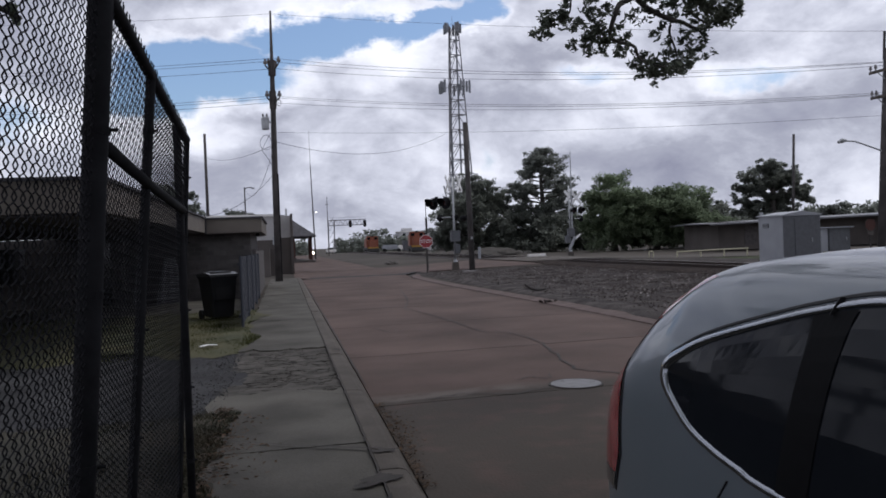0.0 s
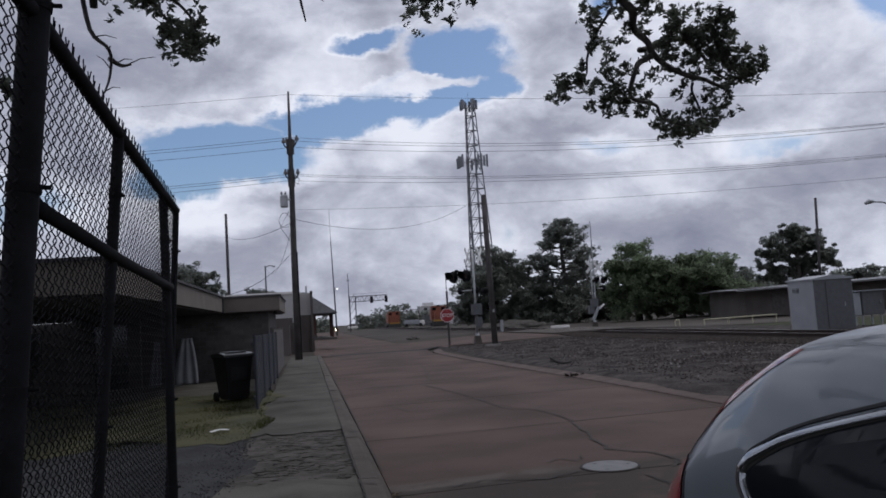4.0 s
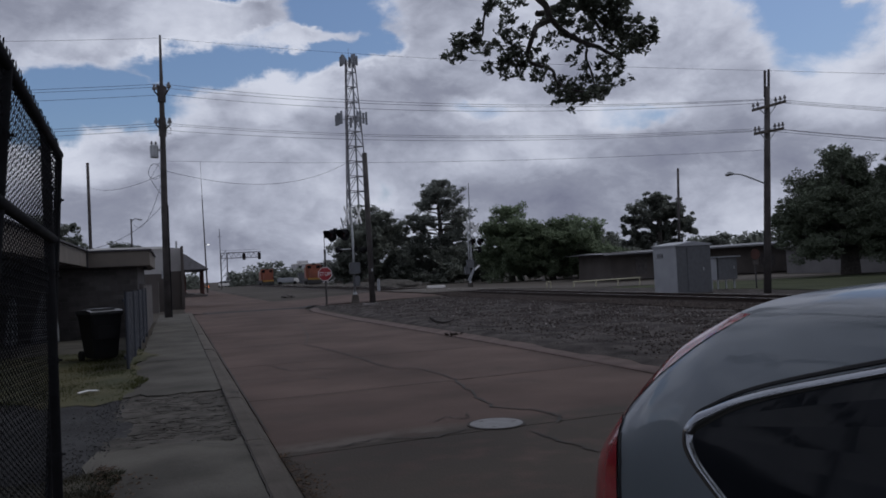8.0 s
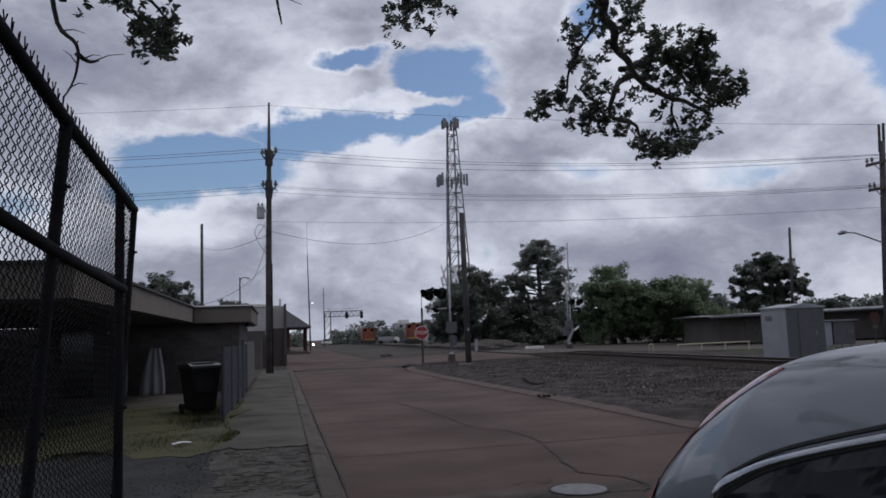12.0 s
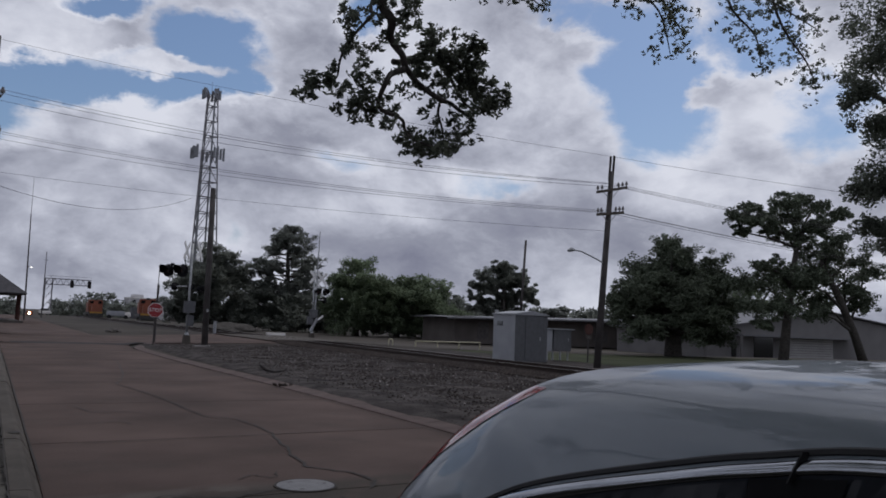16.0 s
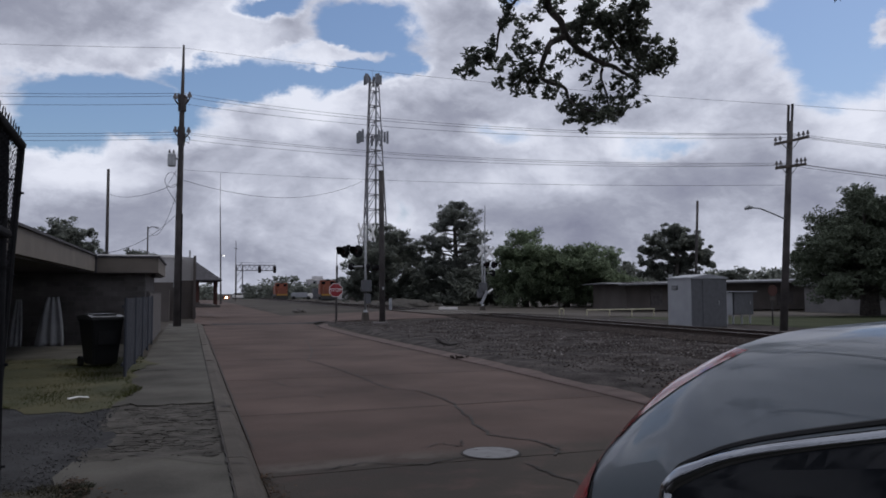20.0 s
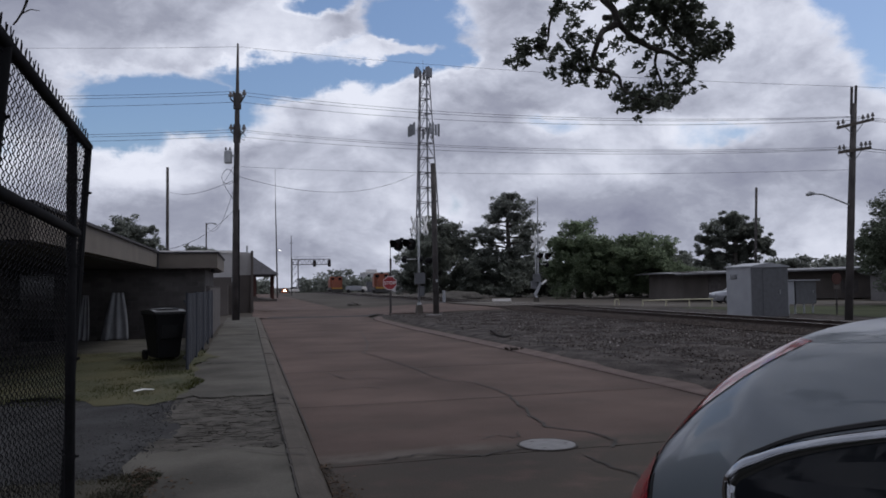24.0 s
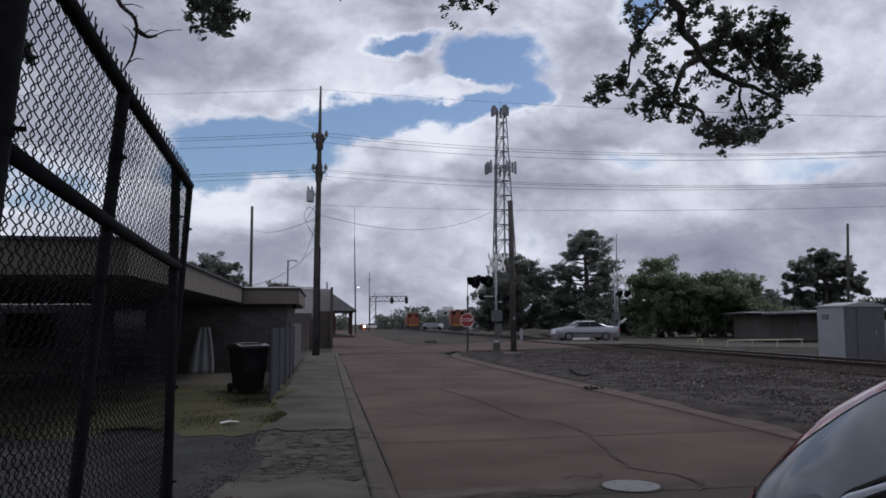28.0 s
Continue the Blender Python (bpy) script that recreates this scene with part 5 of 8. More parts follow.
# ---- poles, wires, signals ----
def insulator(bm, x, y, z, s=1.0):
    add_tube(bm, [(x, y, z), (x, y, z + 0.06 * s), (x, y, z + 0.061 * s), (x, y, z + 0.12 * s), (x, y, z + 0.13 * s), (x, y, z + 0.19 * s)], [0.02 * s, 0.02 * s, 0.06 * s, 0.055 * s, 0.035 * s, 0.03 * s], 8)


def build_left_pole():
    p = thing("utility_pole", -0.42, 39.5, 0.1, "tall dark wooden utility pole with a grey transformer can", "utility pole", group="utility poles")
    part("pole", tube([(0, 0, -0.1), (0.02, 0.02, 5.0), (0.075, 0.04, 8.7), (0.09, 0.05, 10.6), (0.095, 0.05, 10.75), (0.12, 0.07, 13.15)], [0.165, 0.148, 0.125, 0.108, 0.085, 0.045], 12), M_POLE, p, smooth=True)
    for z, n in ((10.35, 4), (8.85, 3)):
        for k in range(n):
            a = (k - (n - 1) / 2) * 0.9
            bm = tube([(0.1, 0.05, z - 0.25), (0.1 + 0.30 * math.sin(a * 1.3), 0.05 + 0.30 * math.cos(a * 2.1), z + 0.05 + 0.12 * (k % 2))], 0.035, 6)
            b = part("bracket", bm, M_POLE, p)
            i = bmesh.new()
            insulator(i, 0.1 + 0.32 * math.sin(a * 1.3), 0.05 + 0.30 * math.cos(a * 2.1), z + 0.05 + 0.12 * (k % 2), 1.8)
            part("insulator", i, M_CERAMIC, b)
    part("hardware_band", tube([(0.09, 0.05, 10.0), (0.09, 0.05, 10.75)], 0.19, 8), M_POLE, p)
    part("hardware_band", tube([(0.07, 0.04, 8.4), (0.07, 0.04, 9.25)], 0.175, 8), M_POLE, p)
    t = part("transformer", tube([(-0.33, -0.05, 7.38), (-0.33, -0.05, 7.42), (-0.33, -0.05, 7.92), (-0.33, -0.05, 7.98)], [0.165, 0.185, 0.185, 0.14], 16), M_GALV, p, "grey transformer can")
    for dx in (-0.1, 0.08):
        i = bmesh.new()
        insulator(i, -0.33 + dx, -0.05, 7.96, 1.0)
        part("bushing", i, M_CERAMIC, t)
    part("transformer_arm", box(-0.15, -0.03, 7.75, 0.28, 0.08, 0.08), M_GALV, p)
    loop = [(-0.33 + 0.28 * math.cos(a) * (1 - 0.2 * math.sin(a)), -0.1, 6.75 + 0.36 * math.sin(a)) for a in [k * 0.45 for k in range(14)]]
    part("cable_loop", tube(loop, 0.012, 5), M_WIRE, p)
    part("drop_cable", tube([(-0.1, -0.1, 7.2), (-0.55, -0.1, 6.4), (-0.3, -0.1, 6.0), (-0.05, -0.15, 5.6)], 0.012, 5), M_WIRE, p)
    part("guy_loop", tube([(0.25, 0, 8.95), (0.45, 0, 8.75), (0.40, 0, 8.5), (0.24, 0, 8.6), (0.25, 0, 8.95)], 0.02, 5), M_POLE, p)
    part("conduit", tube([(0.16, -0.06, 0), (0.17, -0.06, 5.2)], 0.03, 8), M_BLACK, p)


build_left_pole()


def build_right_pole():
    p = thing("utility_pole", 21.7, 26.0, 0.25, "wooden utility pole with two crossarms and a street lamp arm", "utility pole", group="utility poles")
    lean = 0.072
    def off(z):
        return lean * z
    part("pole", tube([(0, 0, -0.2), (off(4), 0, 4.0), (off(8.0), 0, 8.0)], [0.15, 0.13, 0.105], 12), M_POLE, p, smooth=True)
    part("top_extension", tube([(off(7.6) - 0.09, 0.02, 7.6), (off(8.6) - 0.09, 0.02, 8.65)], 0.05, 8), M_POLE, p)
    part("top_extension", tube([(off(7.6) + 0.09, 0.02, 7.6), (off(8.6) + 0.10, 0.02, 8.70)], 0.05, 8), M_POLE, p)
    for z, half, tilt in ((7.22, 0.80, 0.19), (6.22, 0.70, 0.11)):
        a = part("crossarm", prism([(-half, -tilt - 0.05), (half, tilt - 0.05), (half, tilt + 0.06), (-half, -tilt + 0.06)], "y", -0.16, -0.06), M_ARM, p)
        a.location = (off(z), 0, z)
        for u in (-0.95, -0.68, 0.42, 0.70, 0.97):
            i = bmesh.new()
            insulator(i, off(z) + u * half, -0.11, z + u * tilt + 0.06, 1.1)
            part("insulator", i, M_CERAMIC, p)
        for s in (-1, 1):
            part("arm_brace", tube([(off(z) + s * half * 0.5, -0.05, z + s * tilt * 0.5 - 0.04), (off(z - 0.4), -0.05, z - 0.42)], 0.018, 5), M_GALV, p)
    arm = part("lamp_arm", tube([(off(4.15), 0, 4.15), (-0.5, -0.1, 4.38), (-1.1, -0.2, 4.53), (-1.55, -0.2, 4.55)], 0.028, 8), M_GALV, p, "curved street lamp arm")
    part("lamp_head", tube([(-1.45, -0.2, 4.56), (-1.62, -0.2, 4.56), (-1.78, -0.2, 4.50)], [0.05, 0.09, 0.05], 10), M_GALV, arm)


build_right_pole()


def simple_pole(x, y, z, top, r0, r1, lean, label):
    p = thing("wooden_pole", x, y, z, label, "pole", group="bare poles")
    part("shaft", tube([(0, 0, -0.2), (lean * 0.5, 0, top * 0.5), (lean, 0, top)], [r0, (r0 + r1) / 2, r1], 12), M_POLE, p, smooth=True)
    part("pole_cap", tube([(lean, 0, top), (lean, 0, top + 0.06)], [r1 * 1.02, r1 * 0.8], 12), M_POLE, p)
    part("number_tag", box(0, -r0 - 0.004, 1.6, 0.10, 0.01, 0.14), M_GALV, p)
    return p


simple_pole(9.30, 39.75, 0.26, 7.45, 0.155, 0.13, -0.08, "short bare wooden pole standing on the gravel bank")
simple_pole(-7.5, 83.0, 0.1, 13.4, 0.17, 0.13, 0.0, "bare wooden pole beyond the houses")
simple_pole(57.9, 82.8, 0.2, 12.4, 0.17, 0.14, 0.6, "leaning bare wooden pole behind the long building")
small = thing("street_lamp", -3.6, 78.0, 0.1, "thin street lamp pole with a short arm beyond the roofs", "street lamp")
part("shaft", tube([(0, 0, -0.1), (0, 0, 7.6)], [0.09, 0.06], 8), M_POLE, small)
part("lamp_arm", tube([(0, 0, 7.4), (0.3, 0, 7.6), (0.75, 0, 7.55)], 0.04, 6), M_POLE, small)
part("lamp_head", box(0.8, 0, 7.5, 0.3, 0.2, 0.12, 0.03), M_GALV, small)
yard = thing("lamp_mast", 4.4, 120.0, 0.1, "slim lamp mast with a lit lamp beside the depot", "lamp mast")
part("shaft", tube([(0, 0, -0.1), (-0.25, 0, 14.0)], [0.13, 0.06], 8), M_POLE, yard)
part("whip", tube([(-0.25, 0, 14.0), (-0.28, 0, 19.0)], [0.03, 0.02], 6), M_POLE, yard)
part("lamp_head", box(0.35, 0, 6.9, 0.34, 0.25, 0.16, 0.04), M_STREETGLOW, yard, "lit white lamp")
part("lamp_arm", tube([(-0.1, 0, 6.9), (0.15, 0, 6.95)], 0.04, 6), M_POLE, yard)
m2 = thing("radio_mast", 8.0, 150.0, 0.1, "thin radio mast far down the line", "mast")
part("shaft", tube([(0, 0, -0.1), (0, 0, 11.0)], [0.10, 0.05], 8), M_POLE, m2)
part("antenna", tube([(-0.3, 0, 9.6), (0.3, 0, 9.6)], 0.05, 6), M_POLE, m2)


def span(name, a, b, sag, r, label):
    pts = []
    for k in range(25):
        u = k / 24
        p = Vector(a).lerp(Vector(b), u)
        p.z -= sag * 4 * u * (1 - u)
        pts.append(p)
    return tagged(part(name, tube(pts, r, 5), M_WIRE), label, "cable", group="overhead cables")


LP, RP = Vector((-0.33, 39.55, 0)), Vector((21.7, 26.0, 0.25))
for z0, z1, dx in ((10.95, 7.65, 0.0), (10.80, 7.60, -0.2), (10.45, 7.52, 0.15)):
    span("power_line", (LP.x + dx, LP.y, z0), (22.25 + dx, 25.9, z1 + 0.1), 0.55, 0.008, "black overhead power line between the utility poles")
    span("power_line", (LP.x + dx, LP.y, z0), (-34.0 + dx, 44.0, z0 + 0.1), 0.5, 0.009, "black overhead power line leaving the utility pole")
    span("power_line", (22.25 + dx * 2, 25.9, z1 + 0.1), (52.0 + dx, 8.0, z1 - 2.9), 0.9, 0.008, "black overhead power line leaving the utility pole")
for z0, z1, dx in ((9.12, 6.60, 0.0), (9.02, 6.55, 0.2), (8.80, 6.50, -0.1)):
    span("power_line", (LP.x + dx, LP.y, z0), (22.2 + dx, 25.9, z1), 0.45, 0.0075, "black overhead line between the utility poles")
    span("power_line", (LP.x + dx, LP.y, z0), (-34.0 + dx, 44.0, z0 + 0.1), 0.5, 0.009, "black overhead line leaving the utility pole")
    span("power_line", (22.2 + dx * 2, 25.9, z1), (52.0 + dx, 8.0, z1 - 3.1), 0.9, 0.008, "black overhead line leaving the utility pole")
span("ground_wire", (-0.30, 39.55, 13.1), (22.2, 26.0, 8.9), 0.25, 0.006, "thin top wire between the utility poles")
span("ground_wire", (-0.30, 39.55, 13.1), (-34.0, 44.0, 13.3), 0.4, 0.007, "thin top wire leaving the utility pole")
span("ground_wire", (22.3, 26.0, 8.9), (52.0, 8.0, 6.1), 0.5, 0.006, "thin top wire leaving the utility pole")
span("telephone_cable", (-0.35, 39.5, 6.9), (12.5, 60.0, 10.1), 1.05, 0.011, "slack black cable running over the crossing")
span("telephone_cable", (-0.40, 39.5, 6.75), (-7.5, 83.0, 11.2), 0.5, 0.012, "black cable to the bare pole")
span("telephone_cable", (-0.40, 39.5, 6.6), (-3.6, 78.0, 7.6), 1.4, 0.012, "slack black cable to the street lamp")
span("telephone_cable", (-0.40, 39.5, 5.4), (-3.2, 29.5, 2.9), 0.5, 0.010, "service cable to the house")
span("telephone_cable", (-0.40, 39.5, 7.35), (22.0, 26.0, 5.75), 0.25, 0.006, "thin low cable between the utility poles")


def build_stop_sign():
    s = thing("stop_sign", 7.12, 40.7, 0.13, "red octagonal stop sign on a thin steel post", "stop sign", rz=-6)
    part("post", box(0, 0, 1.05, 0.055, 0.035, 2.1), M_POLE, s)
    R = 0.365
    octo = [(R * math.cos(math.pi / 8 + k * math.pi / 4), 1.64 + R * math.sin(math.pi / 8 + k * math.pi / 4)) for k in range(8)]
    part("sign_border", prism(octo, "y", -0.034, -0.028), M_SIGNWHITE, s, "white border")
    octo2 = [(x * 0.93, 1.64 + (z - 1.64) * 0.93) for x, z in octo]
    face = part("sign_face", prism(octo2, "y", -0.040, -0.0345), M_STOPRED, s)
    cu = bpy.data.curves.new("lettering", "FONT")
    cu.body, cu.size, cu.align_x, cu.align_y, cu.extrude = "STOP", 0.245, "CENTER", "CENTER", 0.002
    o = new("lettering", cu)
    o.data.materials.append(M_SIGNWHITE)
    o.parent = face
    o.matrix_basis = pose(0, -0.046, 1.64, 90, 0, 0)
    part("bolt", tube([(0, -0.04, 1.86), (0, -0.05, 1.86)], 0.012, 6), M_GALV, s)
    part("bolt", tube([(0, -0.04, 1.42), (0, -0.05, 1.42)], 0.012, 6), M_GALV, s)
    # the thin mast behind it
    m = thing("relay_mast", 7.66, 43.5, 0.3, "thin grey mast with a small box behind the stop sign", "mast")
    part("shaft", tube([(0, 0, -0.2), (0, 0, 2.5)], 0.045, 8), M_POLE, m)
    part("whip", tube([(0, 0, 2.5), (0, 0, 3.6)], 0.02, 6), M_POLE, m)
    part("mast_box", box(0, -0.04, 2.55, 0.10, 0.10, 0.5), M_POLE, m)


build_stop_sign()


def lamp_pair(owner, cx, cy, cz, turn, r=0.30, deep=0.34):
    """Two hooded flasher lamps on a crossarm with black round backgrounds."""
    R = Matrix.Translation((cx, cy, cz)) @ Matrix.Rotation(radians(turn), 4, "Z")
    arm = part("flasher_arm", tube([(-0.45, 0.06, 0), (0.45, 0.06, 0)], 0.04, 8), M_GALV, owner)
    arm.matrix_basis = R
    for s in (-1, 1):
        disc = part("flasher_background", tube([(s * 0.42, 0.0, 0), (s * 0.42, 0.015, 0)], r, 24), M_BLACK, arm, "black round background")
        part("flasher_body", tube([(s * 0.42, 0.02, 0), (s * 0.42, 0.18, 0)], [0.16, 0.10], 14), M_BLACK, arm)
        part("flasher_lens", tube([(s * 0.42, -0.025, 0), (s * 0.42, -0.005, 0)], [0.125, 0.14], 18), M_REDLENS, arm)
        hood = bmesh.new()
        vs = []
        for k in range(13):
            a = -0.6 + (math.pi + 1.2) * k / 12
            vs.append([hood.verts.new((s * 0.42 + 0.8 * r * math.cos(a), y, 0.8 * r * math.sin(a))) for y in (0.0, -deep * (0.55 + 0.45 * math.sin(max(a, 0.0)) if a < math.pi else 0.55))])
        for a, b in zip(vs, vs[1:]):
            hood.faces.new((a[0], b[0], b[1], a[1]))
        g = bmesh.ops.solidify(hood, geom=list(hood.faces), thickness=0.012)
        part("flasher_hood", hood, M_BLACK, arm)


def crossbuck(owner, z, turn, dx=0.0):
    for s in (-1, 1):
        b = part("crossbuck_board", box(0, 0, 0, 1.20, 0.02, 0.21, 0.004), M_SIGNWHITE, owner, "white crossbuck board")
        b.matrix_basis = Matrix.Translation((dx, -0.08 - 0.012 * s, z)) @ Matrix.Rotation(radians(turn), 4, "Z") @ Matrix.Rotation(radians(48 * s), 4, "Y")


def build_crossing_signal(x, y, z, near):
    s = thing("crossing_signal", x, y, z, "railway crossing signal with flasher lamps, crossbuck and gate mechanism" if not near else "railway crossing signal mast with black flasher lamps and control box", "crossing signal", group="crossing signals")
    top = 4.95 if near else 5.2
    part("mast", tube([(0, 0, 0), (0, 0, top)], 0.065, 12), M_GALV, s, smooth=True)
    part("concrete_base", prism([(-0.20, -0.3), (0.20, -0.3), (0.14, 0.22), (-0.14, 0.22)], "y", -0.18, 0.18), M_KERB, s, "pale concrete foundation")
    part("mast_flange", tube([(0, 0, 0.20), (0, 0, 0.34)], [0.13, 0.09], 12), M_GALV, s)
    part("control_box", box(0.02, -0.12, 1.65, 0.55, 0.30, 0.62, 0.02), M_CABIN_DARK, s, "grey steel control box")
    if near:
        lamp_pair(s, -0.80, -0.10, 3.48, -46, 0.33, 0.62)
        lamp_pair(s, -0.30, 0.35, 2.70, 150, 0.20, 0.40)
        lamp_pair(s, 0.62, 0.10, 2.62, 70, 0.19, 0.36)
        part("lamp_outrigger", tube([(0, 0, 3.48), (-0.9, -0.08, 3.48)], 0.035, 8), M_GALV, s)
        part("junction_box", box(-0.95, -0.08, 3.78, 0.18, 0.14, 0.14), M_BLACK, s)
        crossbuck(s, 4.55, 58, -0.28)
        crossbuck(s, 4.55, 58, 0.38)
        part("gate_motor", box(0.12, 0.02, 0.95, 0.32, 0.42, 0.55, 0.03), M_CABIN_DARK, s)
    else:
        lamp_pair(s, 0.62, 0.05, 3.30, 25, 0.27)
        lamp_pair(s, 0.65, 0.35, 2.70, 200, 0.25)
        crossbuck(s, 4.35, 10, 0.0)
        crossbuck(s, 4.25, 10, 0.55)
        part("gate_motor", box(-0.18, 0, 1.15, 0.40, 0.42, 0.60, 0.03), M_CABIN_DARK, s)
        arm = part("gate_arm", tube([(0.10, -0.2, 1.4), (0.16, -0.2, 7.75)], [0.07, 0.03], 6), M_GALV, s, "raised grey gate arm")
        for k in range(6):
            part("gate_stripe", tube([(0.106 + 0.007 * k, -0.2, 2.2 + k * 0.9), (0.108 + 0.007 * k, -0.2, 2.6 + k * 0.9)], 0.066 - 0.005 * k, 6), M_CABIN, arm)
        part("counterweight", prism([(-0.3, 0.4), (-0.1, 0.35), (0.35, 1.3), (0.2, 1.4)], "y", -0.32, -0.22), M_CABIN, s)
        part("counterweight", prism([(0.35, 1.15), (0.75, 1.45), (0.70, 1.55), (0.3, 1.28)], "y", -0.30, -0.22), M_SIGNWHITE, s)
    return s


build_crossing_signal(9.18, 43.26, 0.36, True)
build_crossing_signal(21.1, 57.1, 0.40, False)


def build_tower():
    t = thing("cell_tower", 35.55, 160.0, 0.2, "tall grey lattice communication tower with two rings of antennas", "communication tower")
    H, w0, w1 = 46.0, 3.7, 1.2
    def corner(k, z):
        w = w0 + (w1 - w0) * z / H
        a = radians(90 + 120 * k + 12)
        return Vector((w * math.cos(a), w * math.sin(a), z))
    for k in range(3):
        part("leg", tube([corner(k, 0), corner(k, H)], [0.16, 0.10], 8), M_TOWER, t)
    n = 15
    for j in range(n):
        z0, z1 = H * j / n, H * (j + 1) / n
        bm = bmesh.new()
        for k in range(3):
            add_tube(bm, [corner(k, z0), corner((k + 1) % 3, z0)], 0.10, 5)
            mid = (corner(k, z1) + corner((k + 1) % 3, z1)) / 2
            add_tube(bm, [corner(k, z0), mid], 0.075, 5)
            add_tube(bm, [corner((k + 1) % 3, z0), mid], 0.075, 5)
        part("lattice_bay", bm, M_TOWER, t)
    part("feed_cable", box(-0.95, 0.6, 17.0, 0.45, 0.25, 33.0), M_ANT, t, "dark cable run")
    part("ladder", box(0.5, -0.9, 23, 0.35, 0.08, 44), M_ANT, t)
    for z, r, hgt, cnt in ((45.3, 1.7, 2.3, 9), (33.2, 3.15, 2.6, 12)):
        for k in range(3):
            a0, a1 = radians(120 * k + 40), radians(120 * k + 100)
            p0, p1 = Vector((r * math.cos(a0), r * math.sin(a0), z)), Vector((r * math.cos(a1), r * math.sin(a1), z))
            m = part("antenna_mount", tube([p0, p1], 0.07, 6), M_TOWER, t)
            part("mount_arm", tube([(p0 + p1) / 2, Vector((0, 0, z))], 0.07, 6), M_TOWER, t)
            for i in range(cnt // 3):
                q = p0.lerp(p1, (i + 0.1) / (cnt / 3 - 0.8))
                part("antenna", box(q.x, q.y, z + 0.1 * (i % 2), 0.42, 0.30, hgt * (0.85 + 0.15 * (i % 2)), 0.04), M_ANT, m)
    part("lightning_rod", tube([(0, 0, H), (0, 0, H + 2.0)], 0.03, 5), M_TOWER, t)
    for z, r in ((9.5, 1.6), (11.5, 1.2)):
        for k in range(4):
            a = radians(90 * k + 20)
            part("antenna", box((2.8 + r * 0.3) * math.cos(a), (2.6) * math.sin(a), z, 0.25, 0.2, 3.2, 0.03, Euler((0, 0.2 * math.cos(a), 0))), M_ANT, t)
    part("footing", box(0, 0, 0.2, 8, 8, 0.6), M_KERB, t)


build_tower()


def build_signal_bridge():
    s = thing("signal_bridge", 12.4, 230.0, dip(230) + 0.3, "grey cantilever signal bridge over the railway", "signal bridge")
    for dx in (0.0, 1.7):
        part("mast", box(dx, 0, 4.6, 0.32, 0.32, 10.0), M_TOWER, s)
    bm = bmesh.new()
    for k in range(5):
        add_tube(bm, [(0.1, 0, 0.5 + 2 * k), (1.6, 0, 2.5 + 2 * k)], 0.07, 5)
    part("mast_bracing", bm, M_TOWER, s)
    for z in (8.2, 9.7):
        part("truss_chord", box(5.4, 0, z, 11.0, 0.22, 0.22), M_TOWER, s)
    bm = bmesh.new()
    for k in range(8):
        x = 0.2 + 1.35 * k
        add_tube(bm, [(x, 0, 8.2), (x + 0.67, 0, 9.7)], 0.07, 5)
        add_tube(bm, [(x + 0.67, 0, 9.7), (x + 1.35, 0, 8.2)], 0.07, 5)
    part("truss_web", bm, M_TOWER, s)
    part("walkway_rail", box(5.4, -0.4, 10.4, 11.0, 0.06, 0.06), M_TOWER, s)
    for x in (6.3, 10.5):
        h = part("signal_head", box(x, -0.35, 8.5, 0.85, 0.3, 1.9, 0.1), M_BLACK, s, "black signal head")
        for k in range(3):
            part("signal_lens", tube([(x, -0.56, 7.9 + 0.55 * k), (x, -0.5, 7.9 + 0.55 * k)], 0.15, 10), M_REDLENS, h)


build_signal_bridge()


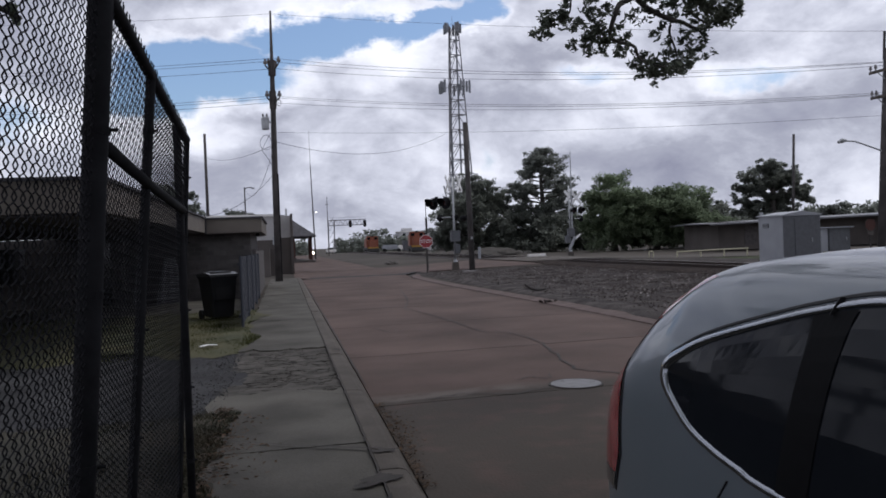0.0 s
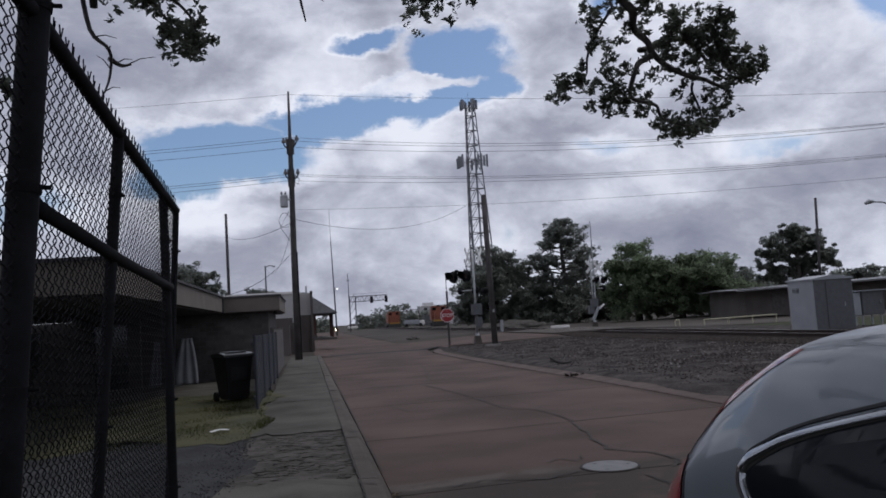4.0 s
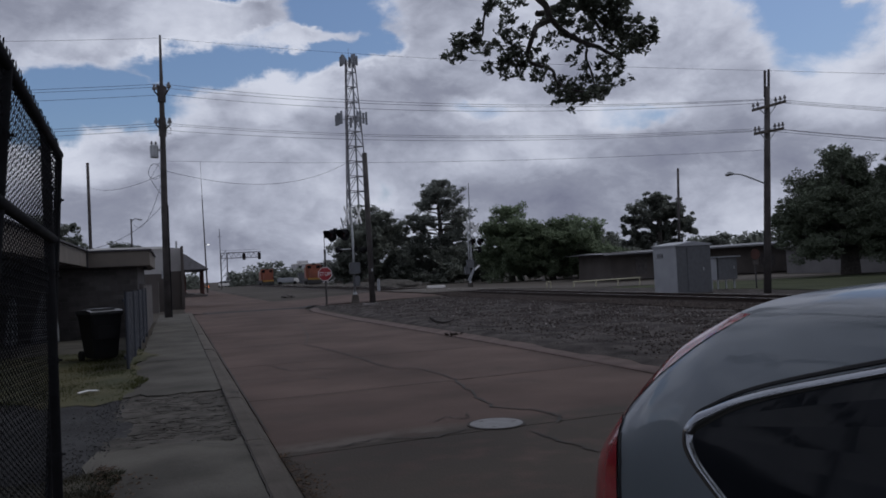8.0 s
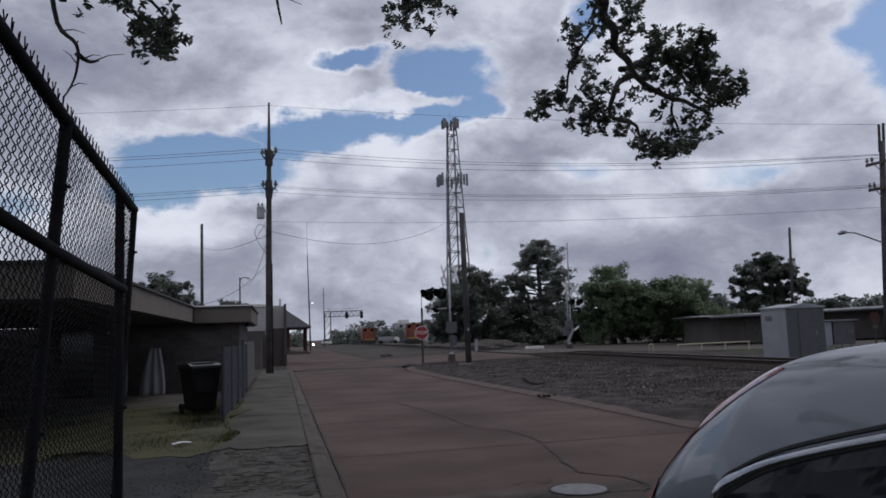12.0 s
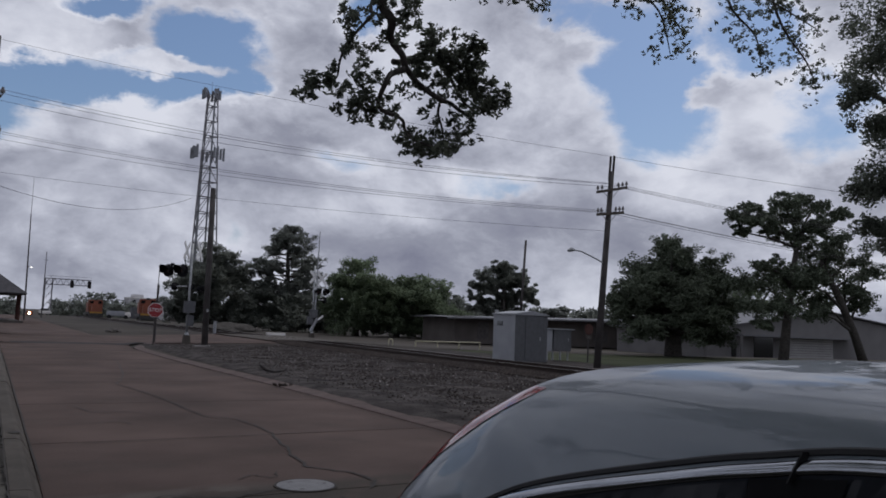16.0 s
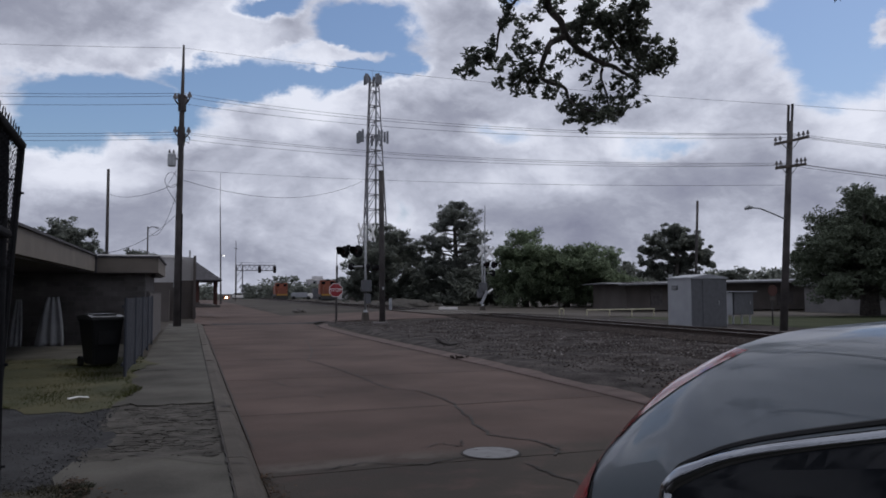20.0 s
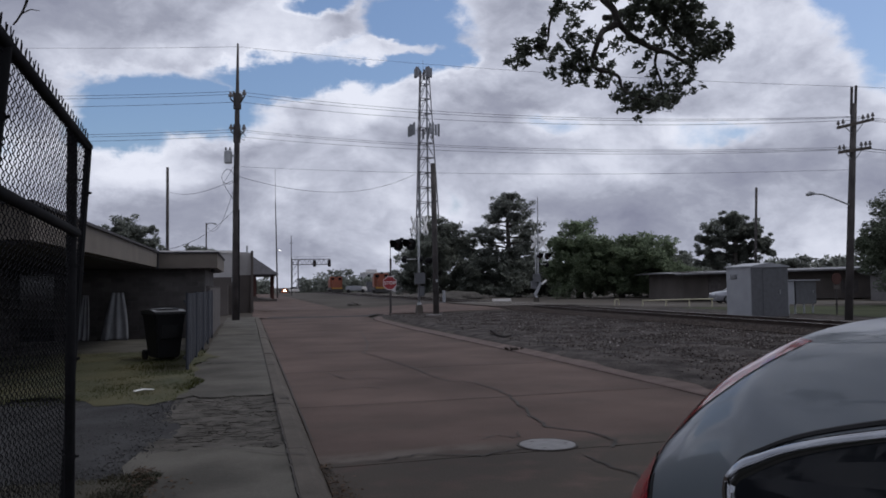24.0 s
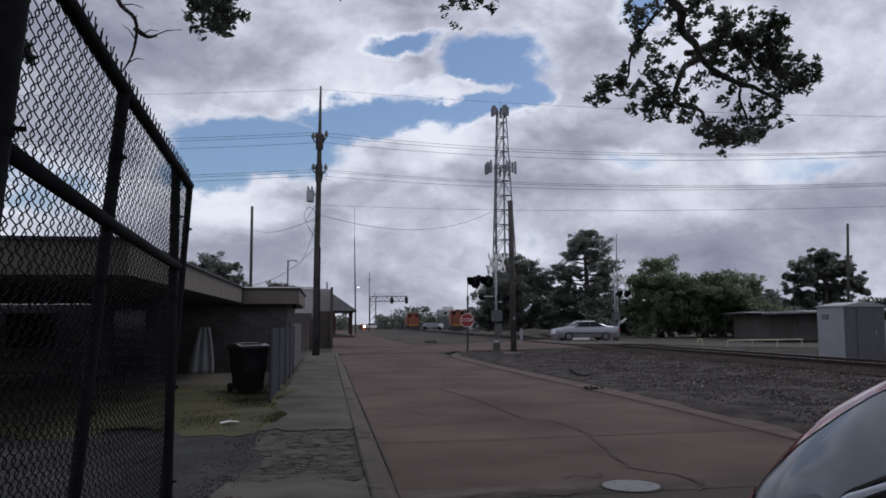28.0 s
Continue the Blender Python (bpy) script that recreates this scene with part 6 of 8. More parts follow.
# ---- beyond the track ----
def build_cabins():
    c = thing("signal_cabin", 20.25, 29.35, 0.20, "pale aluminium railway equipment cabin with a low gabled roof", "equipment cabin")
    part("wall_panel", box(-0.83, 0.0, 1.0, 0.04, 1.62, 2.0), M_CABIN, c, "pale aluminium side")
    # the front's shade is put into a darker grey than the other sides
    part("wall_panel", box(0.0, -0.82, 1.0, 1.64, 0.04, 2.0), M_CABIN_DARK, c, "front coloured darker grey for its shade")
    part("wall_panel", box(0.83, 0.0, 1.0, 0.04, 1.62, 2.0), M_CABIN, c)
    part("wall_panel", box(0.0, 0.82, 1.0, 1.64, 0.04, 2.0), M_CABIN, c)
    part("gable_roof", prism([(-0.90, 1.98), (-0.90, 2.03), (0.0, 2.17), (0.90, 2.03), (0.90, 1.98)], "y", -0.88, 0.88), M_CABIN, c)
    d = part("door", box(0.1, -0.852, 0.98, 0.85, 0.025, 1.8), M_CABIN_DARK, c)
    part("door_handle", box(0.42, -0.88, 1.0, 0.03, 0.03, 0.16), M_GALV, d)
    part("vent", box(-0.865, 0.30, 1.62, 0.03, 0.40, 0.18), M_CABIN_DARK, c)
    for k in range(3):
        part("louvre", box(-0.885, 0.30, 1.56 + 0.06 * k, 0.02, 0.36, 0.02), M_GALV, c)
    part("plinth", box(0, 0, -0.05, 1.7, 1.7, 0.14), M_KERB, c)
    part("roof_lamp", box(-0.85, 0.6, 2.12, 0.12, 0.12, 0.12), M_GALV, c)
    b = thing("relay_box", 23.8, 31.4, 0.2, "grey relay cabinet on legs behind the railway cabin", "relay cabinet")
    part("body", box(0.12, 0, 0.92, 1.05, 0.7, 1.02, 0.02), M_CABIN_DARK, b)
    part("roof_sheet", box(0.05, 0, 1.45, 1.45, 0.9, 0.05), M_CABIN, b)
    part("side_panel", box(-0.60, 0, 0.9, 0.35, 0.6, 1.0, 0.02), M_CABIN, b)
    for dx in (-0.68, -0.35, 0.1, 0.55):
        part("leg", box(dx, -0.2, 0.21, 0.06, 0.06, 0.44), M_GALV, b)
    part("door_handle", box(0.45, -0.37, 0.95, 0.03, 0.03, 0.14), M_GALV, b)
    s = thing("sign_back", 24.75, 30.2, 0.2, "back of a traffic sign on a thin post", "traffic sign")
    part("post", box(0, 0, 0.75, 0.05, 0.05, 1.7), M_POLE, s)
    part("sign_plate", prism([(0.26 * math.cos(math.pi / 8 + k * math.pi / 4), 1.5 + 0.26 * math.sin(math.pi / 8 + k * math.pi / 4)) for k in range(8)], "y", -0.04, -0.025), M_REDBRICK, s)
    part("plate", box(0, -0.03, 1.13, 0.3, 0.015, 0.16), M_TANWALL, s)


build_cabins()


def build_guard_rail():
    g = thing("guard_rail", 26.3, 50.5, 0.20, "low yellow-white painted pipe barrier beside the street", "barrier", rz=-4)
    part("rail", tube([(0, 0, 0.20), (5.2, 0, 0.24)], 0.045, 8), M_YELLOWPAINT, g)
    for k in range(4):
        part("post", tube([(0.03 + 1.7 * k, 0, -0.35), (0.03 + 1.7 * k, 0, 0.21)], 0.05, 8), M_YELLOWPAINT, g)
    b = thing("bollard_pipe", 24.3, 50.6, 0.18, "short bent pipe bollard painted pale yellow", "bollard")
    part("pipe", tube([(0, 0, -0.35), (0, 0, 0.28), (0.06, 0, 0.32), (0.24, 0, 0.32), (0.30, 0, 0.28), (0.30, 0, -0.35)], 0.045, 8), M_YELLOWPAINT, b)
    k = thing("white_block", 20.3, 63.0, 0.30, "white painted concrete block beside the crossing", "concrete block", rz=-10)
    part("block", box(0, 0, 0.0, 1.5, 0.4, 0.3, 0.02), M_WHITE, k)
    p = thing("marker_post", 15.2, 62.0, 0.35, "short pale marker post beside the track", "marker post")
    part("post", tube([(0, 0, -0.1), (0, 0, 0.85)], 0.12, 10), M_CABIN, p)


build_guard_rail()


def build_long_building():
    b = thing("long_building", 0, 0, 0, "long low grey-brown building with a pale metal roof", "building")
    a, e = Vector((36.0, 63.6)), Vector((72.0, 59.0))
    d = (e - a).normalized()
    n = Vector((-d.y, d.x))
    L = (e - a).length
    ang = math.degrees(math.atan2(d.y, d.x))
    b.matrix_basis = pose(a.x, a.y, 0.0, 0, 0, ang)
    part("wall", box(L / 2 + 0.6, 4.5, 1.25, L - 1.4, 8.0, 2.5), M_TANWALL, b)
    roof = bmesh.new()
    vs = [roof.verts.new(p) for p in ((0, -0.9, 2.35), (L, -0.9, 3.05), (L, 4.5, 3.25), (0, 4.5, 2.5), (L, 9.4, 3.05), (0, 9.4, 2.35), (0, -0.9, 2.22), (L, -0.9, 2.9))]
    roof.faces.new((vs[0], vs[1], vs[2], vs[3]))
    roof.faces.new((vs[3], vs[2], vs[4], vs[5]))
    roof.faces.new((vs[6], vs[7], vs[1], vs[0]))
    roof.faces.new((vs[0], vs[3], vs[5]))
    roof.faces.new((vs[1], vs[4], vs[2]))
    part("metal_roof", roof, M_METALROOF, b)
    for x in (4.2, 6.6, 12.5, 17.0, 24.0, 30.0):
        o = part("wall_opening", box(x, 0.47, 1.05, 1.1 if x < 10 else 1.6, 0.06, 2.0 if x < 10 else 1.2), M_DARKWOOD, b, "dark door or window opening")
        part("opening_frame", box(x, 0.44, 2.1 if x < 10 else 1.7, 1.3 if x < 10 else 1.8, 0.08, 0.1), M_TANWALL, o)
    part("plinth", box(L / 2 + 0.6, 4.45, 0.2, L - 1.3, 8.1, 0.4), M_TANWALL, b)
    part("roof_antenna", tube([(25.5, 3, 3.4), (25.5, 3, 4.8)], 0.03, 5), M_GALV, b)
    part("roof_antenna_arms", tube([(25.0, 3, 4.5), (26.0, 3, 4.5)], 0.03, 5), M_GALV, b)
    part("wall_notice", box(30.5, 0.44, 1.4, 0.35, 0.05, 0.5), M_SIGNWHITE, b)


build_long_building()


def build_right_house():
    h = thing("gabled_workshop", 0, 0, 0, "pale gabled workshop with an open shaded front", "workshop")
    h.matrix_basis = pose(50.6, 46.3, 0.0, 0, 0, -3)
    W = 27.0
    gable = [(0, -0.2), (W, -0.2), (W, 2.7), (W * 0.52, 4.0), (0, 2.15)]
    part("gable_wall", prism(gable, "y", 0.0, 0.25), M_PALEWALL, h)
    part("side_wall", box(W / 2, 6.0, 0.9, W - 0.4, 11.0, 2.2), M_PALEWALL, h)
    roof = bmesh.new()
    vs = [roof.verts.new(p) for p in ((-0.4, -0.4, 2.12), (W * 0.52, -0.4, 4.1), (W * 0.52, 12, 4.1), (-0.4, 12, 2.12), (W + 0.4, -0.4, 2.72), (W + 0.4, 12, 2.72))]
    roof.faces.new((vs[0], vs[1], vs[2], vs[3]))
    roof.faces.new((vs[1], vs[4], vs[5], vs[2]))
    g = bmesh.ops.extrude_face_region(roof, geom=list(roof.faces))
    bmesh.ops.translate(roof, vec=(0, 0, 0.1), verts=[v for v in g["geom"] if isinstance(v, bmesh.types.BMVert)])
    part("roof", roof, M_METALROOF, h)
    part("canopy", box(9.6, -0.7, 1.78, 14.6, 1.6, 0.14), M_METALROOF, h)
    for x in (2.4, 16.8):
        part("canopy_post", box(x, -1.3, 0.8, 0.2, 0.2, 1.9), M_PALEWALL, h)
    part("doorway", box(6.3, -0.03, 0.75, 2.2, 0.08, 1.8), M_GLASSDARK, h, "dark doorway")
    part("roller_door", box(11.8, -0.03, 0.75, 6.2, 0.08, 1.75), M_CREAM, h, "pale roller door")
    for k in range(8):
        part("door_slat", box(11.8, -0.085, 0.0 + 0.21 * k, 6.2, 0.03, 0.03), M_PALEWALL, h)
    part("side_opening", box(2.9, -0.03, 0.75, 0.5, 0.08, 1.8), M_GLASSDARK, h)


build_right_house()


# ---- trees ----
def leaves(centres, radii, counts, size, rng, flat=0.7, squash=1.0):
    """Leaf blades, two triangles each, thrown round clump centres."""
    verts, faces = [], []
    for c, r, n in zip(centres, radii, counts):
        for _ in range(n):
            while True:
                p = np.array([rng.uniform(-1, 1), rng.uniform(-1, 1), rng.uniform(-1, 1)])
                q = float((p * p).sum())
                if 0.12 < q < 1:
                    break
            p = p * r * (0.75 + 0.25 * q)
            o = np.array([c[0] + p[0], c[1] + p[1], c[2] + p[2] * flat])
            d = np.array([rng.gauss(0, 1), rng.gauss(0, 1), rng.gauss(0, 0.7)])
            d /= np.linalg.norm(d) + 1e-6
            u = np.cross(d, [rng.gauss(0, 1), rng.gauss(0, 1), rng.gauss(0, 1)])
            u /= np.linalg.norm(u) + 1e-6
            s = size * rng.uniform(0.6, 1.25)
            b = len(verts)
            verts += [tuple(o - d * s), tuple(o + u * s * 0.38 * squash), tuple(o + d * s), tuple(o - u * s * 0.38 * squash)]
            faces.append((b, b + 1, b + 2, b + 3))
    return verts, faces


def tree(x, y, z, trunk_h, trunk_r, clumps, leaf_mat, label, leaf=0.22, per=130, lean=0.0, seed=1, category="tree", name="tree", flat=0.7, limbs=True, loose=1.0):
    """A tapered trunk, limbs to the clumps, and a crown of loose leaf clumps. clumps: (dx, dy, dz, radius)."""
    rng = random.Random(seed)
    t = thing(name, x, y, z, label, category)
    bm = tube([(0, 0, -0.3), (lean * 0.3, 0, trunk_h * 0.35), (lean * 0.65, 0, trunk_h * 0.7), (lean, 0, trunk_h)], [trunk_r * 1.25, trunk_r, trunk_r * 0.85, trunk_r * 0.5], 10)
    if limbs:
        for k, (cx, cy, cz, r) in enumerate(clumps):
            if k % 2 and len(clumps) > 14:
                continue
            h = min(trunk_h, max(trunk_h * 0.35, cz - r * 1.2))
            s = Vector((lean * h / trunk_h, 0, h))
            e = Vector((cx, cy, cz))
            m = s.lerp(e, 0.5) + Vector((0, 0, 0.25 * r))
            add_tube(bm, [s, m, e], [trunk_r * 0.42, trunk_r * 0.26, trunk_r * 0.10], 6)
    part("trunk", bm, M_BARK, t, smooth=True)
    cs, rs, ns = [], [], []
    for cx, cy, cz, r in clumps:
        sub = int(12 + 10 * r)
        for _ in range(sub):
            a, b = rng.uniform(0, 6.283), rng.uniform(-0.9, 1.0)
            q = r * rng.uniform(0.15, 1.05)
            cs.append((cx + q * math.cos(a), cy + q * math.sin(a), cz + q * b * flat))
            rs.append(r * rng.uniform(0.20, 0.48) * loose)
            ns.append(int(per * 0.33 * rng.uniform(0.5, 1.3)))
    v, f = leaves(cs, rs, ns, leaf * 0.78, rng, flat)
    tagged(raw("crown", v, f, leaf_mat, t), kind="stuff")
    return t


def crown(rng, w, d, h0, h1, n, r0, r1, dome=1.0):
    """Clump centres that fill a rough dome."""
    out = []
    for _ in range(n):
        a, q = rng.uniform(0, 6.283), math.sqrt(rng.random())
        x, y = w * q * math.cos(a), d * q * math.sin(a)
        top = h0 + (h1 - h0) * math.sqrt(max(0.0, 1 - (q * 0.92) ** 2)) * dome
        out.append((x, y, rng.uniform(h0 + (top - h0) * 0.15, top), rng.uniform(r0, r1)))
    return out


R = random.Random(11)
# tall pine with layered crown
def pine(x, y, z, height, girth, outline, label, seed, leaf=0.15):
    """A tall pine: one trunk, bare tapering branches at many heights, flat tufts towards their ends."""
    rng = random.Random(seed)
    t = thing("pine_tree", x, y, z, label, "pine tree")
    hs, ws = [o[0] for o in outline], [o[1] for o in outline]
    bm = tube([(0, 0, -0.3), (0.1, 0, height * 0.4), (-0.1, 0, height * 0.75), (0.05, 0, height - 0.3)], [girth, girth * 0.8, girth * 0.5, girth * 0.12], 9)
    cs, rs, ns = [], [], []
    h = outline[0][0]
    while h < height:
        for _ in range(6):
            a = rng.uniform(0, 6.283)
            reach = interp(h, hs, ws) * rng.uniform(0.62, 1.08)
            rise = reach * rng.uniform(-0.10, 0.28)
            s0 = Vector((0.02, 0, h - 0.35))
            e = Vector((reach * math.cos(a), reach * math.sin(a), h + rise))
            m = s0.lerp(e, 0.55) + Vector((0, 0, -0.06 * reach))
            add_tube(bm, [s0, m, e], [girth * 0.22, girth * 0.13, girth * 0.05], 5)
            n = 5 + int(reach * 2.0)
            for k in range(n):
                u = rng.uniform(0.45, 1.0)
                q = s0.lerp(e, u)
                cs.append((q.x + rng.gauss(0, 0.22), q.y + rng.gauss(0, 0.22), q.z + 0.12 + rng.gauss(0, 0.26)))
                rs.append(rng.uniform(0.30, 0.62))
                ns.append(int(rng.uniform(28, 50)))
        h += 0.66
    part("trunk", bm, M_BARK, t, smooth=True)
    v, f = leaves(cs, rs, ns, leaf, rng, 0.55)
    tagged(raw("crown", v, f, M_PINE, t), kind="stuff")
    return t


pine(31.7, 95, 0.0, 12.6, 0.42, [(3.8, 4.6), (5.2, 4.8), (6.4, 5.6), (7.6, 5.5), (8.4, 4.4), (9.4, 3.9), (10.4, 3.7), (11.4, 3.0), (12.1, 1.9), (12.6, 0.9)], "tall dark pine with a layered open crown", 21)
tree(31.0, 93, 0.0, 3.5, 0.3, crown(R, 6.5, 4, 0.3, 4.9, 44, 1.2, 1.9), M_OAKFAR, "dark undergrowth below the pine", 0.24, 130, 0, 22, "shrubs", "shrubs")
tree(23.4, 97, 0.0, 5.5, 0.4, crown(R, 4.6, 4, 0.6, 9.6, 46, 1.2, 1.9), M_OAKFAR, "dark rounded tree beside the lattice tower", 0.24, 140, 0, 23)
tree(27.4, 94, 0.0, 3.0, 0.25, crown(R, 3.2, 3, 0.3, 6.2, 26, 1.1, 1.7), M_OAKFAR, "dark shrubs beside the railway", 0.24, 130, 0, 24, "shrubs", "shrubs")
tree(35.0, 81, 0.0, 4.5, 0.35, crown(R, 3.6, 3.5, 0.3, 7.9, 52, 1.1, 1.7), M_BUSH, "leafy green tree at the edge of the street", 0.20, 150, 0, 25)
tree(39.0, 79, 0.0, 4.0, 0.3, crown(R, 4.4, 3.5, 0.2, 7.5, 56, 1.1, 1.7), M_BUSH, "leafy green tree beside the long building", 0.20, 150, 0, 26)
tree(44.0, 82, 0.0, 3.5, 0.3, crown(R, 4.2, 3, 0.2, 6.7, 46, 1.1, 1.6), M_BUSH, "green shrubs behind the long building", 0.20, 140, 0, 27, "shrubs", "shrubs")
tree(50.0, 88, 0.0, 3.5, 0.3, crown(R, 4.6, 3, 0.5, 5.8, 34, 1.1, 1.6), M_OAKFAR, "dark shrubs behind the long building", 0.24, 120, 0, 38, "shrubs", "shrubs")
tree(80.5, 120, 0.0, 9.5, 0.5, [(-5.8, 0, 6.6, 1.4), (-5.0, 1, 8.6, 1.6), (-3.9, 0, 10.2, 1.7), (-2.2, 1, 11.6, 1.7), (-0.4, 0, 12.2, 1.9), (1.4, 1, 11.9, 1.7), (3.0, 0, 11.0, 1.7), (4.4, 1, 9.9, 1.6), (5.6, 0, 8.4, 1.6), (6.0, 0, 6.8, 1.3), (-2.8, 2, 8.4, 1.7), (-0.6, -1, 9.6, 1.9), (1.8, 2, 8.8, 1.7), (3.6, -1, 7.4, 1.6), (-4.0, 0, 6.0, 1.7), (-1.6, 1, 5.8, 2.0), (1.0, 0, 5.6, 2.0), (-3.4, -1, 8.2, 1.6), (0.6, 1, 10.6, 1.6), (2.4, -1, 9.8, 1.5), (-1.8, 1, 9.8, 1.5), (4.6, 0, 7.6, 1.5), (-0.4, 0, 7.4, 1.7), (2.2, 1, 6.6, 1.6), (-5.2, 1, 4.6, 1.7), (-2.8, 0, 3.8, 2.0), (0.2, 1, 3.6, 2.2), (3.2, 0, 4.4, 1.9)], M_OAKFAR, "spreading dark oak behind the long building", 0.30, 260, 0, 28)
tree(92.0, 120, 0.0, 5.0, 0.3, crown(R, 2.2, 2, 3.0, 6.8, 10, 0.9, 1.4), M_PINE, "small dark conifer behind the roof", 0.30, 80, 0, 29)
dome = []
for k in range(120):
    a, b, q = R.uniform(0, 6.283), R.uniform(-0.25, 1.0), R.uniform(0.5, 0.88)
    cb = math.sqrt(max(0.0, 1 - b * b))
    dome.append((5.0 * q * cb * math.cos(a), 4.6 * q * cb * math.sin(a), 2.6 + 6.9 * q * b if b > 0 else 2.6 + 7.0 * b * q, R.uniform(0.9, 1.35)))
tree(43.0, 42.6, 0.0, 4.5, 0.55, dome, M_VERGE, "large round dense oak on the grass verge", 0.14, 210, 0, 30)
tree(44.4, 34.6, 0.05, 8.0, 0.27, [(-4.0, 0.0, 9.0, 0.79), (-2.4, 0.4, 9.7, 0.97), (-0.6, -0.6, 10.1, 1.0), (1.4, 0.3, 10.5, 1.03), (3.5, 0.1, 10.5, 1.06), (5.0, -0.5, 10.1, 0.81), (-3.2, 0.6, 8.2, 0.56), (0.3, -0.2, 9.2, 0.92), (2.6, -0.3, 9.1, 1.13), (4.3, 0.6, 9.0, 0.98), (-2.5, -0.5, 6.1, 0.96), (-3.6, 0.1, 4.8, 0.87), (-1.9, 0.4, 4.9, 1.13), (-0.3, -0.6, 5.9, 1.16), (1.3, 0.4, 5.1, 1.35), (-2.9, 0.0, 3.5, 0.95), (-1.2, -0.5, 3.7, 1.14), (0.9, 0.6, 3.6, 1.18), (-2.1, -0.3, 2.4, 0.8), (3.1, -0.2, 7.2, 1.22), (-1.6, 0.1, 9.2, 0.95), (-3.1, -0.2, 8.9, 0.75), (0.5, 0.2, 8.3, 0.95), (2.3, 0.1, 8.2, 1.0), (3.6, 0.2, 6.1, 1.15), (2.7, -0.2, 5.5, 1.15), (3.4, 0.0, 4.4, 0.95), (-1.2, 0.2, 8.6, 0.7)], M_VERGE, "wind-bent tree with an open spreading crown on the verge", 0.15, 240, 1.5, 31, flat=0.75)
tree(50.7, 33.0, 0.0, 6.6, 0.26, [(-3.1, 0.0, 8.0, 1.03), (-3.7, 0.4, 6.1, 1.36), (-1.9, -0.6, 6.9, 1.22), (-5.4, 0.3, 5.1, 1.16), (-2.0, 0.1, 5.0, 1.39), (-0.2, -0.5, 6.2, 1.07), (-3.7, 0.6, 3.7, 1.1), (-0.8, -0.2, 4.0, 1.06), (-5.4, -0.3, 3.3, 0.91), (0.0, 0.6, 4.7, 0.8), (-4.6, -0.5, 7.3, 0.92)], M_VERGE, "strongly leaning tree in front of the workshop", 0.15, 240, -4.7, 32, flat=0.8)
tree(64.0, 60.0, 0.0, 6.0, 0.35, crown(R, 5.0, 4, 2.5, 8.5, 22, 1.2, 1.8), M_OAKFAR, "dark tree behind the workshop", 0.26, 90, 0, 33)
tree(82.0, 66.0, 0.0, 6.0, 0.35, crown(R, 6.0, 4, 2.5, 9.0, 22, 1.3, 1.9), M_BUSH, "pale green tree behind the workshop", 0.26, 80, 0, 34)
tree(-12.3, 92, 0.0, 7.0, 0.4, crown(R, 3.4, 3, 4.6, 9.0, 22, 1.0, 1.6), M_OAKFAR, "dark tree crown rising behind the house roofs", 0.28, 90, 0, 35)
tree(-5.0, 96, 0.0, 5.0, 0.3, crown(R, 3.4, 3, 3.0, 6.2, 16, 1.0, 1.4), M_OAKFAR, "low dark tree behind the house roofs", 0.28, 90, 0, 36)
# tree to the east whose crown reaches into the sky on that side
tree(23.6, 13.4, 0.25, 9.5, 0.42, [(-2.55, 0.4, 7.2, 0.8), (-3.15, 0.5, 8.2, 0.7), (-1.95, 0.4, 6.0, 0.9), (-2.65, 0.6, 5.6, 0.6), (-2.45, 0.5, 4.5, 0.55), (-1.05, 0, 7.2, 1.1), (-2.25, 0.4, 9.4, 1.0), (-0.75, 0, 9.8, 1.3), (-2.65, 0.4, 10.4, 0.8), (1.25, 0, 8.0, 1.4), (1.65, 0, 10.0, 1.5), (-0.65, 0.3, 5.4, 0.8), (-1.55, 0.5, 4.2, 0.6)], M_LEAF, "dark needle-leaved tree hanging over the verge", 0.095, 300, 0.0, 37, flat=0.9, loose=1.35)


def far_woods():
    rng = random.Random(77)
    cs, rs, ns = [], [], []
    for x0, x1, y, h in ((-60, 8.5, 330, 7.0), (20, 40, 300, 8.0), (36, 75, 290, 6.0), (-14, 10.0, 440, 13.0), (26, 40, 420, 13.0), (60, 150, 190, 7.5), (110, 260, 150, 8.0), (-160, -20, 170, 5.0), (24, 33, 270, 9.5), (-34, 5.5, 250, 6.5), (23.5, 42, 255, 6.0)):
        n = int((x1 - x0) / 2.2)
        for k in range(n):
            x = x0 + (x1 - x0) * (k + rng.random()) / n
            hh = h * (0.65 + 0.5 * abs(noise.noise((x * 0.08, y, 0))) + 0.15 * rng.random())
            for q in range(4):
                cs.append((x + rng.uniform(-1.5, 1.5), y + rng.uniform(-4, 4), dip(y) + hh * (0.10 + 0.24 * q)))
                rs.append(rng.uniform(1.7, 2.9))
                ns.append(75)
    v, f = leaves(cs, rs, ns, 0.75, rng, 0.8)
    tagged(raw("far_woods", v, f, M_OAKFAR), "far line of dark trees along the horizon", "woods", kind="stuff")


far_woods()


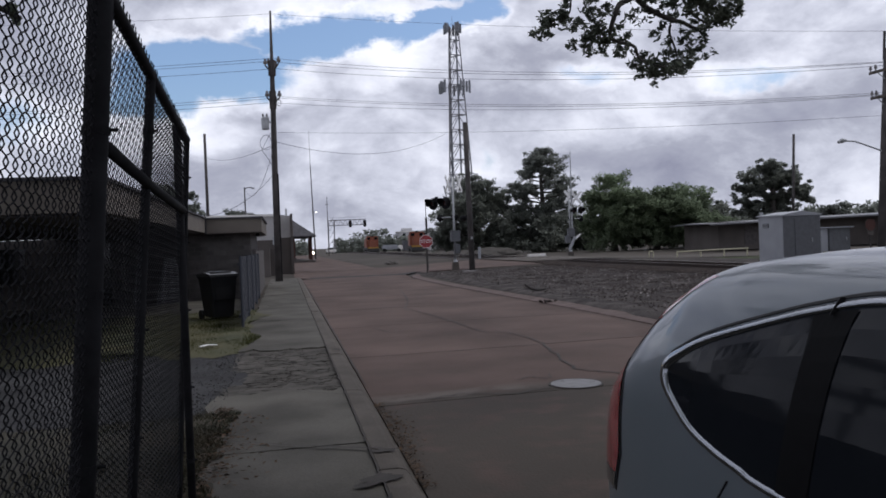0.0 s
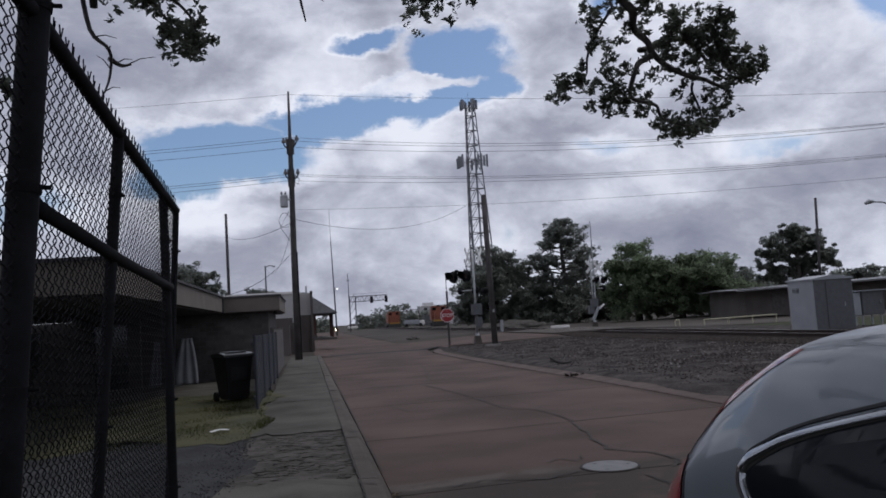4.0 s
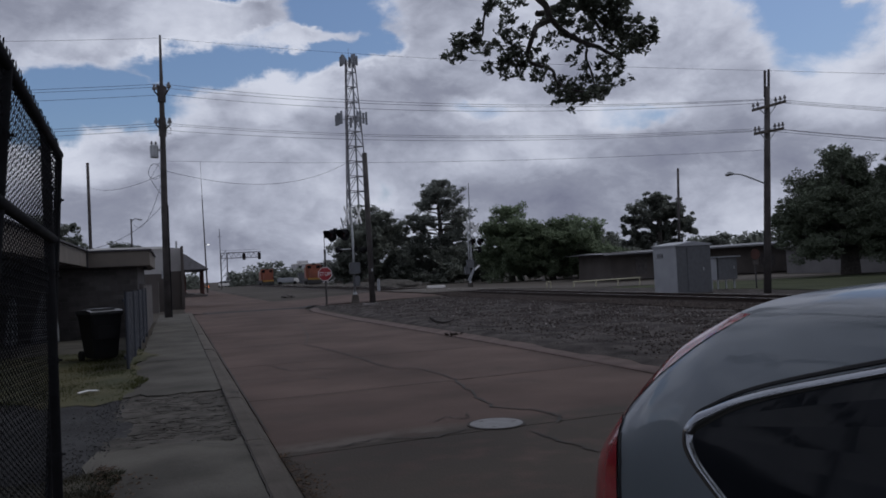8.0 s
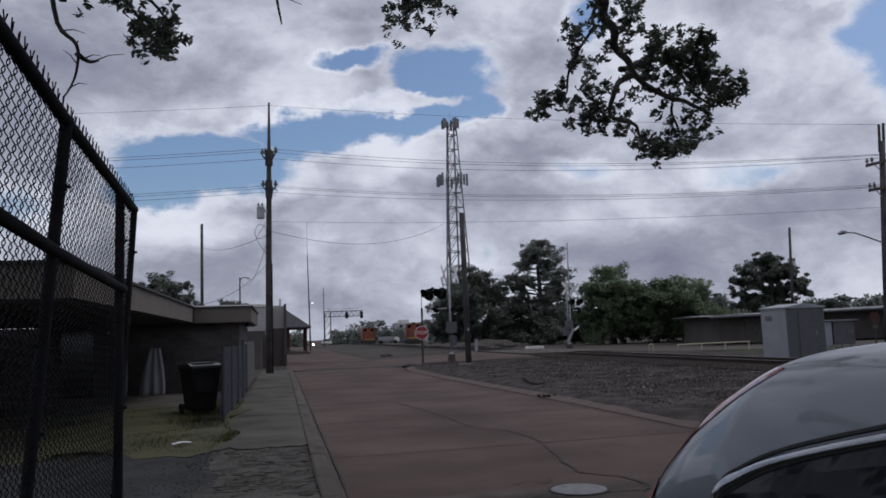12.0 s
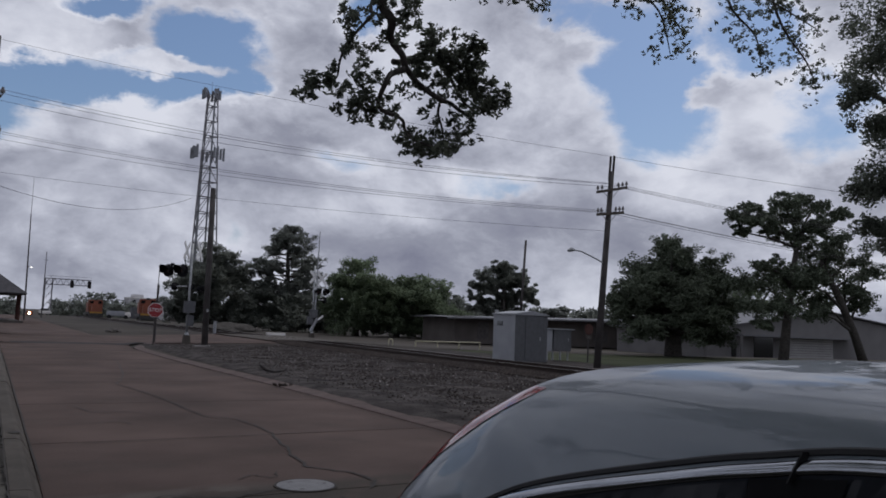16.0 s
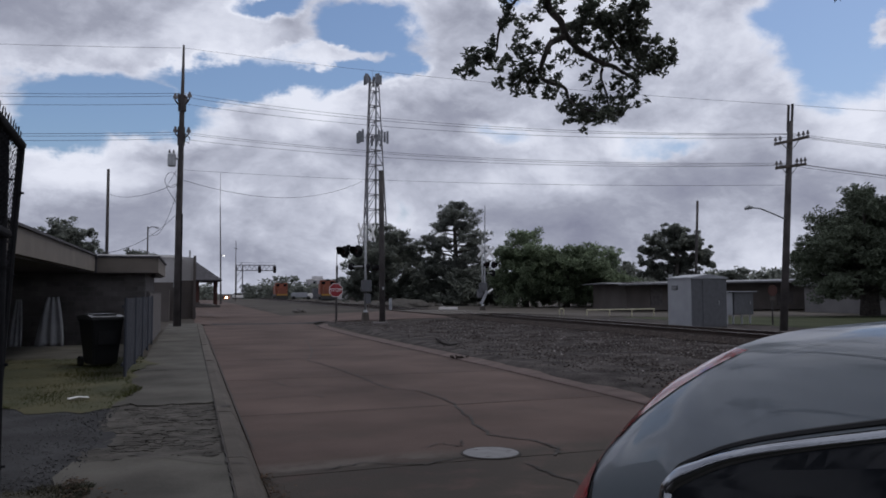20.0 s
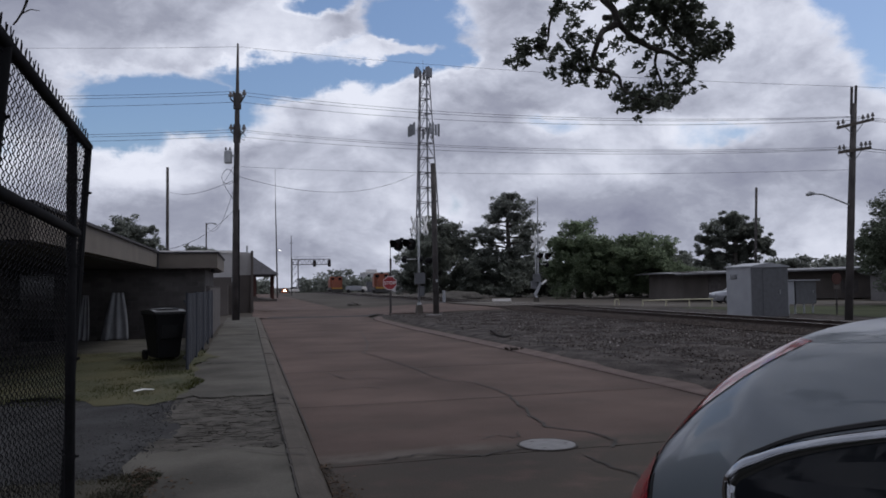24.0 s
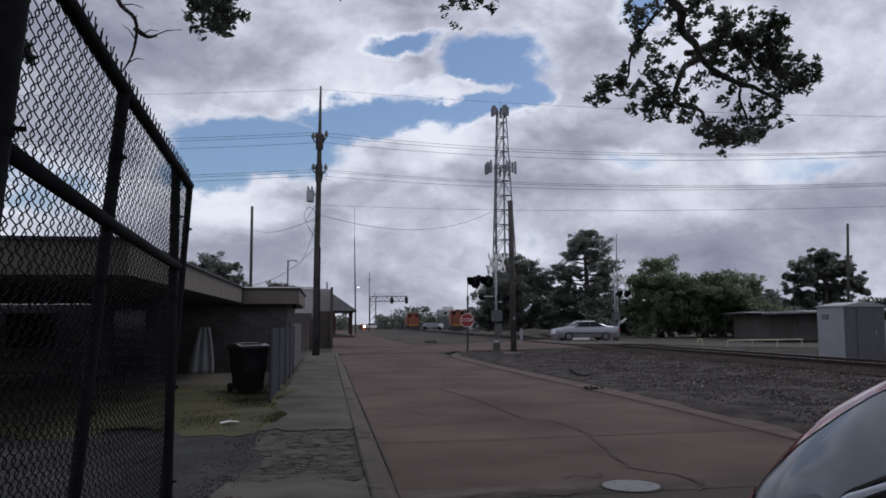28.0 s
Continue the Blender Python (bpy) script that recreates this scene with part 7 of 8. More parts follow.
# ---- overhanging oak ----
def build_overhang():
    """The live oak behind the camera: trunk, limbs that reach over the road, and leafy twigs."""
    rng = random.Random(5)
    t = thing("live_oak", -4.2, -5.5, 0.05, "large live oak whose leafy limbs hang over the street", "oak tree")
    o = Vector((-4.2, -5.5, 0.05))
    def W(x, y, z):
        return Vector((x, y, z)) - o
    part("trunk", tube([(0, 0, -0.3), (0.1, 0.1, 1.5), (0.5, 0.6, 3.2), (1.0, 1.3, 4.6)], [0.62, 0.5, 0.46, 0.36], 14), M_BARK, t, smooth=True)
    cs, rs, ns = [], [], []
    def clump(x, y, z, r, n):
        cs.append(tuple(W(x, y, z)))
        rs.append(r)
        ns.append(n)
    def along(pts, r, n, spread=0.06, start=0.0):
        """Small clumps strung along a twig."""
        for k in range(n):
            u = start + (1 - start) * (k + rng.random()) / n
            i = min(int(u * (len(pts) - 1)), len(pts) - 2)
            q = pts[i].lerp(pts[i + 1], u * (len(pts) - 1) - i)
            cs.append((q.x + rng.gauss(0, spread), q.y + rng.gauss(0, spread * 1.6), q.z + rng.gauss(0, spread)))
            rs.append(r * rng.uniform(0.7, 1.3))
            ns.append(rng.randint(9, 16))
    def twig(name, pairs, y, r0, r1, dy=0.0):
        pairs = smooth_line(pairs, 4)
        pts = [W(x, y + dy * k / max(1, len(pairs) - 1) + 0.05 * math.sin(k * 0.6), z) for k, (x, z) in enumerate(pairs)]
        part(name, tube(pts, [r0 + (r1 - r0) * k / (len(pts) - 1) for k in range(len(pts))], 7), M_BARK, t, smooth=True)
        return pts
    part("limb", tube([(1.0, 1.3, 4.6), (3.2, 5.0, 7.2), (5.6, 9.5, 7.4), (7.2, 12.6, 6.4), W(3.51, 8.4, 5.6), W(3.56, 8.4, 5.08)], [0.34, 0.24, 0.18, 0.13, 0.085, 0.06], 9), M_BARK, t, smooth=True)
    part("limb", tube([(1.0, 1.3, 4.6), (1.0, 5.5, 6.4), (2.2, 9.5, 6.0), W(-1.5, 7.0, 4.9), W(-1.5, 7.1, 4.3)], [0.30, 0.20, 0.12, 0.06, 0.03], 8), M_BARK, t, smooth=True)
    part("limb", tube([(1.0, 1.3, 4.6), (6.0, 4.0, 8.0), (11.0, 9.0, 9.0), W(8.6, 10.2, 8.0), W(9.4, 10.0, 7.0)], [0.30, 0.2, 0.14, 0.08, 0.05], 8), M_BARK, t, smooth=True)
    main = twig("branch", [(3.56, 5.08), (3.58, 4.93), (3.64, 4.79), (3.67, 4.66), (3.77, 4.5), (3.83, 4.35), (4.07, 4.19), (4.27, 4.06), (4.48, 4.03), (4.63, 3.97), (4.68, 3.81)], 8.4, 0.055, 0.014)
    left = twig("branch", [(3.83, 4.31), (3.66, 4.22), (3.56, 4.09), (3.51, 3.89), (3.57, 3.77), (3.74, 3.7), (3.8, 3.6), (3.85, 3.49)], 8.35, 0.035, 0.010, -0.2)
    tip = twig("branch", [(3.82, 3.59), (3.99, 3.52), (4.17, 3.47), (4.31, 3.48)], 8.2, 0.012, 0.006)
    hang = twig("branch", [(4.28, 4.01), (4.33, 3.88), (4.36, 3.73), (4.46, 3.63), (4.53, 3.56)], 8.4, 0.016, 0.006, 0.2)
    strand = twig("branch", [(4.07, 5.7), (4.02, 5.52), (3.99, 5.37), (3.85, 5.16), (3.69, 4.92), (3.65, 4.77), (3.66, 4.6), (3.56, 4.5), (3.36, 4.42), (3.21, 4.3)], 9.75, 0.025, 0.007, 0.1)
    mass = twig("branch", [(3.8, 4.45), (4.08, 4.54), (4.34, 4.6), (4.63, 4.51), (4.83, 4.24), (5.01, 4.15)], 8.6, 0.035, 0.012, 0.3)
    part("branch", tube([W(3.53, 8.4, 5.5), W(3.82, 9.1, 5.9), W(4.07, 9.75, 5.70)], [0.03, 0.028, 0.025], 7), M_BARK, t, smooth=True)
    along(main, 0.09, 10, 0.07, 0.1)
    for z in (4.9, 5.05, 5.2, 5.4):
        for dx in (-0.28, -0.12, 0.16, 0.30):
            clump(3.62 + dx + rng.uniform(-0.06, 0.06), 8.4 + rng.uniform(-0.1, 0.1), z + rng.uniform(-0.08, 0.08), 0.15, 34)
    along(left, 0.08, 10, 0.06, 0.25)
    along(tip, 0.07, 9, 0.04)
    along(hang, 0.07, 9, 0.05)
    along(strand, 0.06, 10, 0.04, 0.15)
    along(mass, 0.10, 14, 0.09, 0.2)
    # leafy masses on the lobes of the branch: centre, two radii, number of sprays
    for x, z, rx, rz, n in ((4.35, 4.65, 0.3, 0.22, 46), (4.66, 4.59, 0.25, 0.22, 45), (4.85, 4.25, 0.25, 0.2, 46), (4.65, 4.36, 0.22, 0.19, 34), (4.24, 4.49, 0.24, 0.16, 31), (5.01, 4.18, 0.1, 0.14, 14), (4.38, 4.22, 0.19, 0.13, 10), (4.14, 4.79, 0.12, 0.08, 7), (4.69, 4.75, 0.11, 0.07, 6), (3.45, 4.01, 0.21, 0.2, 26), (3.32, 3.83, 0.2, 0.11, 19), (3.65, 3.8, 0.13, 0.13, 13), (3.43, 4.23, 0.09, 0.1, 6), (3.84, 4.85, 0.2, 0.11, 12), (3.52, 4.48, 0.08, 0.08, 6), (3.97, 3.53, 0.11, 0.09, 10), (4.19, 3.48, 0.13, 0.07, 10), (4.31, 3.55, 0.07, 0.06, 6), (3.89, 3.64, 0.08, 0.06, 5), (4.41, 3.78, 0.11, 0.13, 9), (4.6, 3.69, 0.11, 0.11, 10), (4.19, 3.97, 0.09, 0.09, 5), (3.81, 4.08, 0.09, 0.07, 4), (3.98, 4.43, 0.16, 0.13, 9), (4.68, 3.94, 0.08, 0.07, 4), (4.51, 3.59, 0.08, 0.07, 6), (4.02, 4.23, 0.13, 0.1, 6)):
        for _ in range(n):
            a, q = rng.uniform(0, 6.283), math.sqrt(rng.random())
            clump(x + rx * q * math.cos(a), 8.4 + rng.uniform(-0.16, 0.26), z + rz * q * math.sin(a), 0.055, 7)
    for x, z, rx, rz, n in ((3.72, 5.24, 0.13, 0.17, 12), (3.78, 4.98, 0.11, 0.11, 6), (3.68, 5.41, 0.1, 0.11, 6), (3.69, 4.88, 0.08, 0.08, 4), (3.42, 4.5, 0.18, 0.13, 17), (3.23, 4.27, 0.12, 0.1, 9), (3.62, 4.43, 0.14, 0.13, 12), (3.27, 4.41, 0.1, 0.09, 6), (3.86, 4.72, 0.07, 0.04, 2)):
        for _ in range(n):
            a, q = rng.uniform(0, 6.283), math.sqrt(rng.random())
            clump(x + rx * q * math.cos(a), 9.75 + rng.uniform(-0.12, 0.12), z + rz * q * math.sin(a), 0.055, 7)
    # other sprays that dip into view
    for pairs, y, n in (([(-1.65, 4.9), (-1.35, 4.45), (-1.05, 4.30), (-0.85, 4.05), (-0.72, 3.95)], 7.0, 30), ([(-1.15, 4.75), (-0.95, 4.45), (-0.75, 4.2), (-0.70, 3.97)], 7.1, 26), ([(1.7, 4.85), (1.45, 4.5), (1.25, 4.35), (1.12, 4.25)], 7.0, 18), ([(1.55, 5.9), (1.75, 5.6), (1.5, 5.4)], 10.0, 16)):
        along(twig("branch", pairs, y, 0.020, 0.005), 0.10, n, 0.07, 0.25)
    for pairs, y in (([(-1.60, 4.6), (-1.52, 4.1), (-1.36, 3.9), (-1.38, 3.72), (-1.46, 3.5)], 7.0), ([(-1.37, 3.85), (-1.28, 3.80), (-1.2, 3.78)], 7.0), ([(0.0, 4.7), (-0.08, 4.45), (-0.16, 4.35)], 7.0), ([(0.2, 4.7), (0.12, 4.45), (0.16, 4.13)], 7.0)):
        bare = twig("bare_twig", pairs, y, 0.022, 0.006)
        for k in range(2, len(bare) - 1, 3):
            a = bare[k]
            e = a + Vector((rng.uniform(-0.12, 0.26), rng.uniform(-0.05, 0.05), rng.uniform(-0.05, 0.12)))
            m = a.lerp(e, 0.5) + Vector((0, 0, 0.02))
            part("bare_twig", tube([a, m, e], [0.006, 0.004, 0.002], 5), M_BARK, t)
    for pairs, y, n in (([(5.6, 7.2), (5.65, 6.5), (6.2, 6.4), (6.85, 6.25)], 10.0, 34), ([(6.9, 7.4), (7.0, 6.9), (6.6, 6.5)], 10.0, 22), ([(8.2, 7.6), (8.5, 7.0), (9.0, 6.7), (9.35, 6.1)], 10.0, 44), ([(9.0, 7.6), (9.4, 7.0), (9.8, 6.5)], 10.2, 34), ([(10.7, 8.0), (11.0, 7.3), (11.5, 6.9), (11.75, 6.45)], 10.2, 50), ([(12.2, 8.2), (12.6, 7.4), (13.2, 6.8), (13.5, 6.5)], 10.4, 60), ([(11.5, 8.0), (12.4, 7.8), (13.6, 7.5)], 10.4, 50), ([(4.9, 6.9), (5.2, 6.6), (5.6, 6.15)], 10.0, 24)):
        along(twig("branch", pairs, y, 0.03, 0.007), 0.16, n, 0.12, 0.2)
    # twig cluster just behind the fence
    along(twig("branch", [(-2.75, 4.35), (-2.55, 4.0), (-2.3, 3.72), (-2.08, 3.6)], 7.0, 0.036, 0.020), 0.06, 5, 0.04, 0.2)
    for _ in range(40):
        a, q = rng.uniform(0, 6.283), math.sqrt(rng.random())
        clump(-2.5 + 0.24 * q * math.cos(a), 7.0 + rng.uniform(-0.15, 0.15), 3.9 + 0.28 * q * math.sin(a), 0.06, 7)
    part("branch", tube([W(-2.75, 7.0, 4.35), W(-2.9, 5.5, 5.0), W(-2.9, 1.5, 5.8), W(-3.2, -4.0, 4.7)], [0.03, 0.05, 0.08, 0.12], 7), M_BARK, t, smooth=True)
    # high crown over the street, out of view, that shades the foreground
    for _ in range(170):
        a, q = rng.uniform(0, 6.283), 7.5 * math.sqrt(rng.random())
        clump(1.2 + q * math.cos(a) * 1.1, -2.6 + q * math.sin(a), 7.2 + 2.0 * rng.random() + 1.2 * (1 - q / 7.5), rng.uniform(0.7, 1.2), 110)
    for _ in range(170):
        a, q = rng.uniform(0, 6.283), math.sqrt(rng.random())
        clump(-0.5 + 8.0 * q * math.cos(a), 2.2 + 6.6 * q * math.sin(a), 7.4 + 2.4 * rng.random(), rng.uniform(0.7, 1.2), 100)
    small = [i for i, r in enumerate(rs) if r < 0.5]
    big = [i for i, r in enumerate(rs) if r >= 0.5]
    # fine foliage grows in little rosettes at the twig ends
    tc, tr_, tn = [], [], []
    for i in small:
        for _ in range(max(2, int(ns[i] / 3.6))):
            d = Vector((rng.gauss(0, 1), rng.gauss(0, 1), rng.gauss(0, 1))).normalized() * rs[i] * rng.uniform(0.2, 1.0)
            tc.append((cs[i][0] + d.x, cs[i][1] + d.y, cs[i][2] + d.z))
            tr_.append(rng.uniform(0.035, 0.06))
            tn.append(rng.randint(7, 10))
    base = len(cs)
    cs += tc
    rs += tr_
    ns += tn
    small = list(range(base, len(cs)))
    for idx, s, nm in ((small, 0.036, "leaves"), (big, 0.19, "crown")):
        v, f = leaves([cs[i] for i in idx], [rs[i] for i in idx], [ns[i] for i in idx], s, rng, 0.9, 1.1)
        tagged(raw(nm, v, f, M_LEAF, t), kind="stuff")


build_overhang()


def grass_blades():
    rng = random.Random(9)
    for x0, x1, y0, y1, n, nm in ((-6.5, -0.58, 11.4, 21.3, 28000, "lawn_grass"), (-4.5, -0.98, 2.0, 7.9, 9000, "fence_grass"), (-1.05, -0.42, 4.2, 7.95, 6500, "weed_patch")):
        verts, faces = [], []
        for _ in range(n):
            x = x1 - (x1 - x0) * rng.random() ** 1.6
            y = rng.uniform(y0, y1)
            if nm == "weed_patch":
                x = -1.0 + (0.36 + 0.30 * noise.noise((y * 1.1, 3, 1)) + 0.12 * noise.noise((y * 5, 1, 1))) * rng.random() ** 0.8
            if nm == "lawn_grass" and (x > -0.86 + 0.30 * max(0.0, 1 - abs(y - 14.5) / 1.5) + 0.1 * noise.noise((y * 2, 2, 2)) or y < 12.75 + 1.3 * noise.noise((x * 0.9, 7, 3)) + 0.7 * rng.random() - 0.35):
                continue
            h, a = rng.uniform(0.025, 0.070) * (0.55 + 0.9 * abs(noise.noise((x * 0.9, y * 0.9, 4)))), rng.uniform(0, 6.28)
            z = 0.118 if nm == "weed_patch" else land(x, y) + 0.045
            dx, dy = 0.007 * math.cos(a), 0.007 * math.sin(a)
            b = len(verts)
            verts += [(x - dx, y - dy, z), (x + dx, y + dy, z), (x + rng.uniform(-0.04, 0.04), y + rng.uniform(-0.04, 0.04), z + h)]
            faces.append((b, b + 1, b + 2))
        weed = nm != "lawn_grass"
        tagged(raw(nm, verts, faces, M_WEED if weed else M_GRASS), "dark weeds along the foot of the fence" if weed else "short yellow-green grass blades", "weeds" if weed else "grass", kind="stuff")


grass_blades()


def leaf_litter():
    rng = random.Random(19)
    verts, faces = [], []
    for _ in range(700):
        y = rng.uniform(4.6, 8.2)
        x = -0.72 + abs(rng.gauss(0, 0.16)) * (1.2 if 5.5 < y < 7.8 else 0.4) - 0.1 * rng.random()
        s, a = rng.uniform(0.012, 0.03), rng.uniform(0, 6.28)
        z = 0.128 + 0.02 * rng.random()
        b = len(verts)
        for k, q in ((0, 1), (1.57, 0.45), (3.14, 1), (4.71, 0.45)):
            verts.append((x + s * q * math.cos(a + k), y + s * q * math.sin(a + k), z + rng.uniform(-0.006, 0.01)))
        faces.append((b, b + 1, b + 2, b + 3))
    for _ in range(650):
        y = rng.uniform(5.4, 8.4)
        x = 0.76 + abs(rng.gauss(0, 0.07)) * (1.6 if 6.4 < y < 8.0 else 0.8)
        s, a = rng.uniform(0.006, 0.024), rng.uniform(0, 6.28)
        z = 0.012 + 0.012 * rng.random()
        b = len(verts)
        for k, q in ((0, 1), (1.57, 0.5), (3.14, 1), (4.71, 0.5)):
            verts.append((x + s * q * math.cos(a + k), y + s * q * math.sin(a + k), z + rng.uniform(-0.005, 0.008)))
        faces.append((b, b + 1, b + 2, b + 3))
    tagged(raw("leaf_litter", verts, faces, M_LITTER), "brown dry leaves gathered along fence and gutter", "leaf litter", kind="stuff")


leaf_litter()


def small_things():
    b = thing("fallen_branch", 7.24, 22.95, land(7.24, 22.95) + 0.03, "dark fallen branch lying on the gravel bank", "branch", rz=10)
    part("stem", tube([(-0.35, 0, 0.22), (-0.15, 0, 0.08), (0.1, 0, 0.03), (0.35, 0, 0.05)], [0.03, 0.045, 0.05, 0.03], 7), M_POLE, b)
    part("twig", tube([(0.0, 0, 0.06), (0.15, 0.1, 0.18), (0.22, 0.1, 0.26)], [0.024, 0.02, 0.010], 6), M_POLE, b)
    part("twig", tube([(-0.15, 0, 0.08), (-0.3, 0.15, 0.10)], [0.024, 0.013], 6), M_POLE, b)
    p = thing("timber_offcut", 9.0, 39.0, land(9.0, 39.0) + 0.03, "pale timber offcut lying at the foot of the pole", "timber", rz=6)
    part("plank", box(0, 0, 0.06, 0.75, 0.22, 0.1, 0.01), M_PALE_STONE, p)
    k = thing("ballast_lump", 8.6, 66.0, land(8.6, 66.0), "dark heap of dirt beside the far street", "dirt heap")
    bm = bmesh.new()
    bmesh.ops.create_icosphere(bm, subdivisions=3, radius=1.0)
    for v in bm.verts:
        v.co *= 1 + 0.25 * noise.noise(v.co * 2.1)
        v.co = Vector((v.co.x * 0.55, v.co.y * 0.5, max(v.co.z, -0.2) * 0.26))
    part("heap", bm, M_BARK, k)
    g = thing("gravel_heap", 21.2, 80.0, 0.1, "low heap of brown gravel beside the far track", "gravel heap")
    bm = bmesh.new()
    bmesh.ops.create_icosphere(bm, subdivisions=4, radius=1.0)
    for v in bm.verts:
        v.co *= 1 + 0.22 * noise.noise(v.co * 2.3)
        v.co = Vector((v.co.x * 3.0, v.co.y * 2.4, max(v.co.z, -0.2) * 0.85))
    part("gravel_mound", bm, M_RUBBLE, g)
    c = thing("kerb_rubble", 6.45, 19.6, 0.1, "small heap of dark rubble on the kerb", "rubble")
    bm = bmesh.new()
    rng = random.Random(3)
    for _ in range(11):
        add_box(bm, rng.uniform(-0.26, 0.26), rng.uniform(-0.12, 0.12), rng.uniform(-0.05, -0.03), rng.uniform(0.04, 0.10), rng.uniform(0.03, 0.07), rng.uniform(0.015, 0.035), 0.0, Euler((rng.random(), rng.random(), rng.random())))
    part("rubble_pieces", bm, M_RAIL_RUST, c)
    l = thing("litter_scrap", -1.35, 13.35, land(-1.35, 13.35) + 0.09, "white paper scrap lying on the grass", "litter", rz=20)
    part("paper", prism([(-0.13, 0), (0.0, 0.02), (0.14, 0.005), (0.14, 0.012), (0.0, 0.028), (-0.13, 0.008)], "y", -0.05, 0.05), M_SIGNWHITE, l)


small_things()


# ---- far vehicles ----
def build_locomotive(x, y, z, rz, label, scale=1.0):
    t = thing("locomotive", x, y, z, label, "locomotive", rz=rz, group="standing locomotives")
    s = scale
    part("frame", box(0, 5.0 * s, 0.95 * s, 2.9 * s, 12.0 * s, 0.5 * s), M_LOCO_DARK, t)
    part("short_hood", box(0, -0.2 * s, 2.0 * s, 1.9 * s, 1.8 * s, 1.7 * s, 0.15 * s), M_LOCO, t)
    cab = part("cab", box(0, 1.6 * s, 2.6 * s, 2.9 * s, 1.9 * s, 2.7 * s, 0.15 * s), M_LOCO, t)
    for u in (-0.85, 0.85):
        part("cab_window", box(u * s, 0.62 * s, 3.4 * s, 0.7 * s, 0.05 * s, 0.55 * s), M_GLASSDARK, cab)
    part("long_hood", box(0, 6.8 * s, 2.3 * s, 1.9 * s, 8.2 * s, 2.2 * s, 0.12 * s), M_LOCO, t)
    part("stripe", box(0, -1.0 * s, 1.15 * s, 2.6 * s, 0.08 * s, 0.35 * s), M_LOCO_YEL, t, "yellow stripe")
    part("headlight_box", box(0, 0.7 * s, 3.95 * s, 0.6 * s, 0.3 * s, 0.3 * s), M_LOCO_DARK, t)
    part("pilot", box(0, -1.1 * s, 0.6 * s, 2.7 * s, 0.3 * s, 0.7 * s), M_LOCO_DARK, t)
    for yy in (1.0, 8.6):
        part("truck", box(0, yy * s, 0.45 * s, 2.4 * s, 3.2 * s, 0.7 * s), M_LOCO_DARK, t)
    part("handrail", tube([(1.35 * s, -1.0 * s, 2.2 * s), (1.35 * s, 10.5 * s, 2.2 * s)], 0.03, 5), M_LOCO_YEL, t)


build_locomotive(20.4, 188.0, 0.05, 0, "orange locomotive standing on a siding far off", 0.98)
build_locomotive(25.2, 152.0, 0.1, -4, "orange locomotive standing beyond the stop sign", 1.0)


def build_far_things():
    v = thing("white_van", 23.2, 178.0, 0.1, "white tank or van parked beside the siding", "van", rz=80)
    part("body", box(0, 0, 1.05, 2.0, 3.6, 1.1, 0.2), M_CABIN, v)
    part("cab", box(0, -2.3, 0.9, 1.9, 1.2, 1.1, 0.2), M_WHITE, v)
    part("windscreen", box(0, -2.92, 1.15, 1.6, 0.05, 0.4), M_GLASSDARK, v)
    for s in (-1, 1):
        for y in (-2.0, 1.2):
            part("wheel", tube([(s * 0.85, y, 0.4), (s * 1.02, y, 0.4)], 0.4, 14), M_RUBBER, v)
    k = thing("container", 28.6, 184.0, 0.1, "grey storage container beside the siding", "container")
    part("shell", box(0, 0, 1.3, 3.4, 2.4, 2.4, 0.05), M_CABIN_DARK, k)
    for i in range(9):
        part("corrugation", box(-1.5 + i * 0.37, -1.22, 1.3, 0.12, 0.05, 2.2), M_CABIN_DARK, k)
    w = thing("pale_shed", 31.8, 150.0, 0.1, "small pale equipment shed at the tower", "shed")
    part("wall", box(0, 0, 1.3, 2.6, 3.0, 2.6), M_CABIN_DARK, w)
    part("roof", prism([(-1.5, 2.55), (0, 3.0), (1.5, 2.55)], "y", -1.7, 1.7), M_METALROOF, w)
    part("door", box(0, -1.53, 1.05, 0.9, 0.06, 2.0), M_TANWALL, w)
    b = thing("pale_office_building", 45.4, 264.0, -1.3, "pale three-storey office block with rows of windows far away", "office building")
    part("wall", box(0, 5, 3.6, 15.0, 10.0, 7.2), M_WHITEWALL, b)
    part("parapet", box(0, 5, 7.3, 15.3, 10.3, 0.3), M_WHITE, b)
    part("roof_plant", box(-4.6, 4, 7.9, 3.2, 4, 1.0), M_WHITEWALL, b)
    for r in range(3):
        for c in range(6):
            window_unit(b, -6.0 + 2.4 * c, 0.0, 1.7 + 2.2 * r, 1.2, 1.3, "y", -1, M_WHITE)
    c = thing("parked_pickup", 11.5, 205.0, 0.0, "pale vehicle parked far down beside the line", "car", rz=10)
    part("body", box(0, 0, 0.75, 1.8, 4.4, 0.7, 0.15), M_WHITE, c)
    part("cabin", box(0, 0.3, 1.3, 1.6, 2.0, 0.6, 0.2), M_GLASSDARK, c)
    for s in (-1, 1):
        for y in (-1.4, 1.4):
            part("wheel", tube([(s * 0.7, y, 0.33), (s * 0.9, y, 0.33)], 0.33, 12), M_RUBBER, c)


build_far_things()


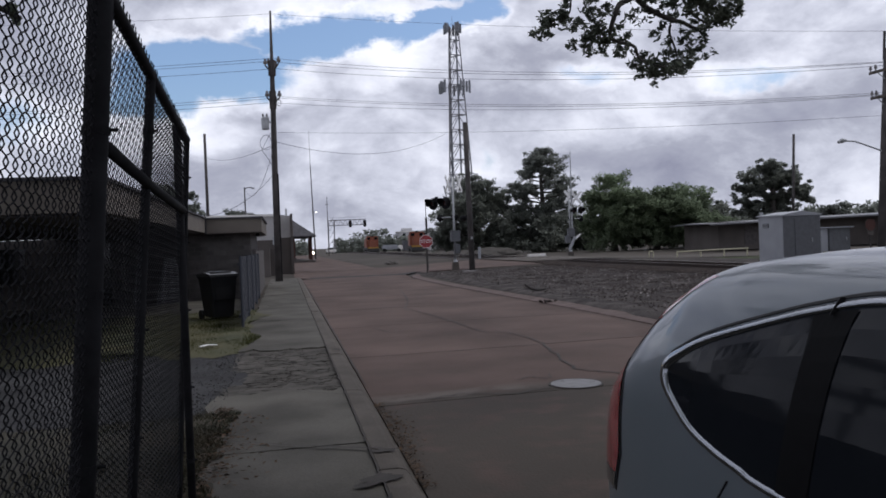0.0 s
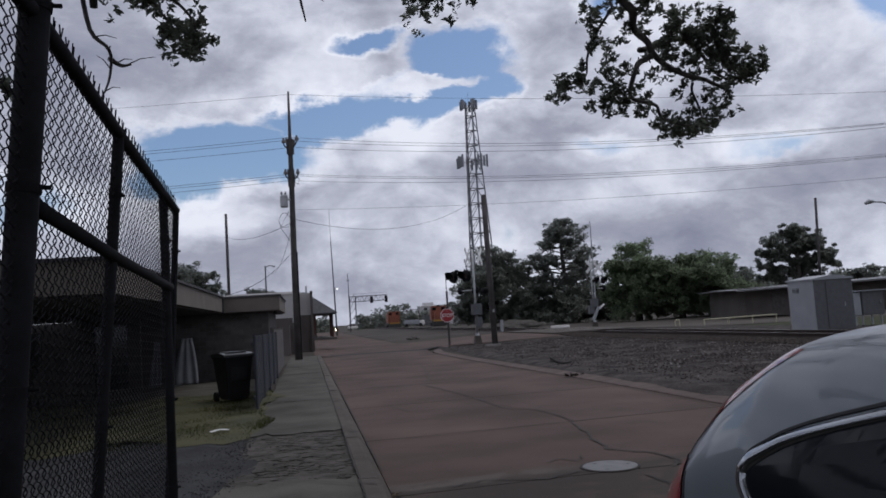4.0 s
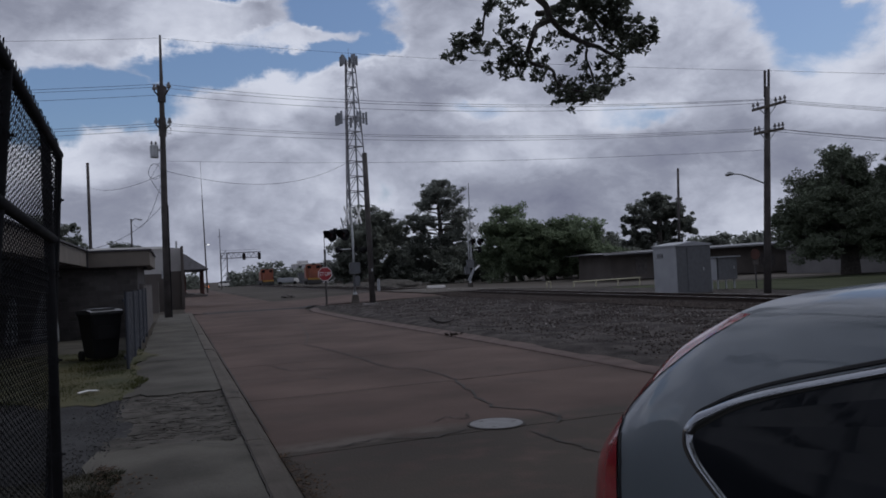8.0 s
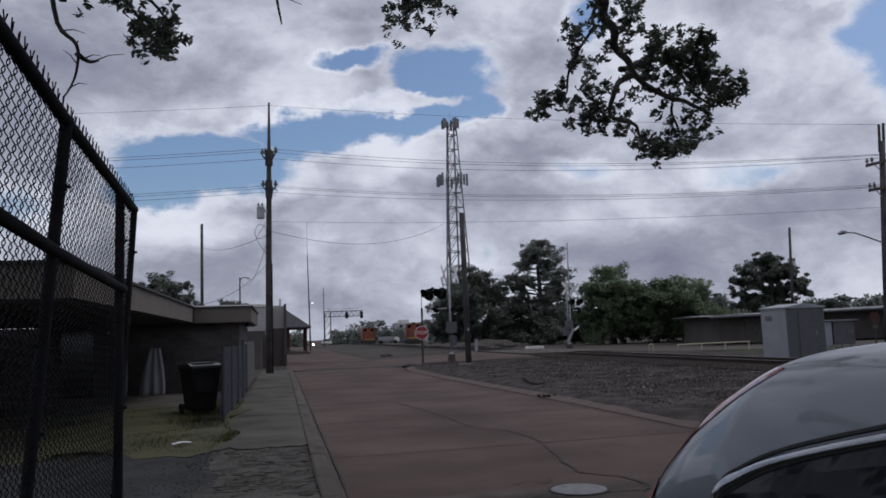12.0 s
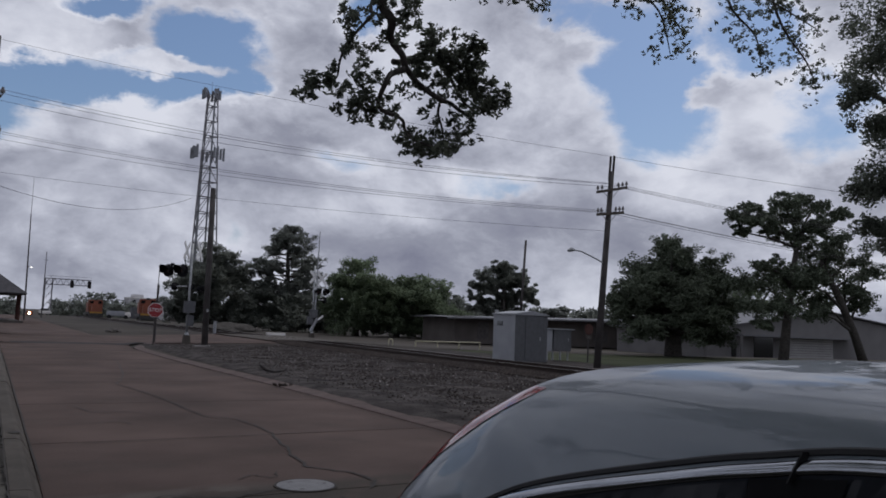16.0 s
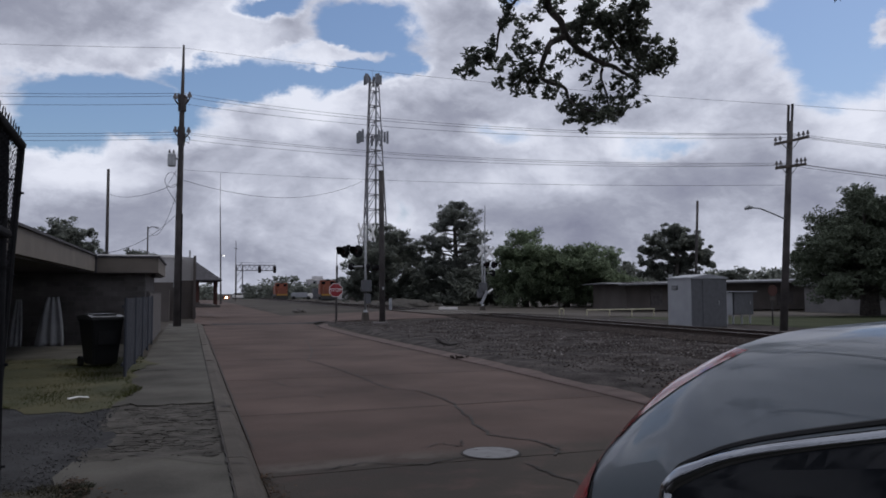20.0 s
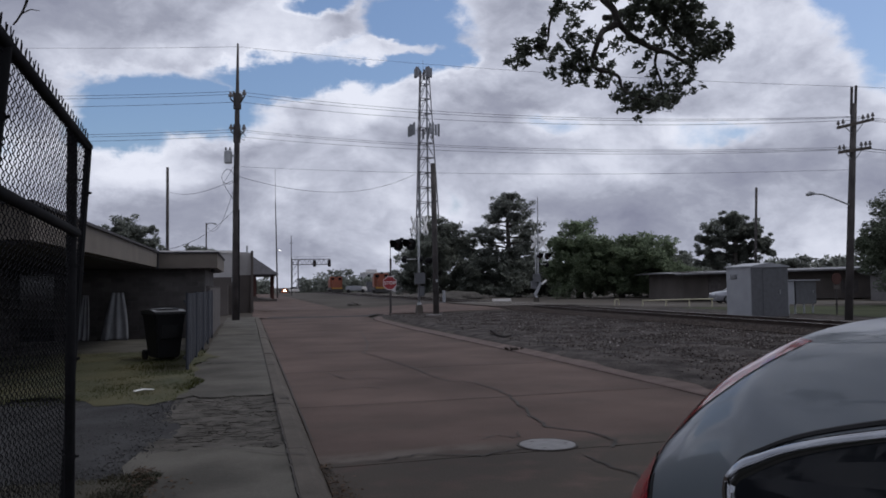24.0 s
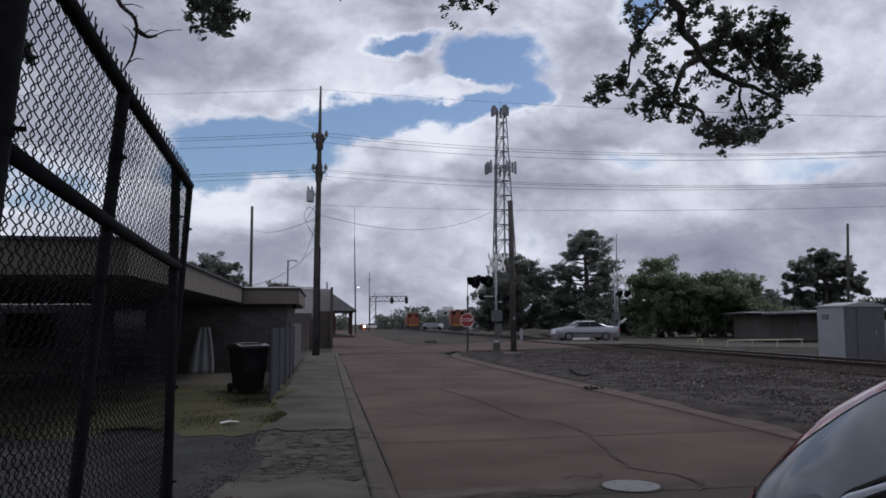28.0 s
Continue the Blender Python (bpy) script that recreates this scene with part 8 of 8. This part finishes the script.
def build_train():
    t = thing("approaching_train", TRACK_X, 500, dip(500), "dark freight locomotive approaching with its headlights lit", "train")
    part("nose", box(0, 0.6, 2.1, 2.2, 1.6, 2.2, 0.2), M_LOCO, t)
    cab = part("cab", box(0, 2.3, 2.9, 3.0, 2.2, 3.0, 0.2), M_LOCO, t)
    for u in (-0.8, 0.8):
        part("cab_window", box(u, 1.17, 3.6, 0.8, 0.06, 0.6), M_GLASSDARK, cab)
    part("hood", box(0, 10.0, 2.6, 2.6, 14.0, 3.0, 0.2), M_LOCO_DARK, t)
    part("frame", box(0, 8.5, 0.95, 3.0, 18.0, 0.5), M_LOCO_DARK, t)
    part("pilot", prism([(-1.4, 0.15), (1.4, 0.15), (1.3, 1.0), (-1.3, 1.0)], "y", -0.4, 0.0), M_LOCO_DARK, t)
    part("headlight", tube([(0, -0.30, 3.55), (0, -0.22, 3.55)], 0.42, 16), M_LAMPGLOW, t, "lit headlight")
    for s in (-1, 1):
        part("ditch_light", tube([(s * 0.8, -0.48, 1.25), (s * 0.8, -0.40, 1.25)], 0.26, 12), M_LAMPGLOW, t, "lit ditch light")
    for y in (2.5, 14.0):
        part("truck", box(0, y, 0.5, 2.5, 4.0, 0.7), M_LOCO_DARK, t)
    part("wagon", box(0, 27.0, 2.3, 2.9, 15.0, 3.4, 0.15), M_TANWALL, t)
    return t


TRAIN = build_train()


def build_silver_sedan():
    """Nose along +y in its own space."""
    c = thing("silver_sedan", 33, 47.5, 0.5, "silver four-door sedan with dark windows driving over the crossing", "car")
    L, st = 4.62, [0.0, 0.06, 0.20, 0.55, 0.90, 1.20, 1.50, 1.85, 2.25, 2.60, 2.95, 3.25, 3.55, 3.95, 4.30, 4.50, 4.62]
    top = [0.72, 0.90, 0.965, 1.00, 1.03, 1.18, 1.31, 1.385, 1.405, 1.375, 1.25, 1.08, 0.985, 0.93, 0.86, 0.77, 0.58]
    wid = [0.72, 0.80, 0.845, 0.86, 0.865, 0.87, 0.87, 0.87, 0.87, 0.87, 0.87, 0.868, 0.865, 0.85, 0.81, 0.73, 0.58]
    bm = bmesh.new()
    rows = []
    for v, t, w in zip(st, top, wid):
        belt = min(0.92, t - 0.03)
        g = t - belt
        half = [(w * 0.92, 0.22), (w * 0.98, 0.40), (w, 0.62), (w * 0.98, 0.80), (w * 0.95, belt), (w * (0.95 - 0.25 * min(1, g * 2.2)), belt + g * 0.75), (w * (0.8 - 0.22 * min(1, g * 2.2)), belt + g * 0.95), (0, t)]
        full = [(-a, z) for a, z in half] + [(a, z) for a, z in half[-2::-1]]
        rows.append([bm.verts.new((a, v - L / 2, z)) for a, z in full])
    for r0, r1 in zip(rows, rows[1:]):
        for k in range(len(r0) - 1):
            bm.faces.new((r0[k], r0[k + 1], r1[k + 1], r1[k]))
    bm.faces.new(rows[0])
    bm.faces.new(rows[-1][::-1])
    part("body", bm, M_SILVER, c, smooth=True)
    for s in (-1, 1):
        def side(v, z):
            return (s * (0.845 - 0.45 * max(z - 0.92, 0)), v - L / 2, z)
        for quad, nm in (([(1.08, 0.99), (2.18, 0.955), (2.18, 1.325), (1.75, 1.30), (1.40, 1.17)], "rear_side_window"), ([(2.22, 0.955), (3.30, 0.965), (3.02, 1.14), (2.72, 1.29), (2.22, 1.325)], "front_side_window")):
            b2 = bmesh.new()
            b2.faces.new([b2.verts.new(side(v, z)) for v, z in quad])
            g = bmesh.ops.extrude_face_region(b2, geom=list(b2.faces))
            bmesh.ops.translate(b2, vec=(-s * 0.06, 0, 0), verts=[q for q in g["geom"] if isinstance(q, bmesh.types.BMVert)])
            part(nm, b2, M_TINT, c)
        part("side_moulding", box(s * 0.872, 0.0, 0.52, 0.02, 2.9, 0.06), M_TRIM, c)
        part("mirror", box(s * 0.93, 0.82, 0.98, 0.16, 0.10, 0.11, 0.03), M_SILVER, c)
        part("tail_lamp", box(s * 0.70, -L / 2 + 0.06, 0.76, 0.28, 0.12, 0.14, 0.03), M_TAIL, c)
        part("headlamp", box(s * 0.56, L / 2 - 0.10, 0.66, 0.30, 0.10, 0.10, 0.03), M_GALV, c)
        part("door_handle", box(s * 0.87, -0.35, 0.80, 0.03, 0.14, 0.03), M_SILVER, c)
    part("windscreen", prism([(1.10, 1.03), (0.42, 1.375), (0.45, 1.395), (1.14, 1.045)], "x", -0.62, 0.62), M_TINT, c)
    part("rear_glass", prism([(-1.30, 1.045), (-0.62, 1.36), (-0.65, 1.385), (-1.34, 1.06)], "x", -0.60, 0.60), M_TINT, c)
    part("front_bumper", box(0, L / 2 - 0.08, 0.42, 1.5, 0.18, 0.22, 0.05), M_SILVER, c)
    part("rear_bumper", box(0, -L / 2 + 0.06, 0.42, 1.6, 0.18, 0.22, 0.05), M_SILVER, c)
    wheels = []
    for s in (-1, 1):
        for y in (1.42, -1.25):
            w = new("wheel")
            w.parent = c
            w.matrix_basis = pose(s * 0.76, y, 0.31)
            part("tyre", tube([(-0.10, 0, 0), (-0.08, 0, 0), (0.08, 0, 0), (0.10, 0, 0)], [0.29, 0.31, 0.31, 0.29], 20), M_RUBBER, w)
            rim = bmesh.new()
            add_cyl(rim, (-0.103, 0, 0), (0.103, 0, 0), 0.20, 16)
            for k in range(5):
                a = k * 1.2566
                add_box(rim, s * 0.107, 0.1 * math.cos(a), 0.1 * math.sin(a), 0.012, 0.05, 0.17, 0, Euler((a - math.pi / 2, 0, 0)))
            part("rim", rim, M_HUB, w)
            wheels.append((w, s, y))
    return c, wheels


SEDAN, WHEELS = build_silver_sedan()


# ---- movement ----
def motions():
    # the train comes up the line
    walk(TRAIN, [(t, pose(TRACK_X, 505 - 4.9 * t, dip(505 - 4.9 * t) + RAIL_TOP - 0.25)) for t in (0.0, 7.0, 14.0, 21.0, 28.0)])
    # the sedan waits out of sight up the cross street, then drives over the crossing
    way = [(0.0, 150.0, 43.0), (16.0, 146.0, 43.0), (18.0, 122.0, 43.0), (20.0, 86.0, 43.2), (21.0, 68.0, 43.4), (22.0, 51.5, 43.2), (22.5, 46.9, 47.6), (23.0, 43.4, 51.6), (23.5, 40.3, 54.2), (24.0, 37.2, 55.2), (24.5, 34.3, 55.4), (25.0, 31.4, 55.3), (25.5, 28.6, 55.3), (26.0, 26.05, 55.3), (26.5, 23.8, 55.3), (27.0, 21.7, 55.3), (27.5, 19.9, 55.3), (28.0, 18.15, 55.3)]
    rows, run, prev = [], 0.0, None
    spins = []
    for k, (t, x, y) in enumerate(way):
        a = way[max(k - 1, 0)]
        b = way[min(k + 1, len(way) - 1)]
        head = math.degrees(math.atan2(-(b[1] - a[1]), b[2] - a[2]))
        rows.append((t, pose(x, y, land(x, y) + (0.075 if x > 20.8 else 0.125), 0, 0, head)))
        if prev:
            run += math.hypot(x - prev[0], y - prev[1])
        prev = (x, y)
        spins.append((t, run))
    walk(SEDAN, rows)
    for w, s, y in WHEELS:
        # a slow roll between the rows keeps every turn well below a right angle
        walk(w, [(t, pose(s * 0.76, y, 0.31, -(k * 80.0), 0, 0)) for k, (t, r) in enumerate(spins)])


motions()
